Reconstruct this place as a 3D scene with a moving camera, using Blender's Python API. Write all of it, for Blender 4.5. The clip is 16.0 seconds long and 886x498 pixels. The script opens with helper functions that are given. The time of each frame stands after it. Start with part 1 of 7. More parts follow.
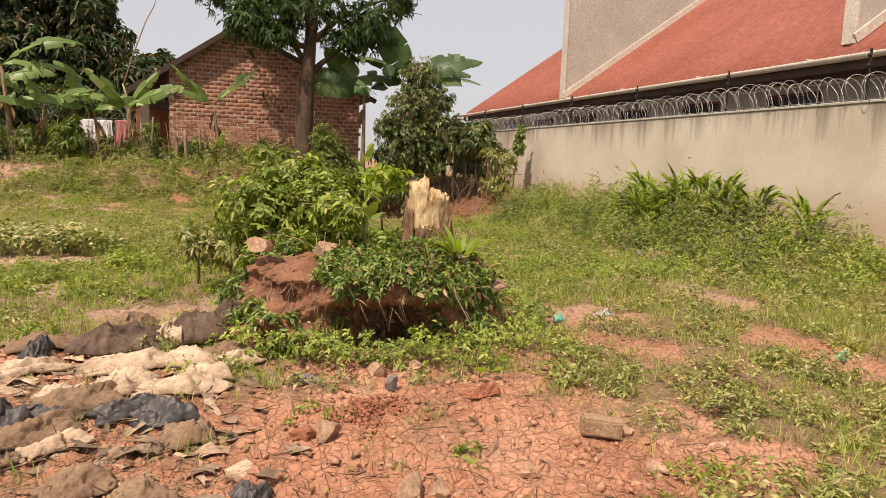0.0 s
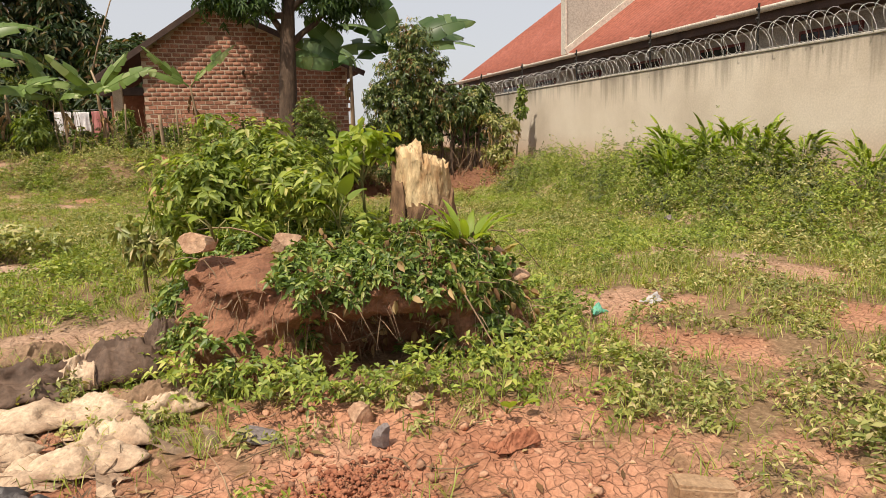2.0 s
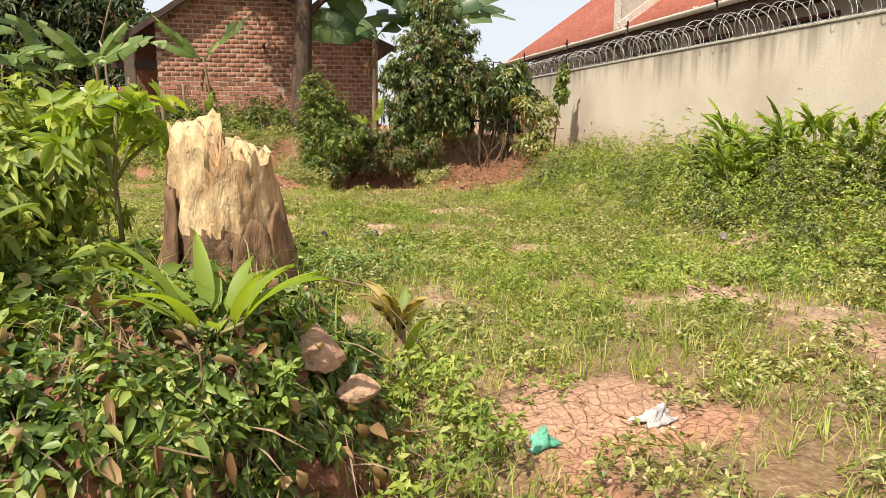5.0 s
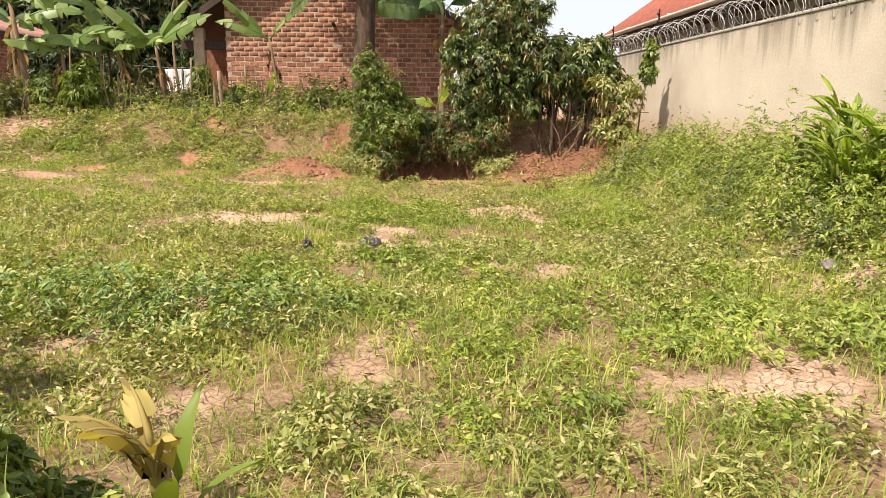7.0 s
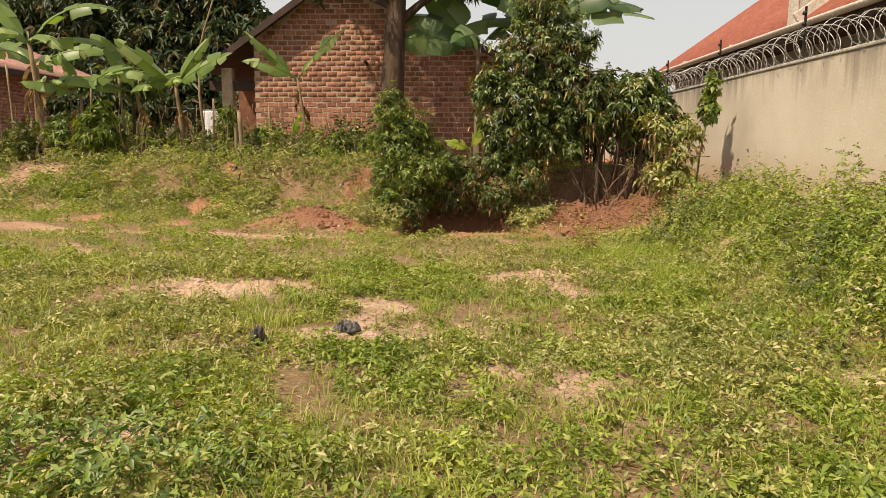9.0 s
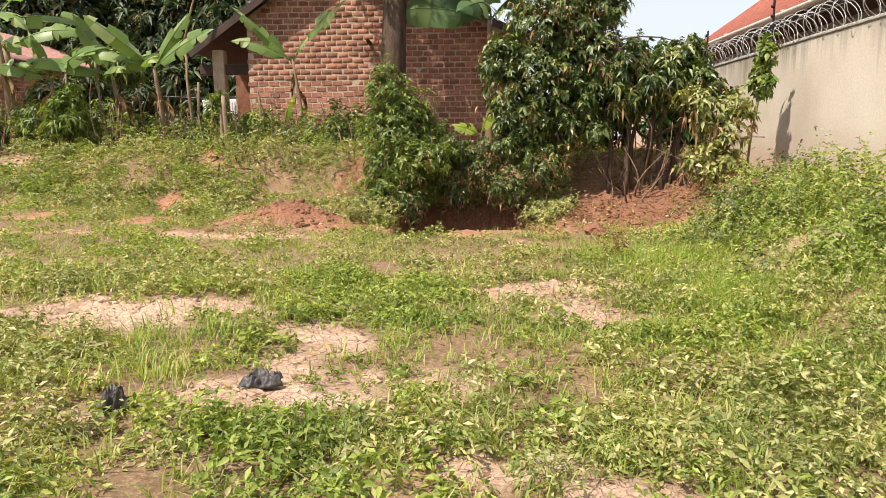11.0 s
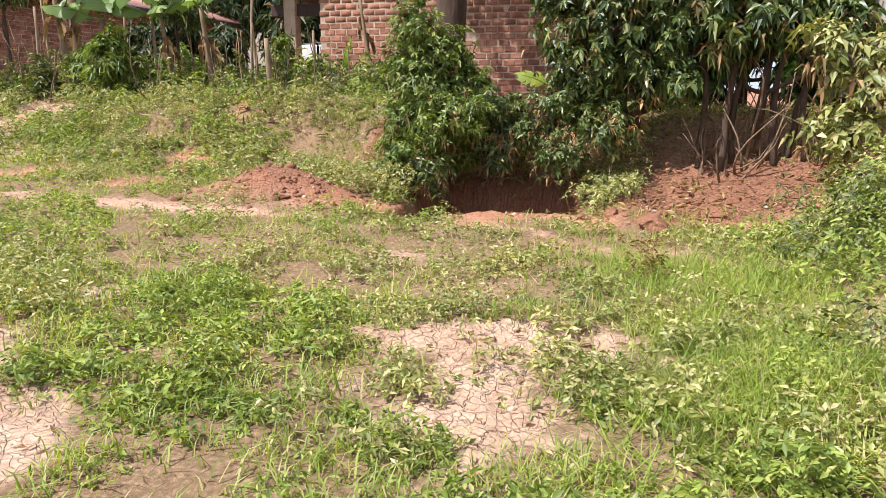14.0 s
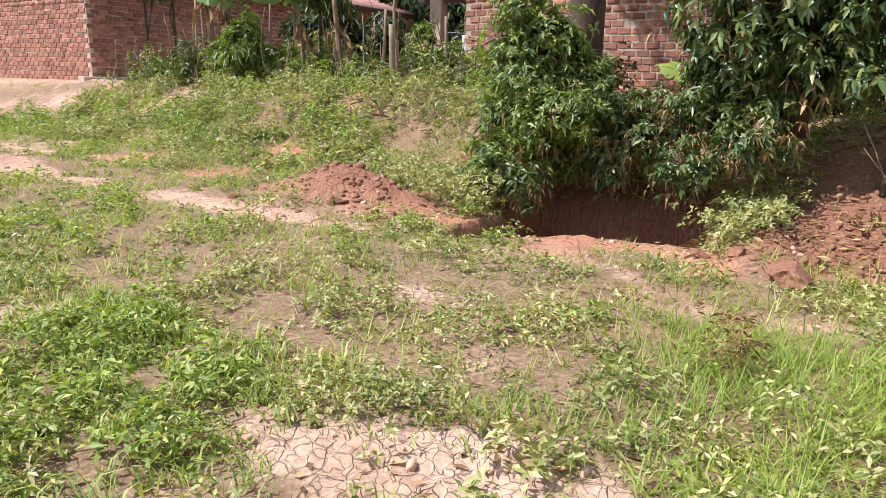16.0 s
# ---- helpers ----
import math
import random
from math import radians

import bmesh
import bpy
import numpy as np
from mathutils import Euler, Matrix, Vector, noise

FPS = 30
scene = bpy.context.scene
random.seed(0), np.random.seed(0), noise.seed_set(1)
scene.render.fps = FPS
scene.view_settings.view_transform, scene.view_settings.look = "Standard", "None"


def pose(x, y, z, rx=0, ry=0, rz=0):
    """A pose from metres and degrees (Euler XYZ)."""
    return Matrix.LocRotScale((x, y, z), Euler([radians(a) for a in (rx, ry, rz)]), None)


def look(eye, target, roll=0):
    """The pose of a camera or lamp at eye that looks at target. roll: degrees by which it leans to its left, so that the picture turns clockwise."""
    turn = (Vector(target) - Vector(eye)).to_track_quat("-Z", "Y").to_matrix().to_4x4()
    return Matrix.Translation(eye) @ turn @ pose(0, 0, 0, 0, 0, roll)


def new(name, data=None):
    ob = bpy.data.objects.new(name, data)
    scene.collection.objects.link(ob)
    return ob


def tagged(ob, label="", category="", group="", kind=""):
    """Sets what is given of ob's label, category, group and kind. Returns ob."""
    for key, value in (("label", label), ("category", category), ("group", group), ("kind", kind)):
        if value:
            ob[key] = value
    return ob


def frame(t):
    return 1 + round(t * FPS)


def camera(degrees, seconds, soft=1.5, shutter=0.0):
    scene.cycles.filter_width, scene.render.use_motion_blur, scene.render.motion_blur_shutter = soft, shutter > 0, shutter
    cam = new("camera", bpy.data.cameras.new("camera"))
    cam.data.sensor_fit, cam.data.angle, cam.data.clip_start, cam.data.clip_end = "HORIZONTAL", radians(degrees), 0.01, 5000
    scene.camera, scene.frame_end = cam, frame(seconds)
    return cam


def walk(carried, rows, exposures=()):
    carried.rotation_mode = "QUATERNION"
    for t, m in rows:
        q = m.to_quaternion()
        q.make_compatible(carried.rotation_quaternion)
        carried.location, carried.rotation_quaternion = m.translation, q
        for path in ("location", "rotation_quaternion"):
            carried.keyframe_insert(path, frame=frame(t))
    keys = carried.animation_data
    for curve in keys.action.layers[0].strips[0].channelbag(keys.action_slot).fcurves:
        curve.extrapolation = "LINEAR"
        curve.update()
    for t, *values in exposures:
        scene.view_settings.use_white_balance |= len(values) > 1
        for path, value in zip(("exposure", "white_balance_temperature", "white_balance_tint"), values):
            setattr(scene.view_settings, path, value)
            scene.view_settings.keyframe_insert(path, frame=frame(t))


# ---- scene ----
cam = camera(65.2, 16.0, soft=0.45)
METRES, EYE, TILT, LEAN, TURN = 16.3, 1.5, 0.0, 0.0, -18.3
ROWS = [
    (0.0, 0.0, 0.0, 0.0, 0.27, -7.18, -2.16),
    (0.5, -0.0016, 0.0208, -0.0004, 2.58, -7.79, -1.04),
    (1.0, -0.0035, 0.044, -0.0055, 1.36, -10.03, -0.43),
    (1.5, -0.0055, 0.0757, -0.0071, -1.78, -8.34, 1.96),
    (2.0, 0.0008, 0.1006, -0.009, 0.06, -9.23, 1.49),
    (2.5, 0.0148, 0.1226, -0.0087, 1.47, -10.47, -0.38),
    (3.0, 0.028, 0.1534, -0.0094, 0.81, -9.66, -0.89),
    (3.5, 0.0393, 0.1778, -0.011, 2.44, -9.55, -0.27),
    (4.0, 0.0516, 0.2064, -0.012, 4.0, -12.84, -0.62),
    (4.5, 0.0599, 0.2398, -0.0142, 4.24, -9.98, -0.13),
    (7.0, 0.1184, 0.3978, -0.0124, 14.44, -11.6, -0.17),
    (7.5, 0.1245, 0.4317, -0.0088, 11.04, -11.45, -0.66),
    (8.0, 0.1253, 0.4635, -0.0074, 11.76, -6.1, -1.5),
    (8.5, 0.1225, 0.4896, -0.0068, 16.89, -7.88, -0.51),
    (11.0, 0.101, 0.6428, -0.0183, 20.86, -9.0, 0.58),
    (11.5, 0.0998, 0.6733, -0.0192, 19.17, -8.86, 0.32),
    (12.0, 0.1041, 0.7046, -0.0175, 17.29, -11.1, 1.33),
    (12.5, 0.11, 0.7365, -0.018, 22.83, -11.11, 0.43),
    (13.0, 0.1175, 0.7723, -0.0188, 23.54, -10.81, 0.79),
    (13.5, 0.126, 0.805, -0.0183, 25.64, -10.78, 0.58),
    (14.0, 0.1376, 0.8356, -0.0158, 33.32, -13.02, -0.11),
    (14.5, 0.1448, 0.8695, -0.0172, 35.24, -12.83, -1.39),
    (15.0, 0.1497, 0.9002, -0.0184, 43.49, -11.34, -0.95),
    (15.5, 0.1473, 0.93, -0.0187, 48.15, -13.4, -0.33),
    (16.0, 0.1344, 0.9615, -0.0171, 48.94, -13.66, -1.18),
]
EXPO = [(0.0, 0.05, 6900, 16), (2.5, 0.13, 6650, 11), (4.5, 0.4, 6500, 9), (7.0, 0.6, 6600, 12), (8.5, 0.1, 7400, 11), (11.0, 0.55, 6250, 12), (14.0, 0.66, 5700, 14), (16.0, 0.64, 5400, 15)]
walk(cam, [(t, pose(0, 0, EYE, TILT, LEAN, TURN) @ pose(METRES * x, METRES * y, METRES * z, 90 + pitch, roll, yaw)) for t, x, y, z, yaw, pitch, roll in ROWS], EXPO)

# ---- world and sun ----
SUN_DIR = Vector((0.40, 0.36, -0.84)).normalized()
world = bpy.data.worlds.new("sky")
scene.world = world
world.use_nodes = True
wn = world.node_tree.nodes
sky = wn.new("ShaderNodeTexSky")
sky.sky_type = "NISHITA"
sky.sun_disc = False
sky.sun_elevation = math.asin(-SUN_DIR.z)
sky.sun_rotation = math.atan2(-SUN_DIR.x, -SUN_DIR.y)
sky.altitude = 1100
sky.air_density = 1.0
sky.dust_density = 7.0
sky.ozone_density = 1.0
wn["Background"].inputs[1].default_value = 0.118
haze = wn.new("ShaderNodeMix")
haze.data_type = "RGBA"
haze.inputs[0].default_value = 0.72
haze.inputs[7].default_value = (6.2, 6.35, 6.5, 1)
world.node_tree.links.new(sky.outputs[0], haze.inputs[6])
world.node_tree.links.new(haze.outputs[2], wn["Background"].inputs[0])
sun_data = bpy.data.lights.new("sun", "SUN")
sun_data.energy = 5.0
sun_data.angle = radians(0.6)
sun_data.color = (1.0, 0.91, 0.77)
sun = new("sun", sun_data)
sun.matrix_world = look((-20, -18, 42), Vector((-20, -18, 42)) + SUN_DIR)

rng = np.random.default_rng(7)


# ---- materials ----
def ramp(nt, stops):
    r = nt.nodes.new("ShaderNodeValToRGB")
    while len(r.color_ramp.elements) < len(stops):
        r.color_ramp.elements.new(0.5)
    for e, (p, c) in zip(r.color_ramp.elements, stops):
        e.position, e.color = p, (*c, 1)
    return r


def noise_node(nt, scale, detail=4.0, rough=0.6, stretch=None):
    tc = nt.nodes.new("ShaderNodeTexCoord")
    n = nt.nodes.new("ShaderNodeTexNoise")
    n.inputs["Scale"].default_value = scale
    n.inputs["Detail"].default_value = detail
    n.inputs["Roughness"].default_value = rough
    src = tc.outputs["Object"]
    if stretch:
        mp = nt.nodes.new("ShaderNodeMapping")
        mp.inputs["Scale"].default_value = stretch
        nt.links.new(src, mp.inputs[0])
        src = mp.outputs[0]
    nt.links.new(src, n.inputs["Vector"])
    return n


def mix(nt, fac, a, b, mode="MIX"):
    m = nt.nodes.new("ShaderNodeMix")
    m.data_type, m.blend_type = "RGBA", mode
    for sock, v in ((m.inputs[0], fac), (m.inputs[6], a), (m.inputs[7], b)):
        if isinstance(v, (int, float)):
            sock.default_value = v
        elif isinstance(v, tuple):
            sock.default_value = (*v, 1)
        else:
            nt.links.new(v, sock)
    return m.outputs[2]


def base_mat(name):
    m = bpy.data.materials.new(name)
    m.use_nodes = True
    return m, m.node_tree, m.node_tree.nodes["Principled BSDF"]


def surface(name, dark, light, scale=3.0, rough=0.85, bump=0.3, fine=40.0, metal=0.0, stretch=None, vary=None, amount=0.35, spec=0.3):
    """Two scales of noise colour, fine relief; vary: 'island' or 'object' shifts the tone from piece to piece."""
    m, nt, bsdf = base_mat(name)
    big, small = noise_node(nt, scale, 5, 0.6, stretch), noise_node(nt, fine, 4, 0.65, stretch)
    r = ramp(nt, [(0.3, dark), (0.7, light)])
    nt.links.new(big.outputs[0], r.inputs[0])
    grain = ramp(nt, [(0.3, (0.55, 0.55, 0.55)), (0.7, (1.15, 1.15, 1.15))])
    nt.links.new(small.outputs[0], grain.inputs[0])
    col = mix(nt, 0.8, r.outputs[0], grain.outputs[0], "MULTIPLY")
    if vary:
        src = nt.nodes.new("ShaderNodeNewGeometry").outputs["Random Per Island"] if vary == "island" else nt.nodes.new("ShaderNodeObjectInfo").outputs["Random"]
        t = ramp(nt, [(0.0, (1 - amount,) * 3), (1.0, (1 + amount,) * 3)])
        nt.links.new(src, t.inputs[0])
        col = mix(nt, 1.0, col, t.outputs[0], "MULTIPLY")
    nt.links.new(col, bsdf.inputs["Base Color"])
    bsdf.inputs["Roughness"].default_value = rough
    bsdf.inputs["Metallic"].default_value = metal
    bsdf.inputs["Specular IOR Level"].default_value = spec
    b = nt.nodes.new("ShaderNodeBump")
    b.inputs["Strength"].default_value = bump
    b.inputs["Distance"].default_value = 0.02
    nt.links.new(small.outputs[0], b.inputs["Height"])
    nt.links.new(b.outputs[0], bsdf.inputs["Normal"])
    return m


def foliage(name, stops, trans=0.35, rough=0.5, spec=0.35):
    """Leaves: tone by leaf, light passing through the blade."""
    m, nt, bsdf = base_mat(name)
    r = ramp(nt, stops)
    nt.links.new(nt.nodes.new("ShaderNodeNewGeometry").outputs["Random Per Island"], r.inputs[0])
    n = noise_node(nt, 1.3, 2)
    patch = ramp(nt, [(0.3, (0.75, 0.8, 0.75)), (0.7, (1.2, 1.15, 1.1))])
    nt.links.new(n.outputs[0], patch.inputs[0])
    col = mix(nt, 1.0, r.outputs[0], patch.outputs[0], "MULTIPLY")
    nt.links.new(col, bsdf.inputs["Base Color"])
    bsdf.inputs["Roughness"].default_value = rough
    bsdf.inputs["Specular IOR Level"].default_value = spec
    tr = nt.nodes.new("ShaderNodeBsdfTranslucent")
    nt.links.new(mix(nt, 1.0, col, (1.5, 1.5, 0.5), "MULTIPLY"), tr.inputs[0])
    mx = nt.nodes.new("ShaderNodeMixShader")
    mx.inputs[0].default_value = trans
    nt.links.new(bsdf.outputs[0], mx.inputs[1])
    nt.links.new(tr.outputs[0], mx.inputs[2])
    nt.links.new(mx.outputs[0], nt.nodes["Material Output"].inputs[0])
    return m


def ground_material():
    """Cracked reddish clay where bare, litter-strewn soil with painted-in shade under the plants."""
    m, nt, bsdf = base_mat("cracked_red_soil")
    at = nt.nodes.new("ShaderNodeAttribute")
    at.attribute_name = "bare"
    at2 = nt.nodes.new("ShaderNodeAttribute")
    at2.attribute_name = "red"
    big, small = noise_node(nt, 1.1, 6), noise_node(nt, 28.0, 6, 0.7)
    clay = ramp(nt, [(0.3, (0.4, 0.178, 0.104)), (0.5, (0.51, 0.25, 0.152)), (0.72, (0.6, 0.34, 0.222))])
    nt.links.new(big.outputs[0], clay.inputs[0])
    grain = ramp(nt, [(0.3, (0.62, 0.58, 0.55)), (0.68, (1.12, 1.12, 1.1))])
    nt.links.new(small.outputs[0], grain.inputs[0])
    # soil and litter tone, darkened to carry the shade beneath the weeds
    litter = ramp(nt, [(0.3, (0.11, 0.068, 0.036)), (0.52, (0.21, 0.135, 0.075)), (0.75, (0.4, 0.28, 0.17))])
    nt.links.new(small.outputs[0], litter.inputs[0])
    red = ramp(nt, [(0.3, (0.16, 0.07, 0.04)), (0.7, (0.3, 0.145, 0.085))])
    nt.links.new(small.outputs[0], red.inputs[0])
    at3 = nt.nodes.new("ShaderNodeAttribute")
    at3.attribute_name = "pale"
    pale = ramp(nt, [(0.3, (0.46, 0.3, 0.2)), (0.7, (0.64, 0.46, 0.34))])
    nt.links.new(big.outputs[0], pale.inputs[0])
    c = mix(nt, at3.outputs["Fac"], clay.outputs[0], pale.outputs[0])
    c = mix(nt, 1.0, c, grain.outputs[0], "MULTIPLY")
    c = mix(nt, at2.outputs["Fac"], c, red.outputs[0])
    c = mix(nt, at.outputs["Fac"], litter.outputs[0], c)
    nt.links.new(c, bsdf.inputs["Base Color"])
    bsdf.inputs["Roughness"].default_value = 0.92
    bsdf.inputs["Specular IOR Level"].default_value = 0.2
    # shrinkage cracks between plates of dried clay, at two sizes
    warp = noise_node(nt, 6.0, 3)
    tc = nt.nodes.new("ShaderNodeTexCoord")
    bent = nt.nodes.new("ShaderNodeVectorMath")
    bent.operation = "MULTIPLY_ADD"
    nt.links.new(warp.outputs["Color"], bent.inputs[0])
    bent.inputs[1].default_value = (0.12, 0.12, 0.0)
    nt.links.new(tc.outputs["Object"], bent.inputs[2])
    total = small.outputs[0]
    for scale, wide, deep in ((7.5, 0.035, 1.5), (17.0, 0.05, 0.8)):
        vor = nt.nodes.new("ShaderNodeTexVoronoi")
        vor.feature, vor.voronoi_dimensions = "DISTANCE_TO_EDGE", "2D"
        vor.inputs["Scale"].default_value = scale
        nt.links.new(bent.outputs[0], vor.inputs["Vector"])
        edge = nt.nodes.new("ShaderNodeMapRange")
        edge.inputs[1].default_value, edge.inputs[2].default_value = 0.0, wide
        edge.inputs[4].default_value = deep
        nt.links.new(vor.outputs["Distance"], edge.inputs[0])
        h = nt.nodes.new("ShaderNodeMath")
        h.operation = "MULTIPLY_ADD"
        nt.links.new(edge.outputs[0], h.inputs[0])
        nt.links.new(at.outputs["Fac"], h.inputs[1])
        nt.links.new(total, h.inputs[2])
        total = h.outputs[0]
    b = nt.nodes.new("ShaderNodeBump")
    b.inputs["Strength"].default_value = 0.8
    b.inputs["Distance"].default_value = 0.02
    nt.links.new(h.outputs[0], b.inputs["Height"])
    nt.links.new(b.outputs[0], bsdf.inputs["Normal"])
    return m


def stained_render():
    """Cream cement render with grey rain streaks under the coping and clay splash at the foot."""
    m, nt, bsdf = base_mat("stained_cream_render")
    big, small = noise_node(nt, 0.6, 5), noise_node(nt, 30.0, 5)
    base = ramp(nt, [(0.3, (0.5, 0.42, 0.325)), (0.5, (0.6, 0.515, 0.41)), (0.7, (0.66, 0.58, 0.47))])
    nt.links.new(big.outputs[0], base.inputs[0])
    streak = noise_node(nt, 1.0, 6, 0.7, (3.0, 3.0, 0.12))
    tc = nt.nodes.new("ShaderNodeTexCoord")
    sep = nt.nodes.new("ShaderNodeSeparateXYZ")
    nt.links.new(tc.outputs["Object"], sep.inputs[0])
    top = nt.nodes.new("ShaderNodeMapRange")
    top.inputs[1].default_value, top.inputs[2].default_value = 1.75, 2.75
    nt.links.new(sep.outputs[2], top.inputs[0])
    st = nt.nodes.new("ShaderNodeMath")
    st.operation = "MULTIPLY_ADD"
    nt.links.new(top.outputs[0], st.inputs[0])
    st.inputs[1].default_value = 0.34
    nt.links.new(streak.outputs[0], st.inputs[2])
    sr = ramp(nt, [(0.7, (0, 0, 0)), (0.98, (0.85, 0.85, 0.85))])
    nt.links.new(st.outputs[0], sr.inputs[0])
    c = mix(nt, sr.outputs[0], base.outputs[0], (0.2, 0.17, 0.13))
    foot = nt.nodes.new("ShaderNodeMapRange")
    foot.inputs[1].default_value, foot.inputs[2].default_value = 1.35, 0.7
    nt.links.new(sep.outputs[2], foot.inputs[0])
    fm = nt.nodes.new("ShaderNodeMath")
    fm.operation = "MULTIPLY"
    nt.links.new(foot.outputs[0], fm.inputs[0])
    nt.links.new(big.outputs[0], fm.inputs[1])
    c = mix(nt, fm.outputs[0], c, (0.45, 0.26, 0.15))
    g = ramp(nt, [(0.3, (0.86, 0.86, 0.86)), (0.7, (1.06, 1.06, 1.06))])
    nt.links.new(small.outputs[0], g.inputs[0])
    nt.links.new(mix(nt, 1.0, c, g.outputs[0], "MULTIPLY"), bsdf.inputs["Base Color"])
    bsdf.inputs["Roughness"].default_value = 0.9
    b = nt.nodes.new("ShaderNodeBump")
    b.inputs["Strength"].default_value = 0.25
    b.inputs["Distance"].default_value = 0.01
    nt.links.new(small.outputs[0], b.inputs["Height"])
    nt.links.new(b.outputs[0], bsdf.inputs["Normal"])
    return m


M_SOIL = ground_material()
M_RENDER = stained_render()
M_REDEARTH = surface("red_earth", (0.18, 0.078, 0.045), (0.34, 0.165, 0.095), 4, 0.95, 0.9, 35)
M_BRICK = surface("burnt_clay_brick", (0.27, 0.115, 0.075), (0.47, 0.225, 0.145), 5, 0.9, 0.5, 30, vary="object", amount=0.3)
M_BRICKS = surface("burnt_clay_bricks", (0.27, 0.115, 0.075), (0.47, 0.225, 0.145), 5, 0.9, 0.5, 30, vary="island", amount=0.3)
M_MORTAR = surface("sandy_mortar", (0.46, 0.33, 0.24), (0.68, 0.53, 0.4), 3, 0.95, 0.5, 40)
M_ROOFRED = surface("red_painted_sheet_roof", (0.27, 0.085, 0.055), (0.34, 0.115, 0.08), 0.5, 0.6, 0.05, 8, spec=0.2)
M_ROOFOLD = surface("faded_red_sheet_roof", (0.36, 0.18, 0.14), (0.46, 0.25, 0.2), 0.6, 0.6, 0.05, 8)
M_CONCRETE = surface("grey_cement_render", (0.42, 0.38, 0.32), (0.54, 0.5, 0.43), 0.5, 0.9, 0.3, 25)
M_GUTTER = surface("cream_painted_metal", (0.6, 0.53, 0.44), (0.7, 0.63, 0.54), 1.5, 0.5, 0.05, 20)
M_SOFFIT = surface("dark_stained_timber", (0.05, 0.03, 0.025), (0.1, 0.06, 0.045), 2, 0.7, 0.3, 30)
M_DARKWIN = surface("dark_window_glass", (0.02, 0.02, 0.022), (0.035, 0.035, 0.04), 1, 0.15, 0.0, 5, spec=0.5)
M_MAROON = surface("maroon_painted_steel", (0.13, 0.03, 0.025), (0.2, 0.05, 0.04), 2, 0.5, 0.05, 20)
M_STEEL = surface("galvanised_wire", (0.42, 0.4, 0.37), (0.62, 0.6, 0.56), 8, 0.4, 0.1, 60, metal=0.7)
M_BLACK = surface("black_painted_steel", (0.015, 0.014, 0.013), (0.04, 0.035, 0.03), 5, 0.5, 0.1, 40)
M_BARK = surface("rough_brown_bark", (0.05, 0.032, 0.022), (0.15, 0.1, 0.068), 6, 0.95, 1.0, 22, stretch=(1, 1, 0.25))
M_STEMDRY = surface("dry_banana_stem", (0.16, 0.1, 0.06), (0.36, 0.26, 0.16), 5, 0.9, 0.6, 18, stretch=(1, 1, 0.15))
M_STEMGREEN = surface("green_stem", (0.13, 0.13, 0.04), (0.25, 0.24, 0.09), 5, 0.7, 0.3, 25, stretch=(1, 1, 0.2))
M_WOODCUT = surface("pale_splintered_wood", (0.36, 0.2, 0.09), (0.8, 0.62, 0.36), 11, 0.95, 1.0, 30, stretch=(1, 1, 0.35))
M_POLE = surface("weathered_timber_pole", (0.22, 0.15, 0.09), (0.42, 0.32, 0.21), 4, 0.9, 0.5, 25, stretch=(1, 1, 0.2))
M_SACK = surface("dirty_cream_sacking", (0.3, 0.18, 0.11), (0.7, 0.54, 0.38), 4, 0.85, 0.5, 45)
M_SACKBROWN = surface("mud_soaked_brown_sacking", (0.17, 0.1, 0.06), (0.32, 0.21, 0.13), 4, 0.9, 0.5, 45)
M_TARP = surface("dark_brown_tarpaulin", (0.06, 0.036, 0.025), (0.2, 0.13, 0.09), 3, 0.7, 0.4, 30)
M_PLASTIC = surface("black_polythene", (0.025, 0.021, 0.02), (0.1, 0.085, 0.08), 5, 0.5, 0.3, 30, spec=0.5)
M_STONE = surface("dusty_stone", (0.38, 0.22, 0.14), (0.55, 0.37, 0.25), 7, 0.95, 0.8, 30, vary="object", amount=0.2, spec=0.1)
M_GREYSTONE = surface("grey_stone", (0.16, 0.13, 0.125), (0.3, 0.25, 0.23), 9, 0.85, 0.5, 40)
M_RED_RAG = surface("red_clay_shards", (0.3, 0.11, 0.06), (0.42, 0.18, 0.1), 8, 0.9, 0.5, 40)
M_TURQ = surface("turquoise_plastic", (0.08, 0.32, 0.22), (0.18, 0.48, 0.34), 6, 0.4, 0.2, 30)
M_PALEPLASTIC = surface("pale_grey_plastic", (0.36, 0.34, 0.33), (0.5, 0.47, 0.46), 6, 0.5, 0.2, 30)
M_WHITECLOTH = surface("white_cotton", (0.7, 0.7, 0.72), (0.8, 0.8, 0.8), 3, 0.9, 0.2, 40)
M_PINKCLOTH = surface("striped_pink_cotton", (0.3, 0.08, 0.08), (0.6, 0.3, 0.27), 9, 0.9, 0.2, 40, stretch=(6, 6, 0.1))
M_BLUEWALL = surface("dark_blue_painted_steel", (0.02, 0.03, 0.045), (0.035, 0.05, 0.07), 2, 0.5, 0.05, 20)
M_TWIG = surface("dry_twigs", (0.14, 0.085, 0.05), (0.34, 0.24, 0.15), 5, 0.9, 0.3, 40, vary="island")

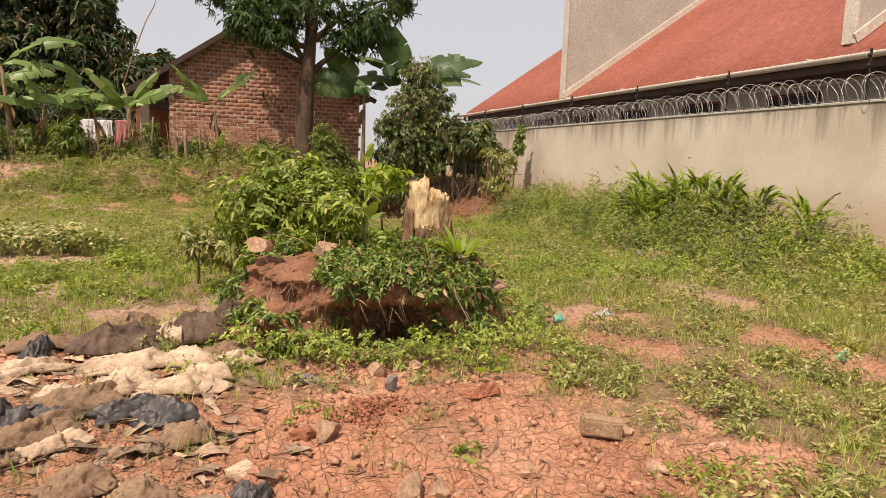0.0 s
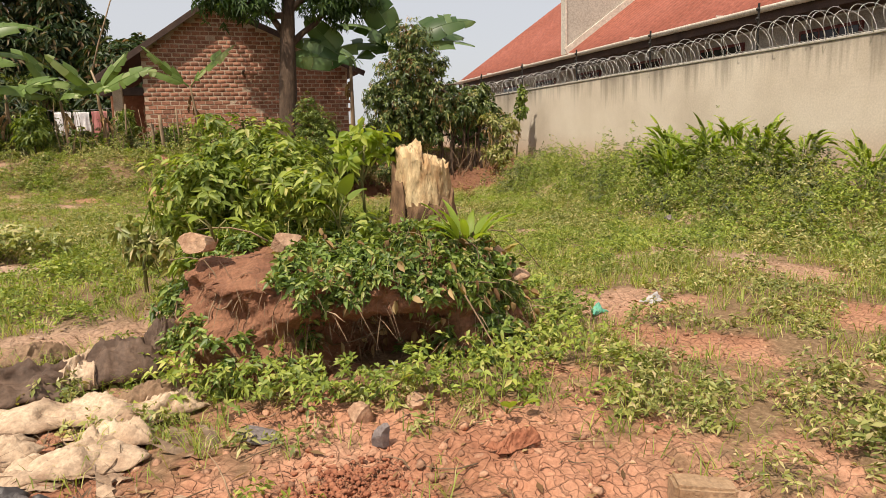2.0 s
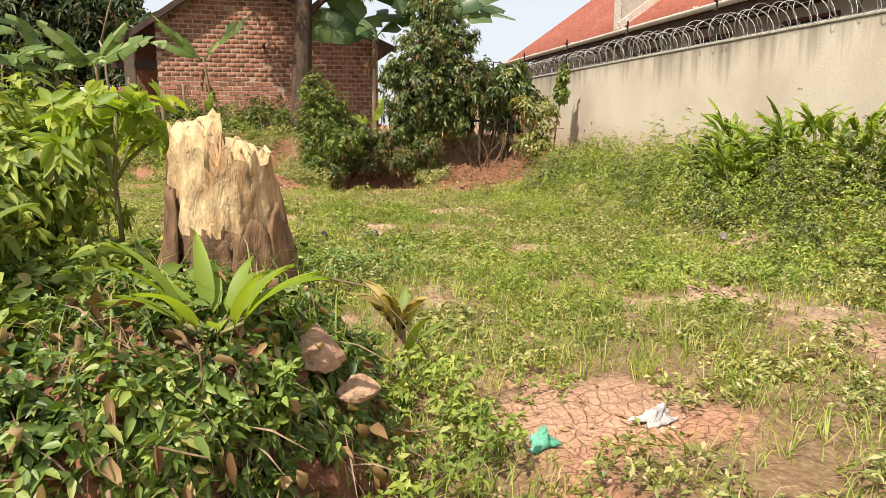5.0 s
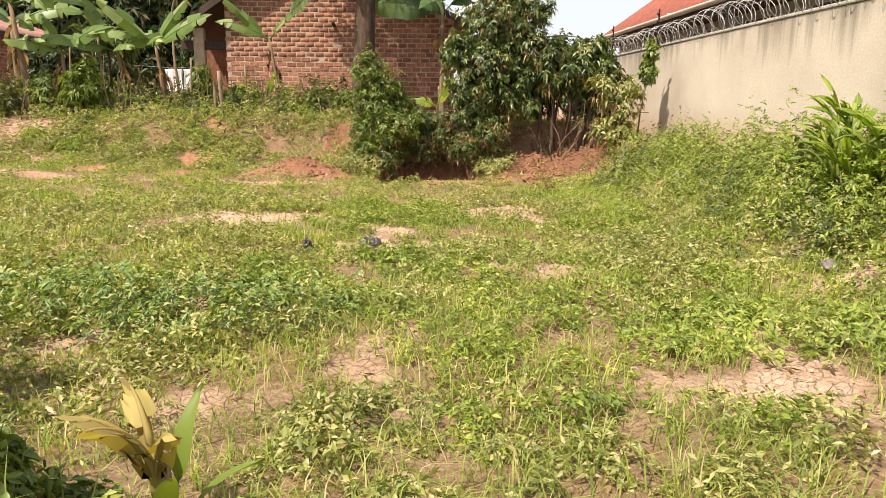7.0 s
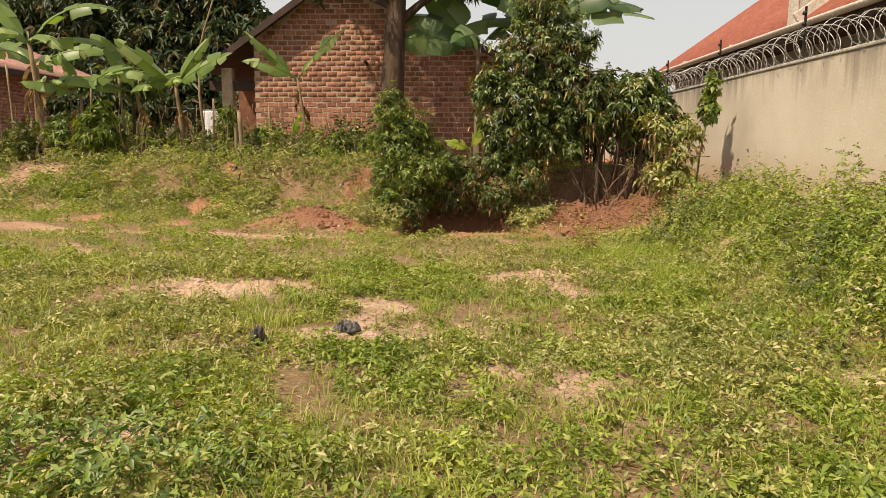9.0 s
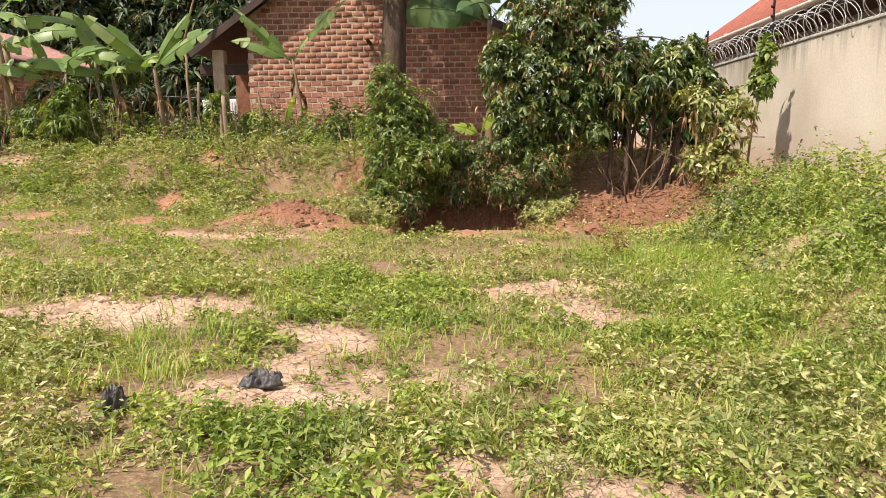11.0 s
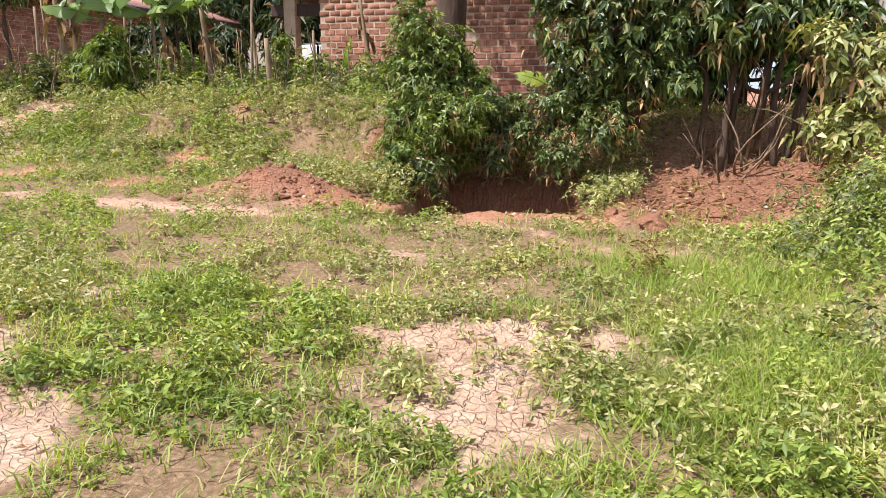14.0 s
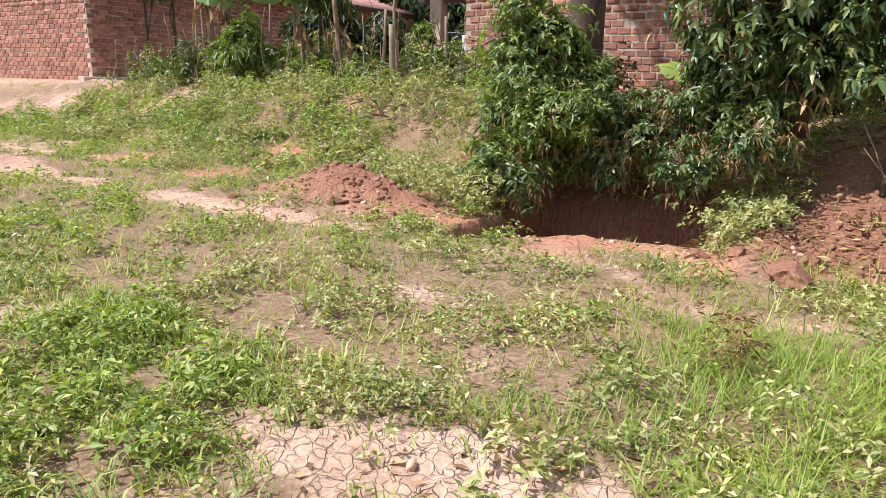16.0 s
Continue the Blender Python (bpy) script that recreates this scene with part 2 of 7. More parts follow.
M_GRASS = foliage("grass_blades", [(0.0, (0.13, 0.18, 0.03)), (0.4, (0.24, 0.31, 0.05)), (0.75, (0.35, 0.39, 0.09)), (0.9, (0.44, 0.4, 0.16)), (1.0, (0.5, 0.4, 0.24))], 0.35)
M_WEED = foliage("weed_leaves", [(0.0, (0.13, 0.16, 0.038)), (0.5, (0.27, 0.285, 0.078)), (0.8, (0.42, 0.4, 0.15)), (1.0, (0.54, 0.42, 0.25))], 0.22, 0.45, 0.45)
M_MOUNDW = foliage("mound_weed_leaves", [(0.0, (0.055, 0.095, 0.02)), (0.5, (0.14, 0.215, 0.042)), (0.85, (0.25, 0.32, 0.07)), (1.0, (0.38, 0.33, 0.13))], 0.22, 0.45, 0.45)
M_LUSH = foliage("bright_weed_leaves", [(0.0, (0.1, 0.145, 0.026)), (0.5, (0.225, 0.29, 0.05)), (0.9, (0.36, 0.41, 0.085)), (1.0, (0.46, 0.42, 0.16))], 0.3)
M_LEAF = foliage("dark_tree_leaves", [(0.0, (0.02, 0.045, 0.012)), (0.6, (0.045, 0.09, 0.02)), (1.0, (0.09, 0.15, 0.035))], 0.25)
M_BUSH = foliage("bush_leaves", [(0.0, (0.03, 0.055, 0.015)), (0.5, (0.085, 0.125, 0.03)), (0.85, (0.19, 0.235, 0.065)), (1.0, (0.34, 0.3, 0.13))], 0.22, 0.4, 0.5)
M_CASSAVA = foliage("fresh_cut_leaves", [(0.0, (0.05, 0.085, 0.016)), (0.6, (0.15, 0.205, 0.035)), (1.0, (0.31, 0.36, 0.075))], 0.28, 0.45, 0.45)
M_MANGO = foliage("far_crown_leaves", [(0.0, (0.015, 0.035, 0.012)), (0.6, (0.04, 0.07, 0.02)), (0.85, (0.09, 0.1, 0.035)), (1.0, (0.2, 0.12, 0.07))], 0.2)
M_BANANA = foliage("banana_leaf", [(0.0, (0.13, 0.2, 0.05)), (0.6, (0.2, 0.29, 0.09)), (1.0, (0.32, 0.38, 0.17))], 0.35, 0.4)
# Banana leaf copy with shade put into its colour, for plants behind the bush
M_BANDARK = foliage("banana_leaf_painted_shade", [(0.0, (0.05, 0.1, 0.03)), (1.0, (0.16, 0.23, 0.1))], 0.3, 0.35)
M_SPROUT = foliage("yellowing_leaf", [(0.0, (0.28, 0.2, 0.07)), (1.0, (0.5, 0.4, 0.14))], 0.35, 0.6)
M_DRYLEAF = foliage("dry_leaves", [(0.0, (0.12, 0.065, 0.03)), (0.6, (0.28, 0.17, 0.08)), (1.0, (0.48, 0.34, 0.18))], 0.2, 0.8)
M_YELLOW = foliage("yellow_green_leaf", [(0.0, (0.2, 0.3, 0.04)), (1.0, (0.4, 0.45, 0.08))], 0.45)


# ---- mesh helpers ----
def mesh_np(name, co, tri):
    me = bpy.data.meshes.new(name)
    co, tri = np.asarray(co, np.float32), np.asarray(tri, np.int32)
    me.vertices.add(len(co))
    me.vertices.foreach_set("co", co.ravel())
    me.loops.add(tri.size)
    me.loops.foreach_set("vertex_index", tri.ravel())
    me.polygons.add(len(tri))
    me.polygons.foreach_set("loop_start", np.arange(len(tri), dtype=np.int32) * tri.shape[1])
    me.update(calc_edges=True)
    return me


def put(name, me, material, parent=None, label="", smooth=False):
    """A mesh as one object, under a thing where parent is given."""
    if not me.materials:
        me.materials.append(material)
    if smooth:
        me.polygons.foreach_set("use_smooth", np.ones(len(me.polygons), bool))
    ob = new(name, me)
    if parent:
        ob.parent = parent
    if label:
        ob["label"] = label
    return ob


def thing(name, at, label, category, group="", kind=""):
    e = new(name)
    e.location = at
    return tagged(e, label, category, group, kind)


def box_mesh(name, size, bevel=0.01, centre=(0, 0, 0)):
    bm = bmesh.new()
    bmesh.ops.create_cube(bm, size=1)
    bmesh.ops.scale(bm, vec=size, verts=bm.verts)
    if bevel:
        bmesh.ops.bevel(bm, geom=bm.edges[:], offset=bevel, segments=1, affect="EDGES")
    bmesh.ops.translate(bm, vec=centre, verts=bm.verts)
    me = bpy.data.meshes.new(name)
    bm.to_mesh(me)
    bm.free()
    return me


def tube_np(path, radii, sides=8, jitter=0.0):
    path = np.asarray(path, float)
    n = len(path)
    radii = np.broadcast_to(np.asarray(radii, float), (n,))
    tang = np.gradient(path, axis=0)
    tang /= np.linalg.norm(tang, axis=1)[:, None] + 1e-9
    ref = np.where(np.abs(tang[:, 2:3]) > 0.9, [[1.0, 0, 0]], [[0, 0, 1.0]])
    u = np.cross(tang, ref)
    u /= np.linalg.norm(u, axis=1)[:, None] + 1e-9
    v = np.cross(tang, u)
    a = np.linspace(0, 2 * np.pi, sides, endpoint=False)
    rr = radii[:, None] * (1 + jitter * rng.standard_normal((n, sides)))
    co = path[:, None] + rr[..., None] * (np.cos(a)[None, :, None] * u[:, None] + np.sin(a)[None, :, None] * v[:, None])
    co = co.reshape(-1, 3)
    i, j = np.meshgrid(np.arange(n - 1), np.arange(sides), indexing="ij")
    p, q = (i * sides + j).ravel(), (i * sides + (j + 1) % sides).ravel()
    quad = np.stack([p, q, q + sides, p + sides], 1)
    tri = np.concatenate([quad[:, [0, 1, 2]], quad[:, [0, 2, 3]]])
    k = len(co)
    co = np.vstack([co, path[:1], path[-1:]])
    s = np.arange(sides)
    caps = np.concatenate([np.stack([np.full(sides, k), (s + 1) % sides, s], 1), np.stack([np.full(sides, k + 1), (n - 1) * sides + s, (n - 1) * sides + (s + 1) % sides], 1)])
    return co, np.concatenate([tri, caps])


def join_np(pieces):
    cos, tris, k = [], [], 0
    for co, tri in pieces:
        cos.append(co), tris.append(np.asarray(tri) + k)
        k += len(co)
    return np.vstack(cos), np.vstack(tris)


def unit(v):
    return v / (np.linalg.norm(v, axis=-1, keepdims=True) + 1e-9)


def leaves_np(pos, way, nrm, length, width, droop=0.25, fold=0.12, mid=0.45, simple=False):
    """Folded leaf blades: five points, four triangles each; simple ones: four points, two triangles; fine ones: eight of each, with rounded sides."""
    way = unit(way)
    side = unit(np.cross(way, nrm))
    up = np.cross(side, way)
    L, W = np.asarray(length).reshape(-1, 1), np.asarray(width).reshape(-1, 1)
    down = np.array([[0, 0, -1.0]])
    if simple == "fine":
        rows = [pos]
        for t, half, sag in ((0.3, 0.46, 0.1), (0.66, 0.36, 0.42)):
            c = pos + way * L * t + down * L * droop * sag
            rows += [c + side * W * half + up * W * fold, c - up * W * fold, c - side * W * half + up * W * fold]
        co = np.stack(rows + [pos + way * L + down * L * droop], 1).reshape(-1, 3)
        k = np.arange(len(pos))[:, None] * 8
        return co, np.concatenate([k + [q] for q in ((0, 2, 1), (0, 3, 2), (1, 2, 5), (1, 5, 4), (2, 3, 6), (2, 6, 5), (4, 5, 7), (5, 6, 7))])
    m = pos + way * L * mid - up * W * fold
    a, b = pos + way * L * mid + side * W * 0.5 + up * W * fold, pos + way * L * mid - side * W * 0.5 + up * W * fold
    tip = pos + way * L + down * L * droop
    if simple:
        co = np.stack([pos, a, b, tip], 1).reshape(-1, 3)
        k = np.arange(len(pos))[:, None] * 4
        return co, np.concatenate([k + [[0, 3, 1]], k + [[0, 2, 3]]])
    co = np.stack([pos, a, m, b, tip], 1).reshape(-1, 3)
    k = np.arange(len(pos))[:, None] * 5
    tri = np.concatenate([k + [[0, 2, 1]], k + [[0, 3, 2]], k + [[1, 2, 4]], k + [[2, 3, 4]]])
    return co, tri


def rosettes_np(centre, axis, count, length, width, spread=0.9, droop=0.3, jitter=0.35, simple=False):
    """Sprays of leaves round each shoot tip."""
    n = len(centre)
    axis = unit(axis)
    ref = unit(rng.standard_normal((n, 3)))
    u = unit(np.cross(axis, ref))
    v = np.cross(axis, u)
    c = np.repeat(centre, count, 0)
    ax, u, v = (np.repeat(q, count, 0) for q in (axis, u, v))
    ang = np.tile(np.arange(count) * 2.4, n) + rng.normal(0, 0.4, n * count)
    lift = rng.uniform(-0.3, 1.0, (n * count, 1)) * 0.7
    way = (np.cos(ang)[:, None] * u + np.sin(ang)[:, None] * v) * spread + ax * lift + rng.normal(0, jitter * 0.3, (n * count, 3))
    s = rng.uniform(0.6, 1.25, n * count)
    c = c + ax * rng.uniform(-0.6, 0.2, (n * count, 1)) * np.broadcast_to(np.asarray(length), (n * count,))[:, None]
    return leaves_np(c, way, ax + rng.normal(0, jitter, (n * count, 3)), length * s, width * s, droop, simple=simple)


def blades_np(pos, height, width, lean, simple=False):
    """Bent grass blades: five points, three triangles each; simple ones: three points, one triangle."""
    n = len(pos)
    a = rng.uniform(0, 2 * np.pi, n)
    d = np.stack([np.cos(a), np.sin(a), np.zeros(n)], 1)
    s = np.stack([-np.sin(a), np.cos(a), np.zeros(n)], 1)
    h, w, l = height[:, None], width[:, None], lean[:, None]
    up = np.array([[0, 0, 1.0]])
    m = pos + up * h * 0.6 + d * h * l * 0.35
    tip = pos + up * h * (1 - 0.35 * l) + d * h * l
    co = np.stack([pos - s * w / 2, pos + s * w / 2, m - s * w * 0.4, m + s * w * 0.4, tip], 1).reshape(-1, 3)
    if simple:
        return np.stack([pos - s * w / 2, pos + s * w / 2, tip], 1).reshape(-1, 3), np.arange(n * 3).reshape(-1, 3)
    k = np.arange(n)[:, None] * 5
    return co, np.concatenate([k + [[0, 1, 3]], k + [[0, 3, 2]], k + [[2, 3, 4]]])


def blob_points(n, blobs, shell=0.55):
    """Points in a union of ellipsoids (x, y, z, rx, ry, rz), crowded towards their outsides; also the way outwards."""
    b = np.asarray(blobs, float)
    wgt = b[:, 3] * b[:, 4] + b[:, 4] * b[:, 5] + b[:, 3] * b[:, 5]
    pick = rng.choice(len(b), n, p=wgt / wgt.sum())
    d = unit(rng.standard_normal((n, 3)))
    r = rng.uniform(shell, 1.05, (n, 1)) * (1 + 0.12 * np.sin(5 * d[:, :1] + 3 * d[:, 1:2] * 2 + pick[:, None]))
    return b[pick, :3] + d * b[pick, 3:] * r, d


# ---- noise and terrain ----
def vnoise(x, y, seed=0):
    xi, yi = np.floor(x).astype(np.int64), np.floor(y).astype(np.int64)
    fx, fy = x - xi, y - yi
    fx, fy = fx * fx * (3 - 2 * fx), fy * fy * (3 - 2 * fy)

    def g(i, j):
        k = (i * 374761393 + j * 668265263 + seed * 1442695041) & 0xFFFFFFFF
        k = ((k ^ (k >> 13)) * 1274126177) & 0xFFFFFFFF
        return ((k ^ (k >> 16)) & 0xFFFF) / 65535.0
    return (g(xi, yi) * (1 - fx) + g(xi + 1, yi) * fx) * (1 - fy) + (g(xi, yi + 1) * (1 - fx) + g(xi + 1, yi + 1) * fx) * fy


def fbm(x, y, seed=0, octaves=4):
    s, a, t = 0, 0.5, 0
    for o in range(octaves):
        s, t, a, x, y = s + a * vnoise(x, y, seed + o), t + a, a / 2, x * 2.03, y * 2.03
    return s / t


def sm(a, b, v):
    t = np.clip((v - a) / (b - a), 0, 1)
    return t * t * (3 - 2 * t)


def pit_mask(x, y):
    w = 0.35 * (fbm(x * 1.6, y * 1.6, 31) - 0.5)
    front = 20.75 + 0.55 * (x - 4.6) + 0.15 * np.sin(x * 3)
    return sm(1.2, 1.0, np.abs(x - 4.65) + w) * sm(front, front + 0.25, y + w * 0.5) * sm(22.75, 22.45, y + w)


def height(x, y):
    x, y = np.asarray(x, float), np.asarray(y, float)
    z = -0.18 - 0.09 * sm(5.2, 3.6, y) - 0.13 * sm(8, 14, y) * sm(1, 5, x) + 0.17 * sm(1, -4, x) * sm(4, 14, y)
    wob = 0.9 * (fbm(x * 0.5, y * 0.5, 3) - 0.5)
    ys = 22.0 - 1.4 * sm(5.6, 7.5, x) + 1.3 * sm(-3, -9, x) + wob
    z = z + (1.2 - 0.15 * sm(1, -4, x)) * sm(ys, ys + 3.0 + 0.6 * sm(5.6, 7.5, x), y)
    z = z + 0.62 * sm(7.3, 9.8, x + wob) * sm(5, 11, y) * sm(24, 20, y)
    z = z + 0.42 * np.exp(-(((x - 1.75 - 0.25 * (y - 20.6)) / 0.85) ** 2 + ((y - 20.75) / 0.5) ** 2))
    rough = np.clip(bare(x, y), 0, 1)
    z = z + 0.12 * (fbm(x * 0.9, y * 0.9, 11) - 0.5) + (0.03 + 0.03 * rough) * (fbm(x * 5, y * 5, 12) - 0.5)
    z = z + 0.22 * sm(6.0, 6.4, x) * sm(9.5, 8.5, x) * sm(19.9, 20.5, y) * sm(22.5, 21.5, y) * fbm(x * 2.2, y * 2.2, 17)
    return z - 1.25 * pit_mask(x, y) * (1 + 0.6 * sm(22, 23, y))


PATCHES = ((0.4, 3.3, 2.7, 2.0), (-1.0, 5.2, 1.5, 1.25), (4.25, 6.7, 0.38, 0.2), (-2.3, 10.9, 1.1, 0.3), (7.6, 12.2, 0.75, 0.3), (7.9, 11.2, 0.45, 0.35), (2.2, 15.0, 0.9, 0.5),
           (5.75, 15.3, 0.4, 0.9), (5.7, 16.3, 0.75, 0.35), (3.7, 13.2, 0.75, 0.25), (5.0, 12.4, 0.4, 0.15), (1.2, 19.6, 1.9, 0.3), (4.4, 20.75, 2.0, 0.3), (2.0, 20.7, 1.0, 0.55), (7.5, 20.9, 1.35, 0.75),
           (2.3, 22.8, 0.3, 1.4), (-8.5, 24.6, 3.0, 0.7), (-2.5, 19.4, 2.6, 0.35), (-6.8, 20.4, 2.4, 0.5), (1.2, 12.0, 0.3, 0.2))


def bare(x, y):
    v = np.zeros_like(np.asarray(x, float) + np.asarray(y, float))
    n = 1.3 * (fbm(np.asarray(x) * 1.5, np.asarray(y) * 1.5, 21, 4) - 0.5) + 0.9 * (fbm(np.asarray(x) * 5.5, np.asarray(y) * 5.5, 22, 3) - 0.5)
    for cx, cy, rx, ry in PATCHES:
        d = np.sqrt(((x - cx) / rx) ** 2 + ((y - cy) / ry) ** 2)
        v = np.maximum(v, sm(1.35, 0.7, d + 1.3 * n))
    v = np.maximum(v, sm(0.6, 0.72, fbm(np.asarray(x) * 1.1, np.asarray(y) * 1.1, 41, 5)) * 0.85)
    v = np.maximum(v, redness(np.asarray(x, float), np.asarray(y, float)))
    return np.maximum(v, sm(25.0, 26.3, y + 2 * n) * 0.85)


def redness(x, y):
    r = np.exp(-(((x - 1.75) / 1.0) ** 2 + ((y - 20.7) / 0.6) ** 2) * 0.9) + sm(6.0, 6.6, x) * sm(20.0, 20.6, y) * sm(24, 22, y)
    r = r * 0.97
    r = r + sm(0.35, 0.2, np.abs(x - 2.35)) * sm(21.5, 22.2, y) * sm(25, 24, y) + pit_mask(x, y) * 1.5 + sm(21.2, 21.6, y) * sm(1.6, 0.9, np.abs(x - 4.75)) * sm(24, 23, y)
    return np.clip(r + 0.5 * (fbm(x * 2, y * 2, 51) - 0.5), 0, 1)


def steps(stops):
    """Grid lines with a spacing of their own in each stretch: start, spacing, ..., end."""
    out = []
    for a, d, b in zip(stops[0::2], stops[1::2], stops[2::2]):
        out.append(np.linspace(a, b, int(round((b - a) / d)), endpoint=False))
    return np.concatenate(out + [[stops[-1]]])


def plates(x, y, scale, seed=0):
    """Dried mud: distance to the nearest crack and a tone for each plate."""
    u, v = x * scale + 0.5 * (fbm(x * 3, y * 3, 201) - 0.5), y * scale + 0.5 * (fbm(x * 3, y * 3, 202) - 0.5)
    iu, iv = np.floor(u), np.floor(v)
    f1, f2, tone = np.full(u.shape, 9.0), np.full(u.shape, 9.0), np.zeros(u.shape)
    for di in (-1, 0, 1):
        for dj in (-1, 0, 1):
            ci, cj = iu + di, iv + dj
            px, py = ci + vnoise(ci * 7.0, cj * 13.0, 301 + seed), cj + vnoise(ci * 11.0, cj * 5.0, 302 + seed)
            d = np.hypot(u - px, v - py)
            near = d < f1
            f2 = np.where(near, f1, np.minimum(f2, d))
            tone = np.where(near, vnoise(ci * 3.0, cj * 17.0, 303 + seed), tone)
            f1 = np.where(near, d, f1)
    return f2 - f1, tone


fine_x, fine_y = steps((-13, 0.11, -1.6, 0.035, 3.6, 0.08, 4.8, 0.04, 6.8, 0.11, 11)), steps((0.5, 0.1, 2.1, 0.035, 5.6, 0.11, 14.4, 0.04, 17.0, 0.11, 28))
gx = np.concatenate([[-900, -300, -120, -60, -35, -22, -16], fine_x, [12, 14, 18, 26, 40, 90, 300, 900]])
gy = np.concatenate([[-900, -300, -90, -40, -20, -10, -5, -2, -0.6], fine_y, [29, 30, 32, 36, 42, 60, 100, 300, 900]])
GX, GY = np.meshgrid(gx, gy, indexing="ij")
GZ = height(GX, GY)
gap, tone = plates(GX, GY, 6.5)
gap2, tone2 = plates(GX, GY, 15.0, 9)
GZ = GZ + np.clip(bare(GX, GY), 0, 1) * (1 - np.clip(redness(GX, GY), 0, 1)) * sm(18, 17, GY) * (GY > 1.5) * (0.03 * (tone - 0.5) + 0.018 * (tone2 - 0.5) - 0.026 * sm(0.12, 0.0, gap) - 0.012 * sm(0.2, 0.0, gap2) + 0.02 * (fbm(GX * 14, GY * 14, 211, 2) - 0.5))
nx, ny = GX.shape
ii, jj = np.meshgrid(np.arange(nx - 1), np.arange(ny - 1), indexing="ij")
p0 = (ii * ny + jj).ravel()
ground_me = mesh_np("ground", np.stack([GX, GY, GZ], -1).reshape(-1, 3), np.stack([p0, p0 + ny, p0 + ny + 1, p0 + 1], 1))
for key, fn in (("bare", bare), ("red", redness), ("pale", lambda x, y: np.maximum(sm(5.6, 8.5, y) * (1 - 0.35 * sm(17.2, 18.8, y)) * sm(20.4, 19.7, y), 0.75 * sm(-2.5, -4.5, x) * sm(15, 18, y)))):
    ground_me.attributes.new(key, "FLOAT", "POINT").data.foreach_set("value", fn(GX, GY).ravel().astype(np.float32))
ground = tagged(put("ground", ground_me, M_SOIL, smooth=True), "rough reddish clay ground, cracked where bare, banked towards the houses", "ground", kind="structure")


# ---- boundary wall, razor wire, posts ----
WALL_X, WALL_TOP = 10.2, 2.72
wall = tagged(put("wall_boundary", box_mesh("wall_boundary", (0.2, 46, WALL_TOP + 0.8), 0.015, (WALL_X + 0.1, 11, (WALL_TOP - 0.8) / 2)), M_RENDER), "cream rendered boundary wall with dark rain streaks", "wall", kind="structure")
put("coping", box_mesh("coping", (0.24, 46, 0.05), 0.012, (WALL_X + 0.1, 11, WALL_TOP + 0.027)), M_CONCRETE, wall)


def razor_wire(y0, y1):
    ob = thing("razor_wire", (WALL_X + 0.1, y0, WALL_TOP), "coiled galvanised razor wire along the top of the wall", "razor wire")
    for k, (phase, name) in enumerate(((0.0, "coil"), (0.5, "coil"))):
        t = np.arange(0, (y1 - y0) / 0.42, 1 / 18)
        a = 2 * np.pi * (t + phase)
        wob = 0.03 * np.sin(t * 1.3 + k)
        r = 0.24 + 0.03 * np.sin(t * 0.7 + 2 * k) + 0.02 * np.sin(t * 2.9)
        path = np.stack([np.cos(a) * r, t * 0.42 + wob + 0.1 * np.sin(a + k), 0.27 + np.sin(a) * r + 0.02 * np.sin(t * 0.37)], 1)
        co, tri = tube_np(path, 0.0065, 4)
        # barbs: short bow-tie blades on the strand
        pick = path[::5]
        tang = unit(np.gradient(path, axis=0)[::5])
        bar = unit(np.cross(tang, np.array([[0.3, 1, 0.2]])))
        c2, t2 = leaves_np(pick - bar * 0.022, bar, tang, np.full(len(pick), 0.044), np.full(len(pick), 0.016), 0, 0.02, 0.5)
        put(name, mesh_np(name, *join_np([(co, tri), (c2, t2)])), M_STEEL, ob)
    for z in (0.1, 0.42):
        co, tri = tube_np([[0, 0, z], [0, (y1 - y0) / 2, z - 0.02], [0, y1 - y0, z]], 0.003, 4)
        put("straining_wire", mesh_np("straining_wire", co, tri), M_STEEL, ob)
    return ob


razor_wire(-4, 33)
FENCE_Z = 3.62
for y in (2.2, 5.6, 8.98, 12.33, 15.69, 19.13, 22.7, 26.3, 29.8):
    post = thing("fence_post", (WALL_X + 0.06, y, WALL_TOP), "black steel electric fence post with insulators on the wall", "fence post", "posts on the boundary wall")
    put("post", box_mesh("post", (0.035, 0.035, 0.9), 0.006, (0, 0, 0.45)), M_BLACK, post)
    for z in (0.45, 0.62, 0.79):
        co, tri = tube_np([[0, 0, z - 0.03], [0, 0, z - 0.01], [0, 0, z + 0.01], [0, 0, z + 0.03]], [0.02, 0.034, 0.034, 0.02], 8)
        put("insulator", mesh_np("insulator", co + [-0.025, 0, 0], tri), M_BLACK, post)


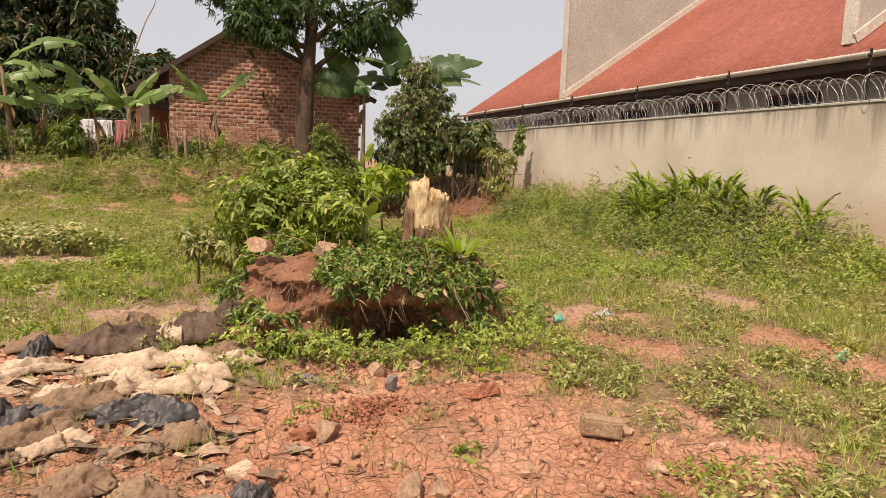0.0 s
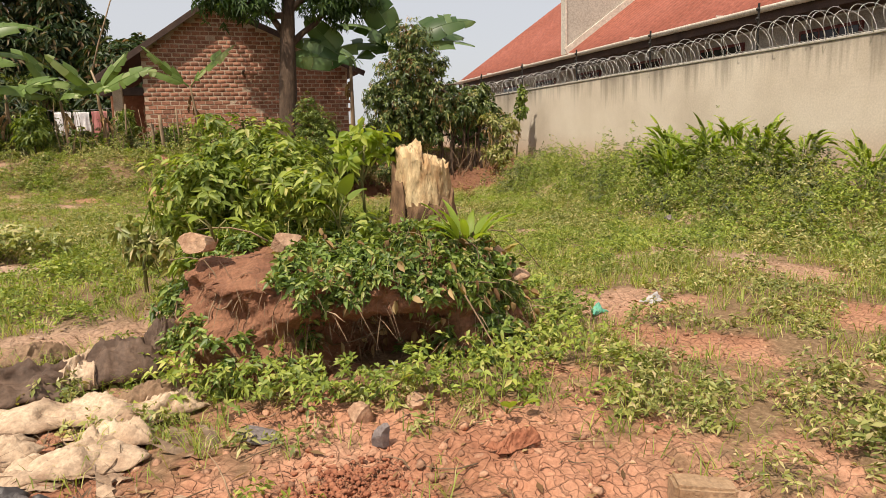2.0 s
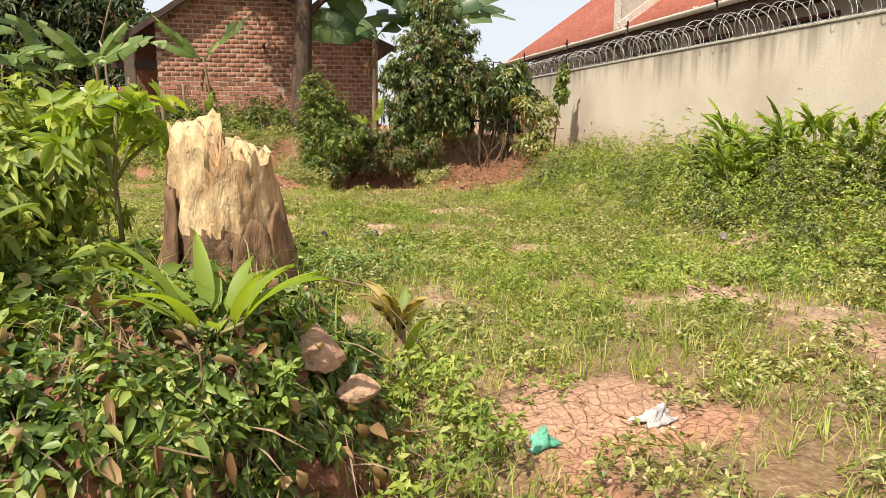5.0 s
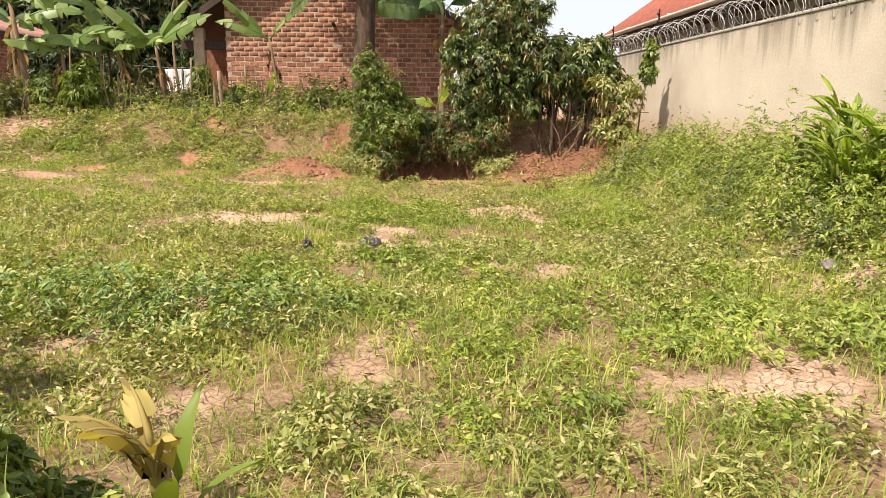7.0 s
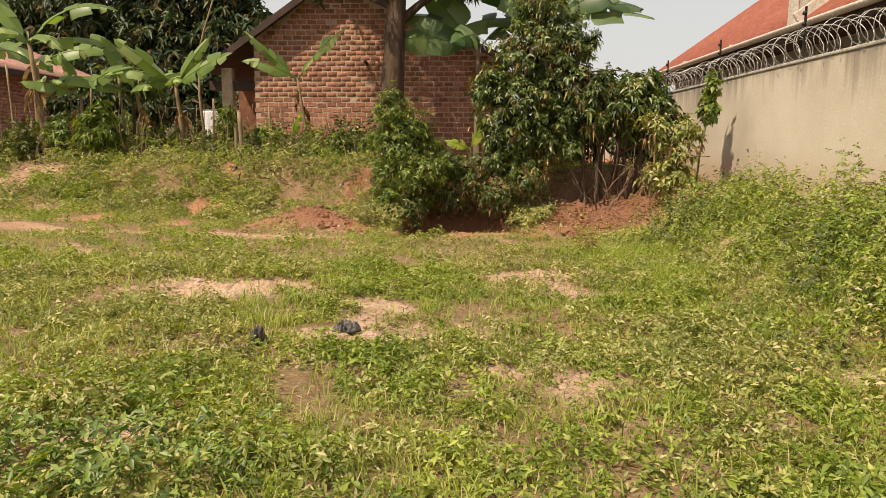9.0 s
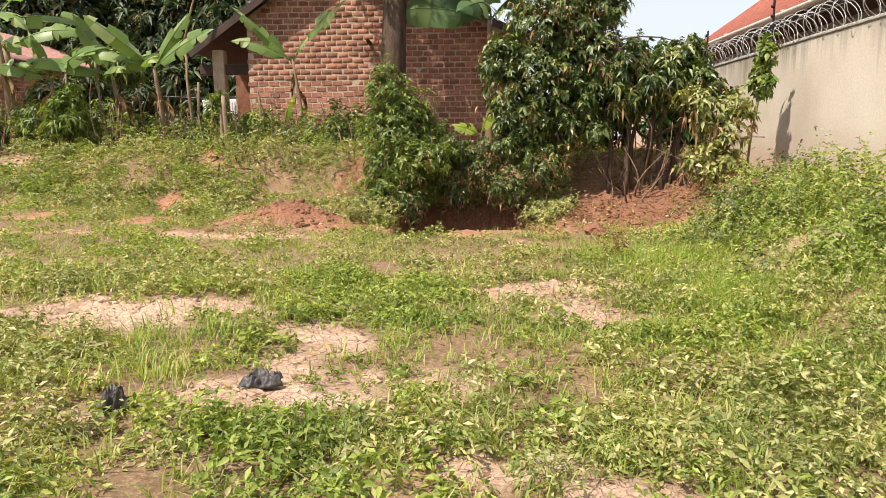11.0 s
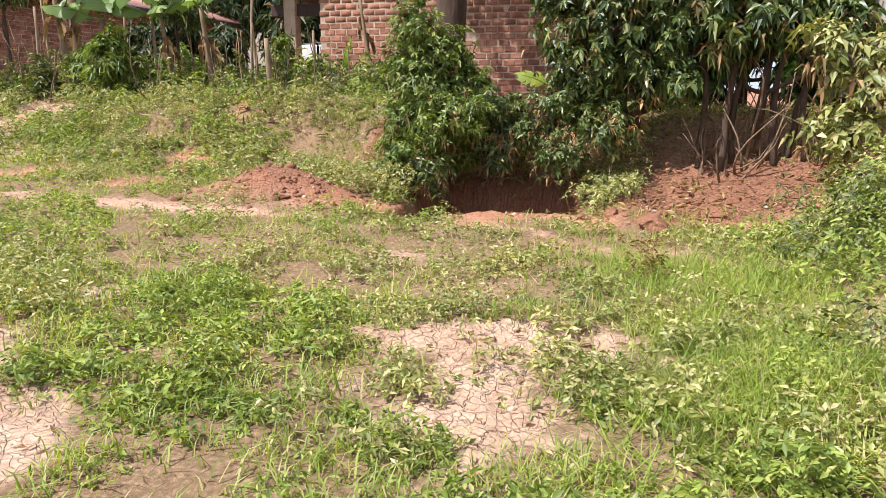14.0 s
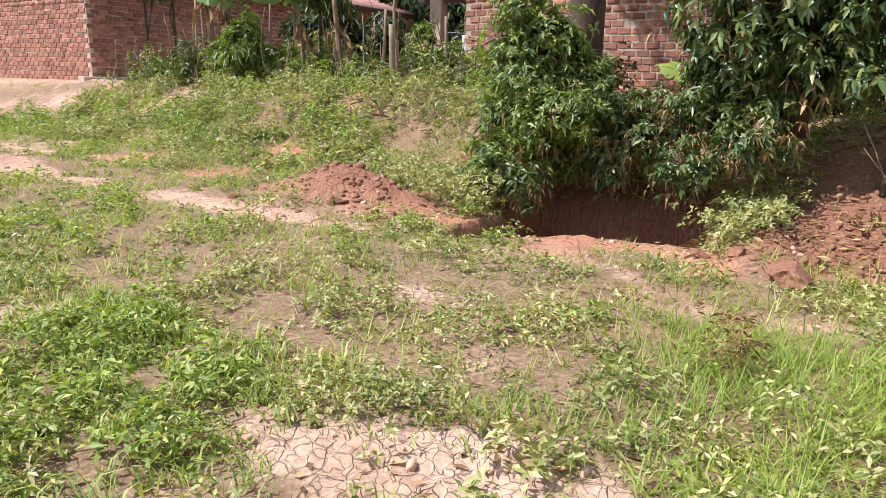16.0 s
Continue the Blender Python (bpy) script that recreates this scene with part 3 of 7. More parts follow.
# ---- red-roofed house behind the wall ----
def ribbed_roof(name, y0, y1, x0, z0, x1, z1, pitch=0.25):
    """Sheet roof with standing ribs running up the slope."""
    ys, hs = [], []
    for k in range(int((y1 - y0) / pitch)):
        b = y0 + k * pitch
        ys += [b, b + 0.03, b + 0.06, b + 0.09]
        hs += [0, 0.03, 0.03, 0]
    ys, hs = np.array(ys + [y1]), np.array(hs + [0])
    n = len(ys)
    rows = []
    for f in np.linspace(0, 1, 6):
        rows.append(np.stack([np.full(n, x0 + (x1 - x0) * f), ys, z0 + (z1 - z0) * f + hs], 1))
    co = np.vstack(rows + [rows[0] - [0, 0, 0.03], rows[-1] - [0, 0, 0.03]])
    quads = []
    for r in range(5):
        i = np.arange(n - 1) + r * n
        quads.append(np.stack([i, i + n, i + n + 1, i + 1], 1))
    i = np.arange(n - 1)
    quads.append(np.stack([i, i + 1, i + 6 * n + 1, i + 6 * n], 1))
    return mesh_np(name, co, np.vstack(quads))


EAVE_X, EAVE_Z, PITCH = 11.5, 3.8, 0.7
villa = thing("villa", (14, 14, 0), "large grey house with a red sheet roof behind the boundary wall", "house")


def villa_put(name, me, m, label=""):
    ob = put(name, me, m, villa, label)
    ob.location = (-14, -14, 0)
    return ob


villa_put("wall", box_mesh("wall", (0.25, 42, 4.2), 0.01, (12.4, 11, 1.9)), M_CONCRETE)
RIDGE = 6.6
villa_put("roof", ribbed_roof("roof", -10, 32.4, EAVE_X, EAVE_Z, EAVE_X + RIDGE, EAVE_Z + PITCH * RIDGE), M_ROOFRED, "red painted ribbed sheet roof")
villa_put("roof", ribbed_roof("roof", -10, 32.4, EAVE_X + 2 * RIDGE, EAVE_Z, EAVE_X + RIDGE, EAVE_Z + PITCH * RIDGE), M_ROOFRED)
villa_put("fascia", box_mesh("fascia", (0.04, 42.3, 0.24), 0.005, (EAVE_X + 0.02, 11.2, EAVE_Z - 0.16)), M_SOFFIT)
villa_put("soffit", box_mesh("soffit", (0.9, 42.3, 0.03), 0.004, (EAVE_X + 0.49, 11.2, EAVE_Z - 0.27)), M_SOFFIT)
# half-round gutter
a = np.linspace(math.pi * 0.95, math.pi * 2.05, 9)
prof = np.stack([EAVE_X - 0.08 + 0.075 * np.cos(a), EAVE_Z - 0.02 + 0.085 * np.sin(a)], 1)
gco = np.vstack([[(x, y, z) for x, z in prof] for y in np.linspace(-10, 32.5, 40)])
i, j = np.meshgrid(np.arange(39), np.arange(8), indexing="ij")
q = (i * 9 + j).ravel()
gut = mesh_np("gutter", gco, np.stack([q, q + 1, q + 10, q + 9], 1))
villa_put("gutter", gut, M_GUTTER, "cream half-round gutter").modifiers.new("thickness", "SOLIDIFY").thickness = 0.012
for y in np.arange(-9, 32, 3.4):
    villa_put("gutter_bracket", box_mesh("gutter_bracket", (0.18, 0.03, 0.03), 0.004, (EAVE_X - 0.08, y, EAVE_Z + 0.02)), M_GUTTER)
co, tri = tube_np([[EAVE_X - 0.08, 31.6, EAVE_Z - 0.1], [EAVE_X - 0.08, 31.6, EAVE_Z - 0.35], [EAVE_X + 0.1, 31.6, EAVE_Z - 0.55], [EAVE_X + 0.7, 31.6, EAVE_Z - 0.75], [EAVE_X + 0.75, 31.6, 0.5]], 0.05, 8)
villa_put("downpipe", mesh_np("downpipe", co, tri), M_GUTTER)
# cross walls that rise through the roof, with pale flashing along the slope
for y, out in ((22.1, 0.0), (10.8, 0.35)):
    villa_put("parapet", box_mesh("parapet", (5.6, 0.25, 6.4), 0.01, (EAVE_X + 0.05 + out + 2.8, y + 0.125, EAVE_Z + 3.05)), M_CONCRETE, "grey rendered upstand wall rising through the roof")
    L = math.hypot(5.6, 5.6 * PITCH)
    fl = box_mesh("flashing", (L, 0.05, 0.2), 0.006)
    fob = villa_put("flashing", fl, M_GUTTER)
    fob.matrix_basis = Matrix.Translation((-14 + EAVE_X + out + 2.8, -14 + y - 0.03, EAVE_Z + PITCH * (2.8 + out) + 0.14)) @ Matrix.Rotation(-math.atan(PITCH), 4, "Y")
    villa_put("flashing", box_mesh("flashing", (0.07, 0.3, 6.2), 0.006, (EAVE_X + 0.02 + out, y + 0.12, EAVE_Z + 3.15 + out * PITCH)), M_GUTTER)
for y in np.arange(-6, 31, 3.1):
    w = villa_put("window", box_mesh("window", (0.06, 1.5, 1.5), 0.01, (12.25, y, 2.55)), M_MAROON, "maroon steel window")
    for k in (-1, 0, 1):
        put("pane", box_mesh("pane", (0.02, 0.42, 1.36), 0.003, (12.214, y + k * 0.47, 2.55)), M_DARKWIN, w)
gab = bpy.data.meshes.new("gable")
gab.from_pydata([(EAVE_X + 0.5, 31.9, EAVE_Z - 0.3), (EAVE_X + 2 * RIDGE - 0.5, 31.9, EAVE_Z - 0.3), (EAVE_X + RIDGE, 31.9, EAVE_Z + PITCH * RIDGE - 0.1),
                 (EAVE_X + 0.5, 31.7, EAVE_Z - 0.3), (EAVE_X + 2 * RIDGE - 0.5, 31.7, EAVE_Z - 0.3), (EAVE_X + RIDGE, 31.7, EAVE_Z + PITCH * RIDGE - 0.1)], [], [(0, 1, 2), (5, 4, 3), (0, 3, 4, 1), (1, 4, 5, 2), (2, 5, 3, 0)])
villa_put("wall", gab, M_CONCRETE)


# ---- brick house with a gable, veranda on one side ----
HY, HX0, HX1, HBASE = 30.0, -1.75, 5.9, 0.95
APEX_X, APEX_Z, EAVE_L, EAVE_R = 0.75, 6.55, (-3.3, 3.75), (6.5, 4.0)


def rake_z(x):
    if x < APEX_X:
        return EAVE_L[1] + (x - EAVE_L[0]) * (APEX_Z - EAVE_L[1]) / (APEX_X - EAVE_L[0])
    return EAVE_R[1] + (x - EAVE_R[0]) * (APEX_Z - EAVE_R[1]) / (APEX_X - EAVE_R[0])


house = thing("brick_house", (2, HY + 3, HBASE), "unplastered red brick house with a sheet roof and veranda", "house")


def house_put(name, me, m, label="", parent=None):
    ob = put(name, me, m, parent or house, label)
    if not parent:
        ob.location = (-2, -HY - 3, -HBASE)
    return ob


def prism(name, outline, y0, y1):
    """An upright slab with the given x, z outline."""
    n = len(outline)
    me = bpy.data.meshes.new(name)
    me.from_pydata([(x, y0, z) for x, z in outline] + [(x, y1, z) for x, z in outline], [],
                   [tuple(range(n)), tuple(range(2 * n - 1, n - 1, -1))] + [(k, k + n, (k + 1) % n + n, (k + 1) % n) for k in range(n)])
    return me


gable_wall = house_put("wall", prism("wall", [(HX0 + 0.01, HBASE - 0.4), (HX1 - 0.01, HBASE - 0.4), (HX1 - 0.01, rake_z(HX1) - 0.1), (APEX_X, APEX_Z - 0.12), (HX0 + 0.01, rake_z(HX0) - 0.1)], HY + 0.012, HY + 0.3), M_MORTAR, "brick gable wall in thick sandy mortar")
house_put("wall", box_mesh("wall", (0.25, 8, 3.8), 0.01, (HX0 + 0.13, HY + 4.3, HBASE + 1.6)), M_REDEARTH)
house_put("wall", box_mesh("wall", (0.25, 8, 3.8), 0.01, (HX1 - 0.13, HY + 4.3, HBASE + 1.6)), M_MORTAR)
for (ex, ez) in (EAVE_L, EAVE_R):
    L = math.hypot(APEX_X - ex, APEX_Z - ez)
    me = box_mesh("roof", (L + 0.05, 9, 0.05), 0.006)
    rob = house_put("roof", me, M_SOFFIT, "dark weathered sheet roof")
    rob.matrix_basis = Matrix.Translation(((APEX_X + ex) / 2 - 2, HY + 4.1 - HY - 3, (APEX_Z + ez) / 2 - HBASE + 0.03)) @ Matrix.Rotation(-math.atan2(APEX_Z - ez, APEX_X - ex) if ex < APEX_X else math.atan2(APEX_Z - ez, ex - APEX_X), 4, "Y")
    bb = house_put("bargeboard", box_mesh("bargeboard", (L + 0.05, 0.04, 0.2), 0.005), M_SOFFIT)
    bb.matrix_basis = Matrix.Translation((0, -4.52, -0.1)) @ rob.matrix_basis
house_put("veranda_post", box_mesh("veranda_post", (0.34, 0.34, 3.2), 0.02, (-2.65, HY + 0.2, HBASE + 1.3)), M_MORTAR, "rough plastered veranda pillar")
house_put("beam", box_mesh("beam", (1.5, 0.2, 0.3), 0.02, (-2.5, HY + 0.25, HBASE + 2.35)), M_SOFFIT)
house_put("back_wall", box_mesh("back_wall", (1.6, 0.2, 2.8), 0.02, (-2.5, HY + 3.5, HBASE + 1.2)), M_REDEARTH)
co, tri = tube_np([[1.85, HY + 0.1, 3.95], [1.85, HY - 0.3, 3.97], [1.86, HY - 0.55, 3.99]], [0.06, 0.055, 0.05], 7, 0.06)
house_put("projecting_timber", mesh_np("projecting_timber", co, tri), M_BARK)

# ---- the brick building with a lit end and a long shaded side ----
BX, BY0, BY1, BZ, BTOP = -11.5, 26.3, 43.0, 1.0, 4.05
barn = thing("brick_building", (BX - 4, 34, BZ), "long red brick building with a faded red roof", "building")


def barn_put(name, me, m, label=""):
    ob = put(name, me, m, barn, label)
    ob.location = (-BX + 4, -34, -BZ)
    return ob


long_wall = barn_put("wall", box_mesh("wall", (0.25, BY1 - BY0 - 0.02, BTOP - BZ + 0.6), 0.005, (BX - 0.137, (BY0 + BY1) / 2, (BZ + BTOP) / 2 - 0.3)), M_MORTAR)
end_wall = barn_put("wall", box_mesh("wall", (5.0, 0.25, BTOP - BZ + 0.6), 0.005, (BX - 2.52, BY0 + 0.137, (BZ + BTOP) / 2 - 0.3)), M_MORTAR)
barn_put("plinth", box_mesh("plinth", (0.3, BY1 - BY0 + 0.5, 0.3), 0.02, (BX + 0.1, (BY0 + BY1) / 2 - 0.15, BZ - 0.02)), M_MORTAR)
barn_put("gate", box_mesh("gate", (4.0, 0.08, 2.2), 0.02, (BX - 7.1, BY0 + 0.2, BZ + 1.0)), M_BLUEWALL, "dark blue steel gate")
barn_put("wall", box_mesh("wall", (9.0, 0.2, 1.6), 0.02, (BX - 9.6, BY0 + 0.4, BZ + 3.0)), M_CONCRETE)
barn_put("roof", ribbed_roof("roof", BY0 - 0.4, BY1 + 0.4, BX + 0.5, BTOP + 0.05, BX - 5, BTOP + 2.1), M_ROOFOLD, "faded red sheet roof")
barn_put("fascia", box_mesh("fascia", (0.04, BY1 - BY0 + 0.8, 0.2), 0.005, (BX + 0.52, (BY0 + BY1) / 2, BTOP - 0.07)), M_SOFFIT)

# the taller pale house beyond it
far_house = thing("far_house", (-20, 56, 1), "pale two-storey house with a beige roof, partly hidden by trees", "house")
for name, size, at, m in (("wall", (12, 8, 7.5), (0, 0, 3.0), M_CONCRETE), ("roof", (13.4, 9.4, 0.5), (0, 0, 7.1), M_GUTTER)):
    put(name, box_mesh(name, size, 0.05, at), m, far_house)
for x in (-4, -1, 2, 5):
    wob = put("window", box_mesh("window", (1.1, 0.1, 1.2), 0.02, (x, -4.02, 5.2)), M_BLUEWALL, far_house)
    put("pane", box_mesh("pane", (0.9, 0.04, 1.0), 0.005, (x, -4.09, 5.2)), M_DARKWIN, wob)


# ---- earth mound with a cavity in its face ----
def mound_mesh(cx, cy, rx, ry, h):
    na, ns = 220, 64
    A, S = np.meshgrid(np.linspace(0, 2 * np.pi, na, endpoint=False), np.linspace(0, 1, ns), indexing="ij")
    ca, sa = np.cos(A), np.sin(A)
    lump = 1 + 0.22 * (fbm(ca * 1.7 + 5, sa * 1.7 + 5, 61) - 0.5) + 0.1 * (fbm(ca * 5 + 9, sa * 5 + S * 4, 62) - 0.5)
    steep = 0.5 + 0.5 * np.clip(-sa, 0, 1)
    prof = np.where(S < 0.6, 1 - (0.45 - 0.33 * steep) * (S / 0.6), (1 - (0.45 - 0.33 * steep)) * np.sqrt(np.clip(1 - ((S - 0.6) / 0.4) ** 2, 0, 1)))
    z = np.where(S < 0.6, S / 0.6 * 0.8, 0.8 + 0.2 * np.sin((S - 0.6) / 0.4 * np.pi / 2))
    cave = np.exp(-(((A - 4.72) / 0.42) ** 4)) * sm(0.5, 0.34, S) * (0.75 + 0.5 * fbm(A * 3, S * 5, 66))
    r = prof * lump * (1 - 0.5 * cave) * (1 + 0.22 * (fbm(A * 6, S * 6, 67) - 0.5) + 0.12 * (fbm(A * 22, S * 15, 68) - 0.5))
    x, y = cx + rx * ca * r, cy + ry * sa * r
    zz = (-0.18 - 0.12 + h * z * (1 + 0.25 * (fbm(x * 1.5, y * 1.5, 63) - 0.5)) + 0.08 * (fbm(x * 6, y * 6, 64) - 0.5) + 0.05 * (fbm(x * 15, y * 15 + z * 9, 65) - 0.5))
    co = np.stack([x, y, zz], -1).reshape(-1, 3)
    i, j = np.meshgrid(np.arange(na), np.arange(ns - 1), indexing="ij")
    a, b = (i * ns + j).ravel(), (((i + 1) % na) * ns + j).ravel()
    return co, np.concatenate([np.stack([a, b, b + 1], 1), np.stack([a, b + 1, a + 1], 1)])


MC = (1.5, 6.95)
mco, mtri = mound_mesh(MC[0], MC[1], 1.5, 1.42, 0.88)
mound = tagged(put("earth_mound", mesh_np("earth_mound", mco, mtri), M_REDEARTH, smooth=True), "overgrown mound of red earth with a dark hollow in its face", "mound")


def on_mesh(co, tri, n, keep=None):
    """Random places on a mesh with their normals."""
    p, q, r = co[tri[:, 0]], co[tri[:, 1]], co[tri[:, 2]]
    nr = np.cross(q - p, r - p)
    ar = np.linalg.norm(nr, axis=1)
    k = rng.choice(len(tri), n, p=ar / ar.sum())
    u, v = rng.random((2, n, 1))
    flip = u + v > 1
    u, v = np.where(flip, 1 - u, u), np.where(flip, 1 - v, v)
    pos, nor = p[k] + u * (q - p)[k] + v * (r - p)[k], unit(nr)[k]
    nor = np.where(nor[:, 2:3] < -0.3, -nor, nor)
    if keep is not None:
        m = keep(pos)
        pos, nor = pos[m], nor[m]
    return pos, nor


# ---- ground plants, as masses ----
def scatter(n, x0, x1, y0, y1, weight):
    x, y = rng.uniform(x0, x1, n), rng.uniform(y0, y1, n)
    k = rng.random(n) < weight(x, y)
    x, y = x[k], y[k]
    return np.stack([x, y, height(x, y) - 0.005], 1)


def off_mound(x, y):
    return ((x - MC[0]) / 1.4) ** 2 + ((y - MC[1]) / 1.3) ** 2 > 1


def grass_weight(x, y):
    return (1 - np.clip(bare(x, y) * 1.25, 0, 1) * 0.97) * off_mound(x, y) * (pit_mask(x, y) < 0.1) * (x < 10.1) * np.clip(3.2 * fbm(x * 1.5, y * 1.5, 71, 5) - 0.8, 0.2, 1)


pieces = []
for n, x0, x1, y0, y1, hmul in ((13500, -3.5, 9.5, 1.5, 10, 0.8), (12000, -2, 10, 10, 17, 0.8), (11000, -9, 10.1, 17, 26, 0.9), (7000, -9, -2, 6, 17, 0.8), (4500, -18, -9, 2, 26, 1.2), (3500, -9, 10, -7, 1.5, 1.2), (2500, -9, -3.5, 1, 6, 1.0)):
    p = scatter(n, x0, x1, y0, y1, grass_weight)
    tall = 0.6 + 1.3 * fbm(p[:, 0] * 0.45, p[:, 1] * 0.45, 72, 3)
    p = np.repeat(p, 7, 0) + np.concatenate([rng.normal(0, 0.045, (len(p) * 7, 2)), np.zeros((len(p) * 7, 1))], 1)
    tall = np.repeat(tall, 7)
    h = rng.uniform(0.04, 0.19, len(p)) * tall * hmul
    far = 1 + 0.05 * np.clip(p[:, 1] - 8, 0, 20)
    pieces.append(blades_np(p, h, rng.uniform(0.004, 0.008, len(p)) * far, rng.uniform(0.3, 1.6, len(p)), y0 >= 17 or x1 <= -2 or y0 < 0))
co, tri = join_np(pieces)
tagged(put("grass", mesh_np("grass", co, tri), M_GRASS), "patchy yellow-green grass on the clay ground", "grass", kind="stuff")


def weed_weight(x, y):
    return (1 - np.clip(bare(x, y) * 1.3, 0, 1) * 0.975) * off_mound(x, y) * (pit_mask(x, y) < 0.1) * (x < 10.1) * np.clip(3.4 * fbm(x * 1.4, y * 1.4, 81, 5) - 1.0, 0.12, 1)


def clumps(centre, radius, tall, each, count, length, width, droop=0.15, simple=True, lean=(0, 0, 1.0)):
    """Domed tufts: leafy shoots over each centre, highest in the middle."""
    n = np.maximum(4, (each * (radius / radius.mean()) ** 1.6).astype(int))
    k = np.repeat(np.arange(len(centre)), n)
    a, q = rng.uniform(0, 2 * np.pi, len(k)), np.sqrt(rng.random(len(k)))
    q = q * (1 + 0.3 * np.sin(a * 3 + k))
    off = np.stack([np.cos(a) * q * radius[k], np.sin(a) * q * radius[k]], 1)
    p = centre[k].astype(float)
    p[:, :2] += off
    p[:, 2] += height(p[:, 0], p[:, 1]) - height(centre[k, 0], centre[k, 1])
    p[:, 2] += tall[k] * np.clip(1 - 0.75 * q ** 2, 0.15, 1) * rng.uniform(0.12, 1.05, len(k)) ** 0.7
    axis = np.concatenate([off / radius[k][:, None] * 0.7, np.zeros((len(k), 1))], 1) + np.array([lean]) + rng.normal(0, 0.3, (len(k), 3))
    size = (0.75 + 0.5 * rng.random(len(centre)))[k]
    size = np.repeat(size, count)
    return rosettes_np(p, axis, count, length * size, width * size, 0.95, droop, 0.6, simple)


pieces, bright = [], []
for n, x0, x1, y0, y1, each in ((2100, -3.5, 9.5, 2, 10, 24), (3600, -2, 10, 10, 17, 20), (3000, -9, 10.1, 17, 26, 15), (900, -9, -2, 6, 17, 20)):
    p = scatter(n, x0, x1, y0, y1, weed_weight)
    big = rng.random(len(p)) ** 2
    r, h = 0.09 + 0.22 * big, (0.07 + 0.2 * big) * rng.uniform(0.6, 1.25, len(p))
    lush = fbm(p[:, 0] * 0.55, p[:, 1] * 0.55, 84, 3) + 0.12 * sm(2, -3, p[:, 0]) > rng.uniform(0.48, 0.74, len(p))
    pieces.append(clumps(p[~lush], r[~lush], h[~lush], each, 5, 0.05, 0.0185))
    bright.append(clumps(p[lush], r[lush], h[lush], each, 5, 0.05, 0.0195))
tagged(put("weeds", mesh_np("weeds", *join_np(pieces)), M_WEED), "low broad-leaved weeds in tufts among the grass", "weeds", kind="stuff")
tagged(put("fresh_weeds", mesh_np("fresh_weeds", *join_np(bright)), M_LUSH), "fresh green low weeds in tufts among the grass", "weeds", kind="stuff")


def litter_weight(x, y):
    return (0.25 + 0.6 * bare(x, y)) * off_mound(x, y) * (redness(x, y) < 0.4)


p = scatter(16000, -3, 9.5, 1.5, 24, litter_weight)
p[:, 2] += 0.008
w = np.concatenate([rng.normal(0, 1, (len(p), 2)), rng.normal(0, 0.15, (len(p), 1))], 1)
tagged(put("leaf_litter", mesh_np("leaf_litter", *leaves_np(p, w, np.array([[0, 0, 1.0]]) + rng.normal(0, 0.3, (len(p), 3)), rng.uniform(0.03, 0.12, len(p)), rng.uniform(0.006, 0.035, len(p)), 0.0)), M_DRYLEAF), "dry leaves, straw and stalks strewn on the soil", "litter", kind="stuff")


# ---- trees and bushes ----
def limb(p0, p1, r0, r1, bend=0.15, sides=8, steps=7):
    p0, p1 = np.array(p0, float), np.array(p1, float)
    t = np.linspace(0, 1, steps)[:, None]
    off = rng.normal(0, bend, 3) * np.linalg.norm(p1 - p0) * 0.5
    path = p0 + (p1 - p0) * t + off * np.sin(np.pi * t) + rng.normal(0, 0.01, (steps, 3)) * np.linalg.norm(p1 - p0)
    return tube_np(path, np.linspace(r0, r1, steps), sides, 0.05)


def leafy_tree(name, at, label, category, trunk_pts, r0, r1, blobs, n, count, length, width, mat_leaf, shell=0.5, droop=0.35, bark=None, group="", limbs=7, dry=0, fine=False):
    """Tapered trunk with limbs that reach into the crown; the crown is sprays of single leaves."""
    ob = thing(name, at, label, category, group)
    base = np.array(at, float)
    trunk_pts = np.asarray(trunk_pts, float)
    pieces = [tube_np(trunk_pts - base, np.linspace(r0, r1, len(trunk_pts)), 12, 0.05)]
    top = trunk_pts[-1] - base
    order = np.argsort(-np.array([b[3] for b in blobs]))[:limbs]
    for k in order:
        tgt = np.array(blobs[k][:3]) - base
        st = trunk_pts[max(len(trunk_pts) // 2, len(trunk_pts) - 1 - int(k) % 3)] - base
        pieces.append(limb(st, tgt, r1 * 0.75, 0.02))
        for _ in range(3):
            end = tgt + rng.normal(0, 0.55, 3) * np.array(blobs[k][3:])
            pieces.append(limb(st + (tgt - st) * rng.uniform(0.4, 0.9), end, r1 * 0.3, 0.008, sides=5, steps=5))
    put("trunk", mesh_np("trunk", *join_np(pieces)), bark or M_BARK, ob, smooth=True)
    big = np.asarray(blobs, float)
    mid_p, mid_d = blob_points(14 * len(big), blobs, 0.3)
    mean_r = big[:, 3:].mean()
    small = [(*q, *(mean_r * rng.uniform(0.18, 0.5) * np.array([1, 1, 0.8]))) for q in mid_p]
    c1, d1 = blob_points(n * 6 // 10, small, 0.2)
    c2, d2 = blob_points(n * 6 // 10, blobs, shell)
    c, d = np.vstack([c1, c2]), np.vstack([d1, d2])
    c = c - base
    put("crown", mesh_np("crown", *rosettes_np(c, d + [[0, 0, 0.35]], count, length, width, 1.0, droop, simple="fine" if fine else length > 0.12)), mat_leaf, ob)
    if dry:
        c3, d3 = blob_points(dry, blobs, 0.4)
        put("dry_leaves", mesh_np("dry_leaves", *rosettes_np(c3 - base - [0, 0, 0.15], d3 * [1, 1, 0.2] - [[0, 0, 0.6]], 5, length * 1.1, width * 0.7, 0.7, 0.7)), M_DRYLEAF, ob, "withered brown hanging leaves")
    return ob


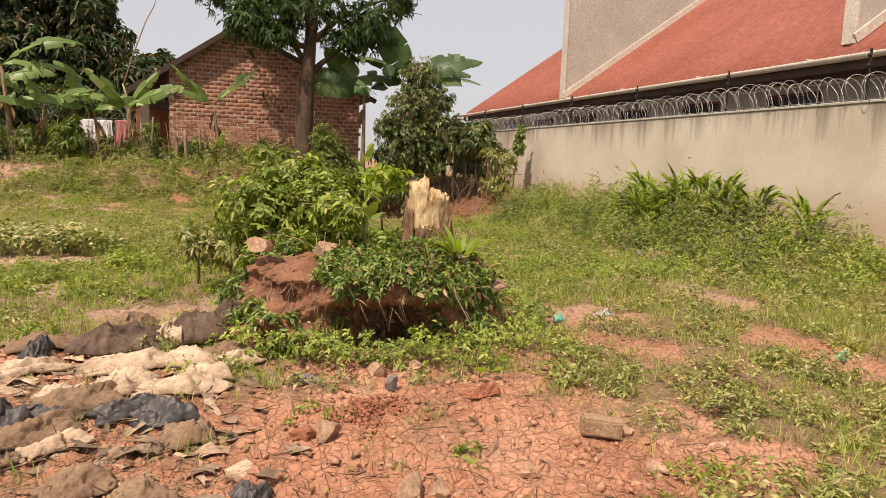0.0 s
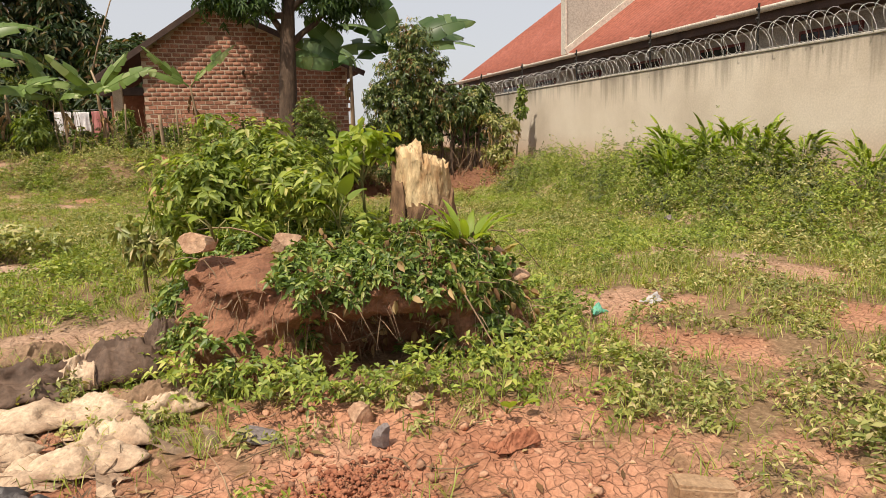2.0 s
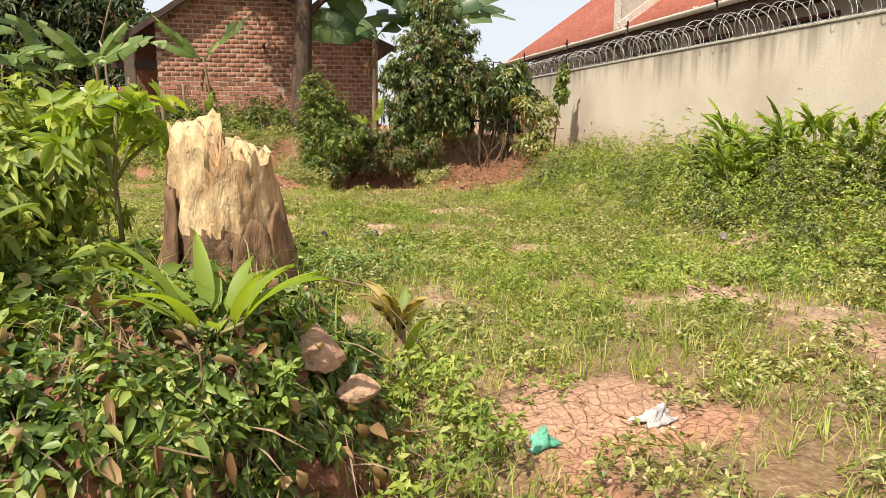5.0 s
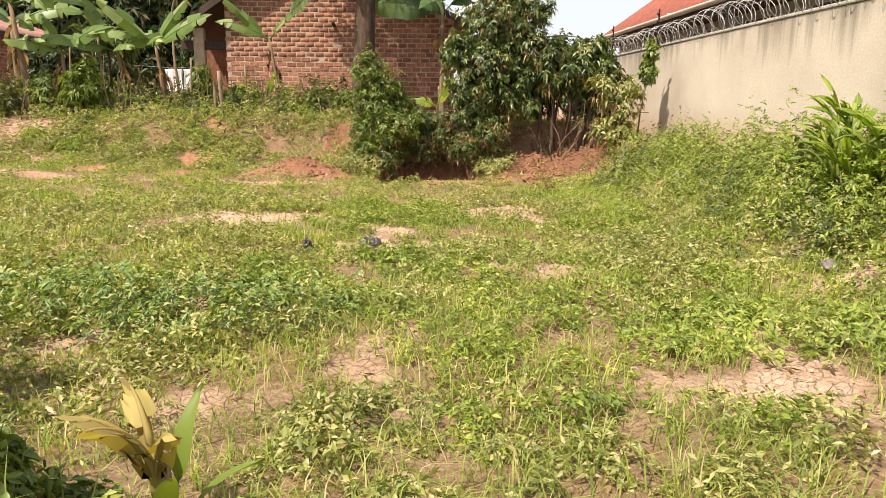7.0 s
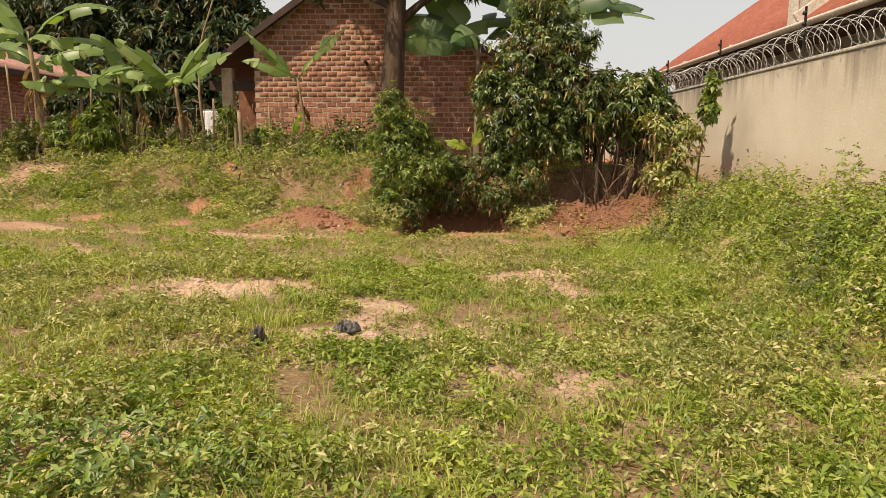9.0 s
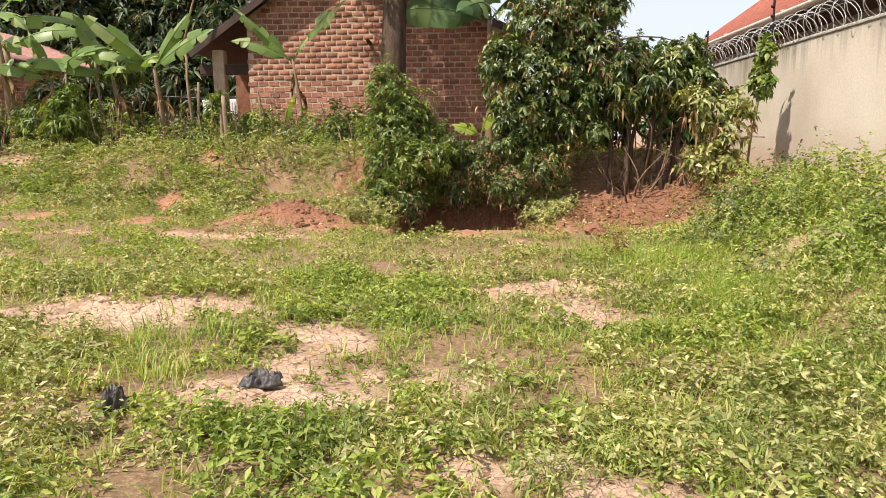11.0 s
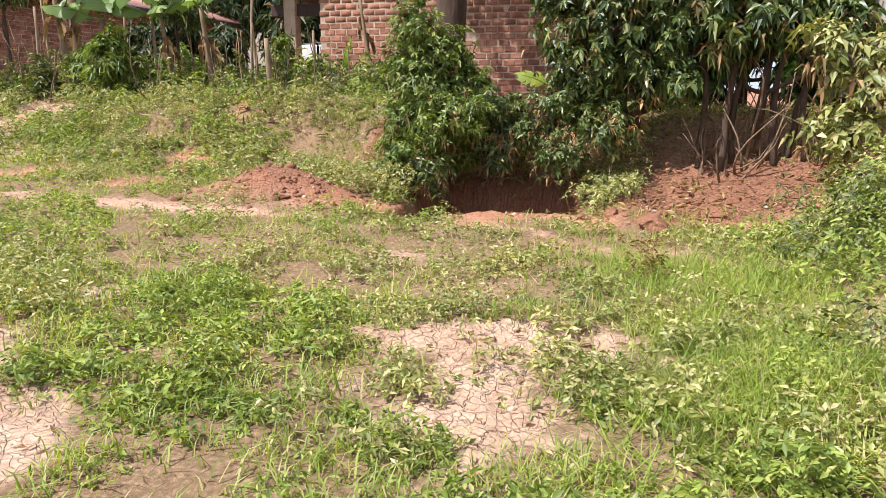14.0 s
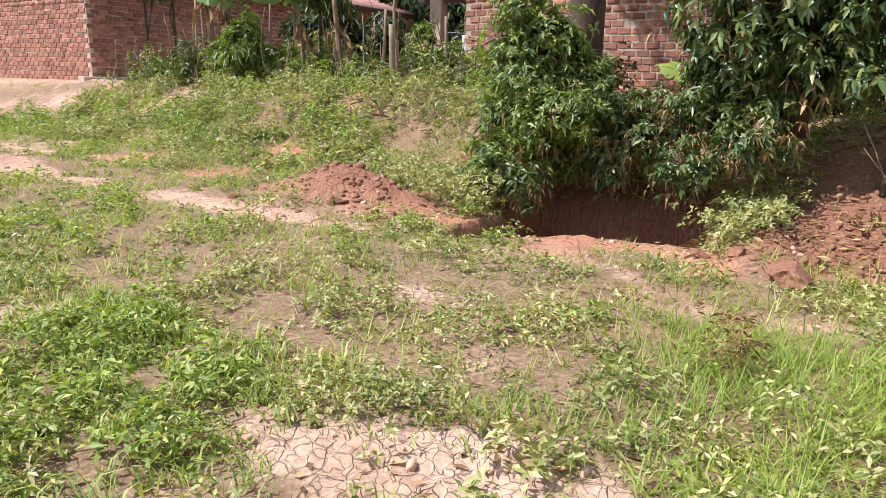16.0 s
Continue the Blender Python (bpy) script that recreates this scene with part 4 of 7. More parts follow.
leafy_tree("tree", (3.0, 25.4, 0.85), "tall broad-leaved tree with a dark trunk beside the brick house", "tree",
           [(3.0, 25.4, 0.75), (2.98, 25.4, 1.6), (3.05, 25.4, 3.0), (3.13, 25.42, 4.4), (3.2, 25.5, 5.4), (3.3, 25.6, 7.0)], 0.34, 0.18,
           [(3.2, 25.5, 6.9, 2.2, 2.0, 1.3), (1.2, 25.4, 6.0, 1.2, 1.3, 0.9), (5.3, 25.4, 6.3, 1.2, 1.3, 0.9), (0.4, 26.2, 7.2, 1.2, 1.3, 0.9), (3.0, 26.6, 8.9, 2.6, 2.2, 1.4), (2.0, 25.0, 5.5, 0.9, 0.8, 0.5), (4.3, 25.0, 5.6, 0.9, 0.8, 0.5),
            (6.3, 25.8, 7.4, 1.0, 1.1, 0.8), (0.8, 27.4, 9.6, 1.8, 1.7, 1.2)], 2900, 9, 0.2, 0.065, M_LEAF, 0.35, 0.5)
for k, (at, blobs, n) in enumerate((((-7.6, 43, 0.8), [(-6.6, 43, 6.6, 2.4, 2.0, 2.0), (-9.0, 43, 6.0, 2.6, 2.2, 2.4), (-5.7, 42.5, 4.5, 1.7, 1.6, 1.5), (-8.1, 42.4, 3.7, 2.6, 1.8, 1.6), (-10.2, 43.5, 7.9, 2.0, 1.8, 1.6), (-6.8, 43, 8.6, 2.0, 1.8, 1.8), (-5.6, 42.5, 6.8, 1.5, 1.4, 1.5), (-8.5, 43, 10.2, 2.4, 2.0, 1.6)], 4200),
                                   ((-14.5, 44, 0.8), [(-14, 44, 8.5, 3.6, 3.0, 3.0), (-11.5, 43, 10.2, 2.2, 2.0, 1.8), (-17, 44, 7, 3, 2.6, 2.6), (-12.5, 43, 5.2, 2.8, 2.2, 2.2)], 3000),
                                   ((-3.2, 41, 0.8), [(-3.2, 41, 5.0, 2.2, 2.0, 1.8), (-1.6, 42, 4.2, 2.0, 1.8, 1.6), (-4.2, 41, 3.0, 2.0, 1.6, 1.4)], 2600))):
    leafy_tree("tree", at, "dense dark mango tree behind the houses" if k == 0 else "dark spreading tree behind the houses", "tree",
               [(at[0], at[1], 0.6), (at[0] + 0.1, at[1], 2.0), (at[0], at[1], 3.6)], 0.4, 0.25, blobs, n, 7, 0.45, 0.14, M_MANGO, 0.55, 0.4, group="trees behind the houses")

leafy_tree("large_bush", (6.4, 22.7, 0.85), "tall leafy bush with hanging dry leaves on the red bank", "bush",
           [(6.4, 22.7, 0.7), (6.45, 22.75, 1.4), (6.4, 22.7, 2.4), (6.45, 22.7, 3.4)], 0.13, 0.07,
           [(6.5, 22.7, 4.15, 0.7, 0.75, 0.85), (6.3, 22.6, 3.2, 1.0, 0.9, 0.8), (6.1, 22.4, 2.2, 1.15, 0.8, 0.9), (7.3, 22.5, 2.5, 0.95, 0.8, 0.7), (5.75, 22.5, 1.5, 0.6, 0.5, 0.65), (6.6, 22.3, 1.45, 0.75, 0.5, 0.45), (8.1, 22.5, 2.3, 0.75, 0.6, 0.5), (7.0, 22.5, 3.5, 0.6, 0.6, 0.7), (5.5, 22.6, 2.6, 0.5, 0.5, 0.5)],
           2900, 8, 0.119, 0.055, M_BUSH, 0.4, 0.45, dry=420)
leafy_tree("stemmy_shrub", (8.1, 22.3, 0.8), "sparse shrub with many bare brown stems", "shrub",
           [(8.0, 22.3, 0.6), (8.05, 22.3, 1.2), (8.1, 22.3, 1.9)], 0.07, 0.04,
           [(8.3, 22.2, 2.2, 0.7, 0.5, 0.45), (7.6, 22.2, 1.9, 0.6, 0.5, 0.3), (8.9, 22.1, 2.1, 0.5, 0.4, 0.35), (8.6, 22.3, 2.7, 0.6, 0.4, 0.3)], 480, 7, 0.16, 0.06, M_BUSH, 0.3, 0.6, dry=60)
stems = [limb((x, y, float(height(x, y)) - 0.1), (x + dx, y + 0.1, 2.0), 0.05, 0.028, 0.12) for x, y, dx in ((7.55, 22.2, 0.1), (7.75, 22.35, 0.2), (8.25, 22.2, 0.15), (8.45, 22.4, 0.3), (7.3, 22.3, -0.1), (8.65, 22.25, 0.1))]
clump = thing("bare_stems", (0, 0, 0), "clump of bare brown stems on the bank", "stems")
for st in stems:
    put("stem", mesh_np("stem", *st), M_BARK, clump, smooth=True)
twigs = []
for _ in range(46):
    x, y = rng.uniform(7.2, 9.2), rng.uniform(21.9, 22.7)
    z = float(height(x, y))
    twigs.append(limb((x, y, z - 0.05), (x + rng.normal(0, 0.5), y + rng.normal(0, 0.25), z + rng.uniform(0.5, 1.5)), rng.uniform(0.01, 0.022), 0.005, 0.2, sides=5, steps=6))
for tw in twigs:
    put("twig", mesh_np("twig", *tw), M_TWIG, clump)
leafy_tree("cut_leaf_bush", (3.3, 22.5, 0.3), "bright green bush with slender leaflets over the pit", "bush",
           [(3.3, 22.6, 0.2), (3.3, 22.55, 0.8), (3.25, 22.5, 1.5)], 0.06, 0.03,
           [(3.25, 22.4, 2.05, 0.45, 0.4, 0.6), (3.5, 22.4, 1.3, 0.7, 0.6, 0.55), (4.0, 22.6, 1.25, 0.45, 0.4, 0.45), (3.2, 22.35, 0.8, 0.5, 0.45, 0.45), (3.65, 22.45, 1.75, 0.5, 0.45, 0.45), (3.7, 22.2, 0.75, 0.6, 0.45, 0.5), (3.2, 21.9, 0.4, 0.4, 0.35, 0.3), (4.0, 22.0, 0.85, 0.5, 0.4, 0.35), (3.95, 22.3, 0.3, 0.22, 0.2, 0.3)], 2300, 9, 0.098, 0.033, M_CASSAVA, 0.4, 0.25, dry=260)
leafy_tree("low_bush", (5.3, 22.7, 0.5), "low dark bush on the lip of the pit", "bush", [(5.3, 22.8, 0.4), (5.3, 22.8, 0.9)], 0.04, 0.02,
           [(5.2, 22.6, 0.9, 0.7, 0.4, 0.4), (4.75, 22.35, 0.6, 0.45, 0.4, 0.4), (5.5, 22.35, 1.0, 0.6, 0.4, 0.35), (4.3, 22.3, 0.95, 0.5, 0.4, 0.3), (4.6, 22.9, 0.8, 0.6, 0.3, 0.4), (6.1, 22.0, 0.75, 0.5, 0.4, 0.4), (3.25, 21.75, 0.1, 0.35, 0.3, 0.32), (3.8, 22.4, 0.4, 0.45, 0.2, 0.25), (3.7, 21.7, 0.15, 0.3, 0.25, 0.3), (4.5, 22.25, 0.35, 0.4, 0.2, 0.3), (5.45, 22.0, 0.35, 0.4, 0.25, 0.35)], 1500, 8, 0.09, 0.036, M_BUSH, 0.3, 0.3, dry=420)
leafy_tree("large_bush", (8.2, 25.2, 0.9), "dense dark bush in the corner behind the stems", "bush", [(8.2, 25.2, 0.7), (8.2, 25.2, 1.4), (8.2, 25.2, 2.2)], 0.09, 0.05,
           [(7.4, 25.2, 1.7, 1.1, 0.8, 0.9), (9.2, 24.9, 1.5, 0.9, 0.7, 0.8), (8.4, 25.0, 2.5, 1.0, 0.7, 0.6), (6.4, 24.8, 1.5, 0.8, 0.6, 0.8), (9.3, 24.6, 2.4, 0.6, 0.5, 0.5)], 1700, 8, 0.17, 0.07, M_LEAF, 0.4, 0.4)
leafy_tree("sapling", (9.35, 21.25, 0.7), "slender sapling with broad fresh leaves against the wall", "sapling",
           [(9.35, 21.2, 0.5), (9.42, 21.25, 1.2), (9.55, 21.3, 1.9), (9.65, 21.35, 2.75)], 0.022, 0.01,
           [(9.62, 21.35, 2.5, 0.2, 0.2, 0.42), (9.55, 21.3, 2.0, 0.22, 0.2, 0.22)], 80, 5, 0.119, 0.085, M_CASSAVA, 0.3, 0.4, bark=M_STEMGREEN)
leafy_tree("leafy_shrub", (8.75, 20.9, 0.45), "pale-leaved shrub at the foot of the wall", "shrub",
           [(8.75, 20.9, 0.3), (8.75, 20.9, 0.7), (8.8, 20.95, 1.3)], 0.03, 0.015,
           [(8.7, 20.9, 0.75, 0.55, 0.5, 0.4), (8.9, 21.0, 1.35, 0.45, 0.4, 0.4), (9.1, 21.1, 1.75, 0.4, 0.3, 0.3), (8.5, 21.0, 1.7, 0.4, 0.3, 0.35)], 260, 6, 0.119, 0.062, M_WEED, 0.3, 0.4, dry=45)
for x, y, r, hh in ((-4.5, 25.2, 0.62, 1.25), (-6.0, 26.3, 0.75, 1.1), (-2.4, 29.0, 0.5, 1.5), (-0.9, 27.2, 0.5, 0.8), (-5.9, 29.5, 0.9, 1.3), (1.6, 27.6, 0.6, 0.8)):
    z = float(height(x, y))
    leafy_tree("round_bush", (x, y, z), "rounded yellow-green garden bush", "bush", [(x, y, z - 0.1), (x, y, z + 0.3), (x, y, z + hh * 0.6)], 0.03, 0.02,
               [(x, y, z + hh * 0.55, r, r * 0.8, hh * 0.42), (x + 0.1, y, z + hh * 0.85, r * 0.6, r * 0.5, hh * 0.25)], 300, 7, 0.17, 0.05, M_CASSAVA, 0.35, 0.4, group="garden bushes by the banana plants")
for x, y, hh in ((-10.5, 27.4, 3.1), (-9.6, 27.6, 3.3), (-4.9, 28.2, 2.6)):
    z = float(height(x, y))
    leafy_tree("young_tree", (x, y, z), "thin young tree with a small leafy head", "tree", [(x, y, z - 0.1), (x + 0.03, y, z + 1.2), (x, y, z + hh * 0.8)], 0.05, 0.03,
               [(x, y, z + hh * 0.9, 0.9, 0.7, 0.45), (x + 0.5, y, z + hh * 0.8, 0.5, 0.5, 0.3)], 170, 8, 0.2, 0.05, M_BUSH, 0.3, 0.5, group="young trees beside the brick building")


# Dark bushes added to stand for the shade and dark wall behind the bananas
for x, y, hh in ((-8.6, 32.5, 2.6), (-7.4, 33.6, 2.2), (-7.0, 46.5, 3.6), (-4.0, 46.0, 3.6)):
    z = float(height(x, y))
    leafy_tree("shade_fill_bush", (x, y, z), "tall dark bush added in place of the shade behind the banana plants", "bush", [(x, y, z - 0.1), (x, y, z + 0.6), (x, y, z + hh * 0.6)], 0.06, 0.03,
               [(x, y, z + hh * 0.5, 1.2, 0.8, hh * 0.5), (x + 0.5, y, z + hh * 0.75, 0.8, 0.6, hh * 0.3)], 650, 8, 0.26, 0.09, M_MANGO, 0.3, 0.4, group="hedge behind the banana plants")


# ---- banana plants ----
def banana_leaf(length, width, rise, curl, tears=0.35, furl=0.0):
    """A torn banana blade along +x that rises and then arches over, with a midrib."""
    n = 15
    t = np.linspace(0, 1, n)
    ang = rise - curl * t ** 1.4
    ds = length / (n - 1)
    x = np.concatenate([[0], np.cumsum(np.cos(ang[:-1]) * ds)])
    z = np.concatenate([[0], np.cumsum(np.sin(ang[:-1]) * ds)])
    spine = np.stack([x, np.zeros(n), z], 1)
    nor = np.stack([-np.sin(ang), np.zeros(n), np.cos(ang)], 1)
    w = width * 0.5 * np.clip(np.sin(np.pi * np.clip((t - 0.14) / 0.86, 0, 1) ** 0.75), 0, 1) ** 0.6
    pieces = [tube_np(spine, np.linspace(0.022, 0.005, n), 5)]
    for s in (-1, 1):
        co, tri = [], []
        k = 2
        while k < n - 1:
            m = min(n - 1, k + int(rng.integers(1, 5)))
            sag = rng.uniform(-0.3, 0.8) + furl
            b = len(co)
            for q in range(k, m + 1):
                d = np.array([0, s * math.cos(sag), 0]) - nor[q] * math.sin(sag) * (1 if furl < 0.6 else -1)
                shift = np.array([math.cos(ang[q]), 0, math.sin(ang[q])]) * rng.uniform(-0.02, 0.1)
                mid = spine[q] + d * w[q] * 0.55 + nor[q] * 0.03 * length * 0.4
                co += [spine[q], mid, spine[q] + d * w[q] * rng.uniform(0.93, 1.03) + shift]
            for q in range(m - k):
                o = b + q * 3
                tri += [(o, o + 1, o + 4), (o, o + 4, o + 3), (o + 1, o + 2, o + 5), (o + 1, o + 5, o + 4)]
            k = m if rng.random() > tears else m
            if rng.random() < tears and k < n - 2:
                k = m
                co[-1] = co[-1] * 0.96 + spine[m] * 0.04
        pieces.append((np.array(co), np.array(tri)))
    return join_np(pieces)


def banana_plant(at, stem_h, stem_r, leaf_specs, label, material=None, group="banana plants", stem_mat=None, lean=0.0):
    """leaf_specs: heading, length, width, rise, curl, furl."""
    ob = thing("banana_plant", at, label, "banana plant", group)
    n = 7
    t = np.linspace(0, 1, n)
    path = np.stack([lean * t ** 1.5, 0.02 * np.sin(t * 5), -0.15 + (stem_h + 0.15) * t], 1)
    put("stem", mesh_np("stem", *tube_np(path, stem_r * 0.8 * (1 - 0.5 * t), 9, 0.07)), stem_mat or M_STEMDRY, ob, smooth=True)
    for k, (head, L, W, rise, curl, furl) in enumerate(leaf_specs):
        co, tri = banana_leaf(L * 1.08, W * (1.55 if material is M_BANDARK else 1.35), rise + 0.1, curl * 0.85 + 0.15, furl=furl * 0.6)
        lf = put("leaf", mesh_np("leaf", co, tri), material or M_BANANA, ob)
        lf.location = (lean, 0, stem_h - 0.05)
        lf.rotation_euler = (rng.uniform(0.4, 0.95) * (1 if math.cos(head) > 0 else -1), 0, head)
    for k in range(3 if stem_h > 1.5 else 0):
        a = rng.uniform(0, 6.28)
        co, tri = banana_leaf(0.75, 0.2, -0.95, 0.55, furl=0.7)
        lf = put("dry_leaf", mesh_np("dry_leaf", co, tri), M_DRYLEAF, ob, "withered brown hanging leaf")
        lf.location, lf.rotation_euler = (lean * 0.7, 0, stem_h * rng.uniform(0.6, 0.9)), (0, 0, a)
    return ob


def gz(x, y):
    return float(height(x, y))


banana_plant((0.17, 28.66, gz(0.17, 28.66)), 2.35, 0.08, [(1.7, 1.9, 0.34, 1.62, 0.25, 0.75), (0.15, 2.1, 0.42, 0.95, 0.35, 0.2), (3.0, 1.6, 0.4, 0.75, 1.0, 0.3)], "young banana plant with three leaves before the brick gable", lean=-0.25)
banana_plant((-2.66, 26.2, gz(-2.66, 26.2)), 1.95, 0.1, [(2.6, 1.7, 0.4, 1.3, 0.4, 0.3), (0.2, 1.9, 0.42, 0.75, 0.3, 0.1), (3.3, 1.7, 0.4, 0.5, 1.2, 0.2), (5.2, 1.2, 0.35, 0.4, 1.2, 0.3), (1.3, 1.5, 0.3, 1.5, 0.3, 0.6)], "banana plant with ragged arching leaves on the bank", lean=-0.15)
banana_plant((-3.75, 26.3, gz(-3.75, 26.3)), 1.75, 0.09, [(3.2, 2.1, 0.4, 0.45, 0.9, 0.2), (0.5, 1.4, 0.4, 0.9, 0.9, 0.2), (2.0, 1.6, 0.35, 1.4, 0.3, 0.5), (5.5, 1.2, 0.4, 0.5, 1.3, 0.2)], "banana plant with drooping leaves on the bank", lean=-0.15)
banana_plant((-6.3, 26.0, gz(-6.3, 26.0)), 3.0, 0.13, [(0.1, 2.5, 0.5, 0.75, 1.3, 0.2), (0.3, 2.4, 0.5, 0.25, 1.2, 0.2), (3.1, 2.2, 0.5, 0.6, 1.5, 0.2), (1.9, 1.8, 0.4, 1.4, 0.5, 0.3), (4.6, 1.8, 0.45, 0.4, 1.5, 0.3), (5.6, 1.7, 0.4, 0.3, 1.6, 0.3)], "tall banana plant with long arching leaves", lean=-0.2)
banana_plant((-5.3, 26.1, gz(-5.3, 26.1)), 1.7, 0.09, [(3.0, 1.5, 0.4, 0.6, 1.0, 0.2), (0.2, 1.6, 0.4, 0.8, 0.9, 0.2), (1.6, 1.3, 0.3, 1.4, 0.4, 0.5)], "short banana plant on the bank")
banana_plant((-7.15, 27.3, gz(-7.15, 27.3)), 2.6, 0.2, [(0.4, 2.0, 0.45, 0.7, 1.3, 0.2), (2.4, 2.0, 0.45, 0.8, 1.3, 0.2), (4.4, 1.8, 0.45, 0.5, 1.4, 0.2), (5.4, 1.6, 0.4, 0.3, 1.6, 0.2)], "old banana plant with a thick peeling stem")
banana_plant((5.2, 25.6, gz(5.2, 25.6)), 3.0, 0.12, [(3.1, 2.2, 0.6, 0.35, 0.9, 0.2), (2.7, 2.3, 0.6, 0.8, 1.3, 0.2), (0.3, 2.2, 0.6, 0.9, 1.2, 0.2), (1.6, 2.2, 0.6, 1.3, 0.4, 0.1), (4.4, 1.9, 0.55, 0.4, 1.6, 0.2)], "large banana plant behind the bush, shade painted into its broad leaves", M_BANDARK)
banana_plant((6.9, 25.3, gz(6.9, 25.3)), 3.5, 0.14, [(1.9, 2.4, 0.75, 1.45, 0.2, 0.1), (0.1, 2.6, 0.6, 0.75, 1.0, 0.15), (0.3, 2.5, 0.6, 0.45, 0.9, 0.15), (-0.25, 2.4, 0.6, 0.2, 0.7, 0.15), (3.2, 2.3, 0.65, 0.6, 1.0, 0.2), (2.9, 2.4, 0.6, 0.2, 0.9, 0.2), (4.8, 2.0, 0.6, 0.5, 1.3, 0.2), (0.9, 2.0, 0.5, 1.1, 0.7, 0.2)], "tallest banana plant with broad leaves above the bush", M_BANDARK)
for x, y, hh in ((-0.05, 27.4, 0.6), (5.0, 24.8, 0.5)):
    banana_plant((x, y, gz(x, y)), hh, 0.04, [(0.4, 0.8, 0.32, 1.4, 0.3, 0.3), (2.8, 0.6, 0.26, 0.8, 0.8, 0.2)], "banana sucker with one upright yellow-green leaf", M_YELLOW)

# ---- poles, washing line, dead stalk ----
for x, y, hh, lx, r in ((-1.3, 26.3, 1.0, 0.02, 0.05), (-0.95, 25.7, 1.25, -0.05, 0.06), (-2.0, 26.5, 0.55, 0.03, 0.045), (-3.2, 26.8, 1.0, 0.1, 0.04), (-6.9, 26.4, 1.1, 0.05, 0.05), (-4.1, 26.9, 1.1, -0.08, 0.04), (-1.5, 29.6, 0.9, 0.05, 0.05), (-1.15, 29.5, 0.75, 0.0, 0.05), (-8.3, 27.2, 2.2, 0.1, 0.04), (-7.7, 27.0, 2.6, -0.1, 0.035), (-5.7, 27.2, 2.1, 0.12, 0.035), (-4.6, 27.0, 2.4, -0.1, 0.035), (-2.2, 27.1, 1.7, 0.08, 0.035), (-0.5, 27.0, 1.5, -0.05, 0.035)):
    z = gz(x, y)
    co, tri = tube_np([[0, 0, -0.2], [lx * 0.4, 0, hh * 0.4], [lx * 0.8, 0.01, hh * 0.8], [lx, 0, hh]], [r, r * 0.95, r * 0.9, r * 0.8], 8, 0.08)
    ob = tagged(put("wooden_stake", mesh_np("wooden_stake", co, tri), M_POLE, smooth=True), "weathered wooden stake standing in the bank", "stake", "stakes along the bank")
    ob.location = (x, y, z)
line = thing("washing_line", (-5.9, 38, 2.95), "washing line with drying clothes beside the veranda", "washing line")
co, tri = tube_np([[-2.5, 0, 0.15], [0, 0, 0], [2.4, -0.6, 0.1]], 0.006, 5)
put("cord", mesh_np("cord", co, tri), M_PALEPLASTIC, line)
for x in (-2.5, 2.4):
    co, tri = tube_np([[x, -0.6 * (x > 0), -2.2], [x, -0.6 * (x > 0), 0.2]], 0.04, 7)
    put("pole", mesh_np("pole", co, tri), M_POLE, line)


def hanging_cloth(x0, w, h, m, label, y=38.0, z=2.93):
    U, V = np.meshgrid(np.linspace(0, 1, 24), np.linspace(0, 1, 14), indexing="ij")
    co = np.stack([x0 + U * w + 0.02 * np.sin(V * 6 + U * 9), y - 0.02 + 0.05 * np.sin(U * 22 * w) * V + 0.02 * np.sin(U * 9), z - 0.02 - V * h * (1 + 0.04 * np.sin(U * 7)) - 0.05 * (U - 0.5) ** 2], -1).reshape(-1, 3)
    i, j = np.meshgrid(np.arange(23), np.arange(13), indexing="ij")
    q = (i * 14 + j).ravel()
    ob = tagged(put("cloth", mesh_np("cloth", co, np.stack([q, q + 14, q + 15, q + 1], 1)), m, smooth=True), label, "cloth", "washing on the line")
    ob.modifiers.new("thickness", "SOLIDIFY").thickness = 0.006


hanging_cloth(-6.3, 0.72, 1.05, M_WHITECLOTH, "white sheet hung over the washing line")
hanging_cloth(-5.5, 0.68, 0.9, M_WHITECLOTH, "white striped cloth hung over the washing line")
hanging_cloth(-4.7, 0.68, 1.3, M_PINKCLOTH, "pink striped cloth hung on the washing line", 37.75, 2.95)
co, tri = tube_np([[-3.3, 29.2, 3.9], [-3.0, 29.2, 4.9], [-2.75, 29.2, 5.6], [-2.5, 29.2, 6.3], [-2.2, 29.2, 6.9], [-2.1, 29.2, 7.2]], [0.035, 0.03, 0.025, 0.025, 0.02, 0.012], 6, 0.1)
tagged(put("dead_branch", mesh_np("dead_branch", *join_np([(co, tri), limb((-3.2, 29.2, gz(-3.2, 29.2) - 0.1), (-3.3, 29.2, 3.95), 0.05, 0.035)])), M_POLE), "bare dead branch standing above the eaves", "branch")


# ---- the mound's cover ----
def is_face(p):
    left = (p[:, 0] < 0.9) & (p[:, 1] < 6.75) & (p[:, 2] < 0.66) & (p[:, 2] > 0.12)
    hollow = (np.abs(p[:, 0] - 1.52) < 0.42) & (p[:, 1] < 6.7) & (p[:, 2] < 0.3)
    return left | hollow


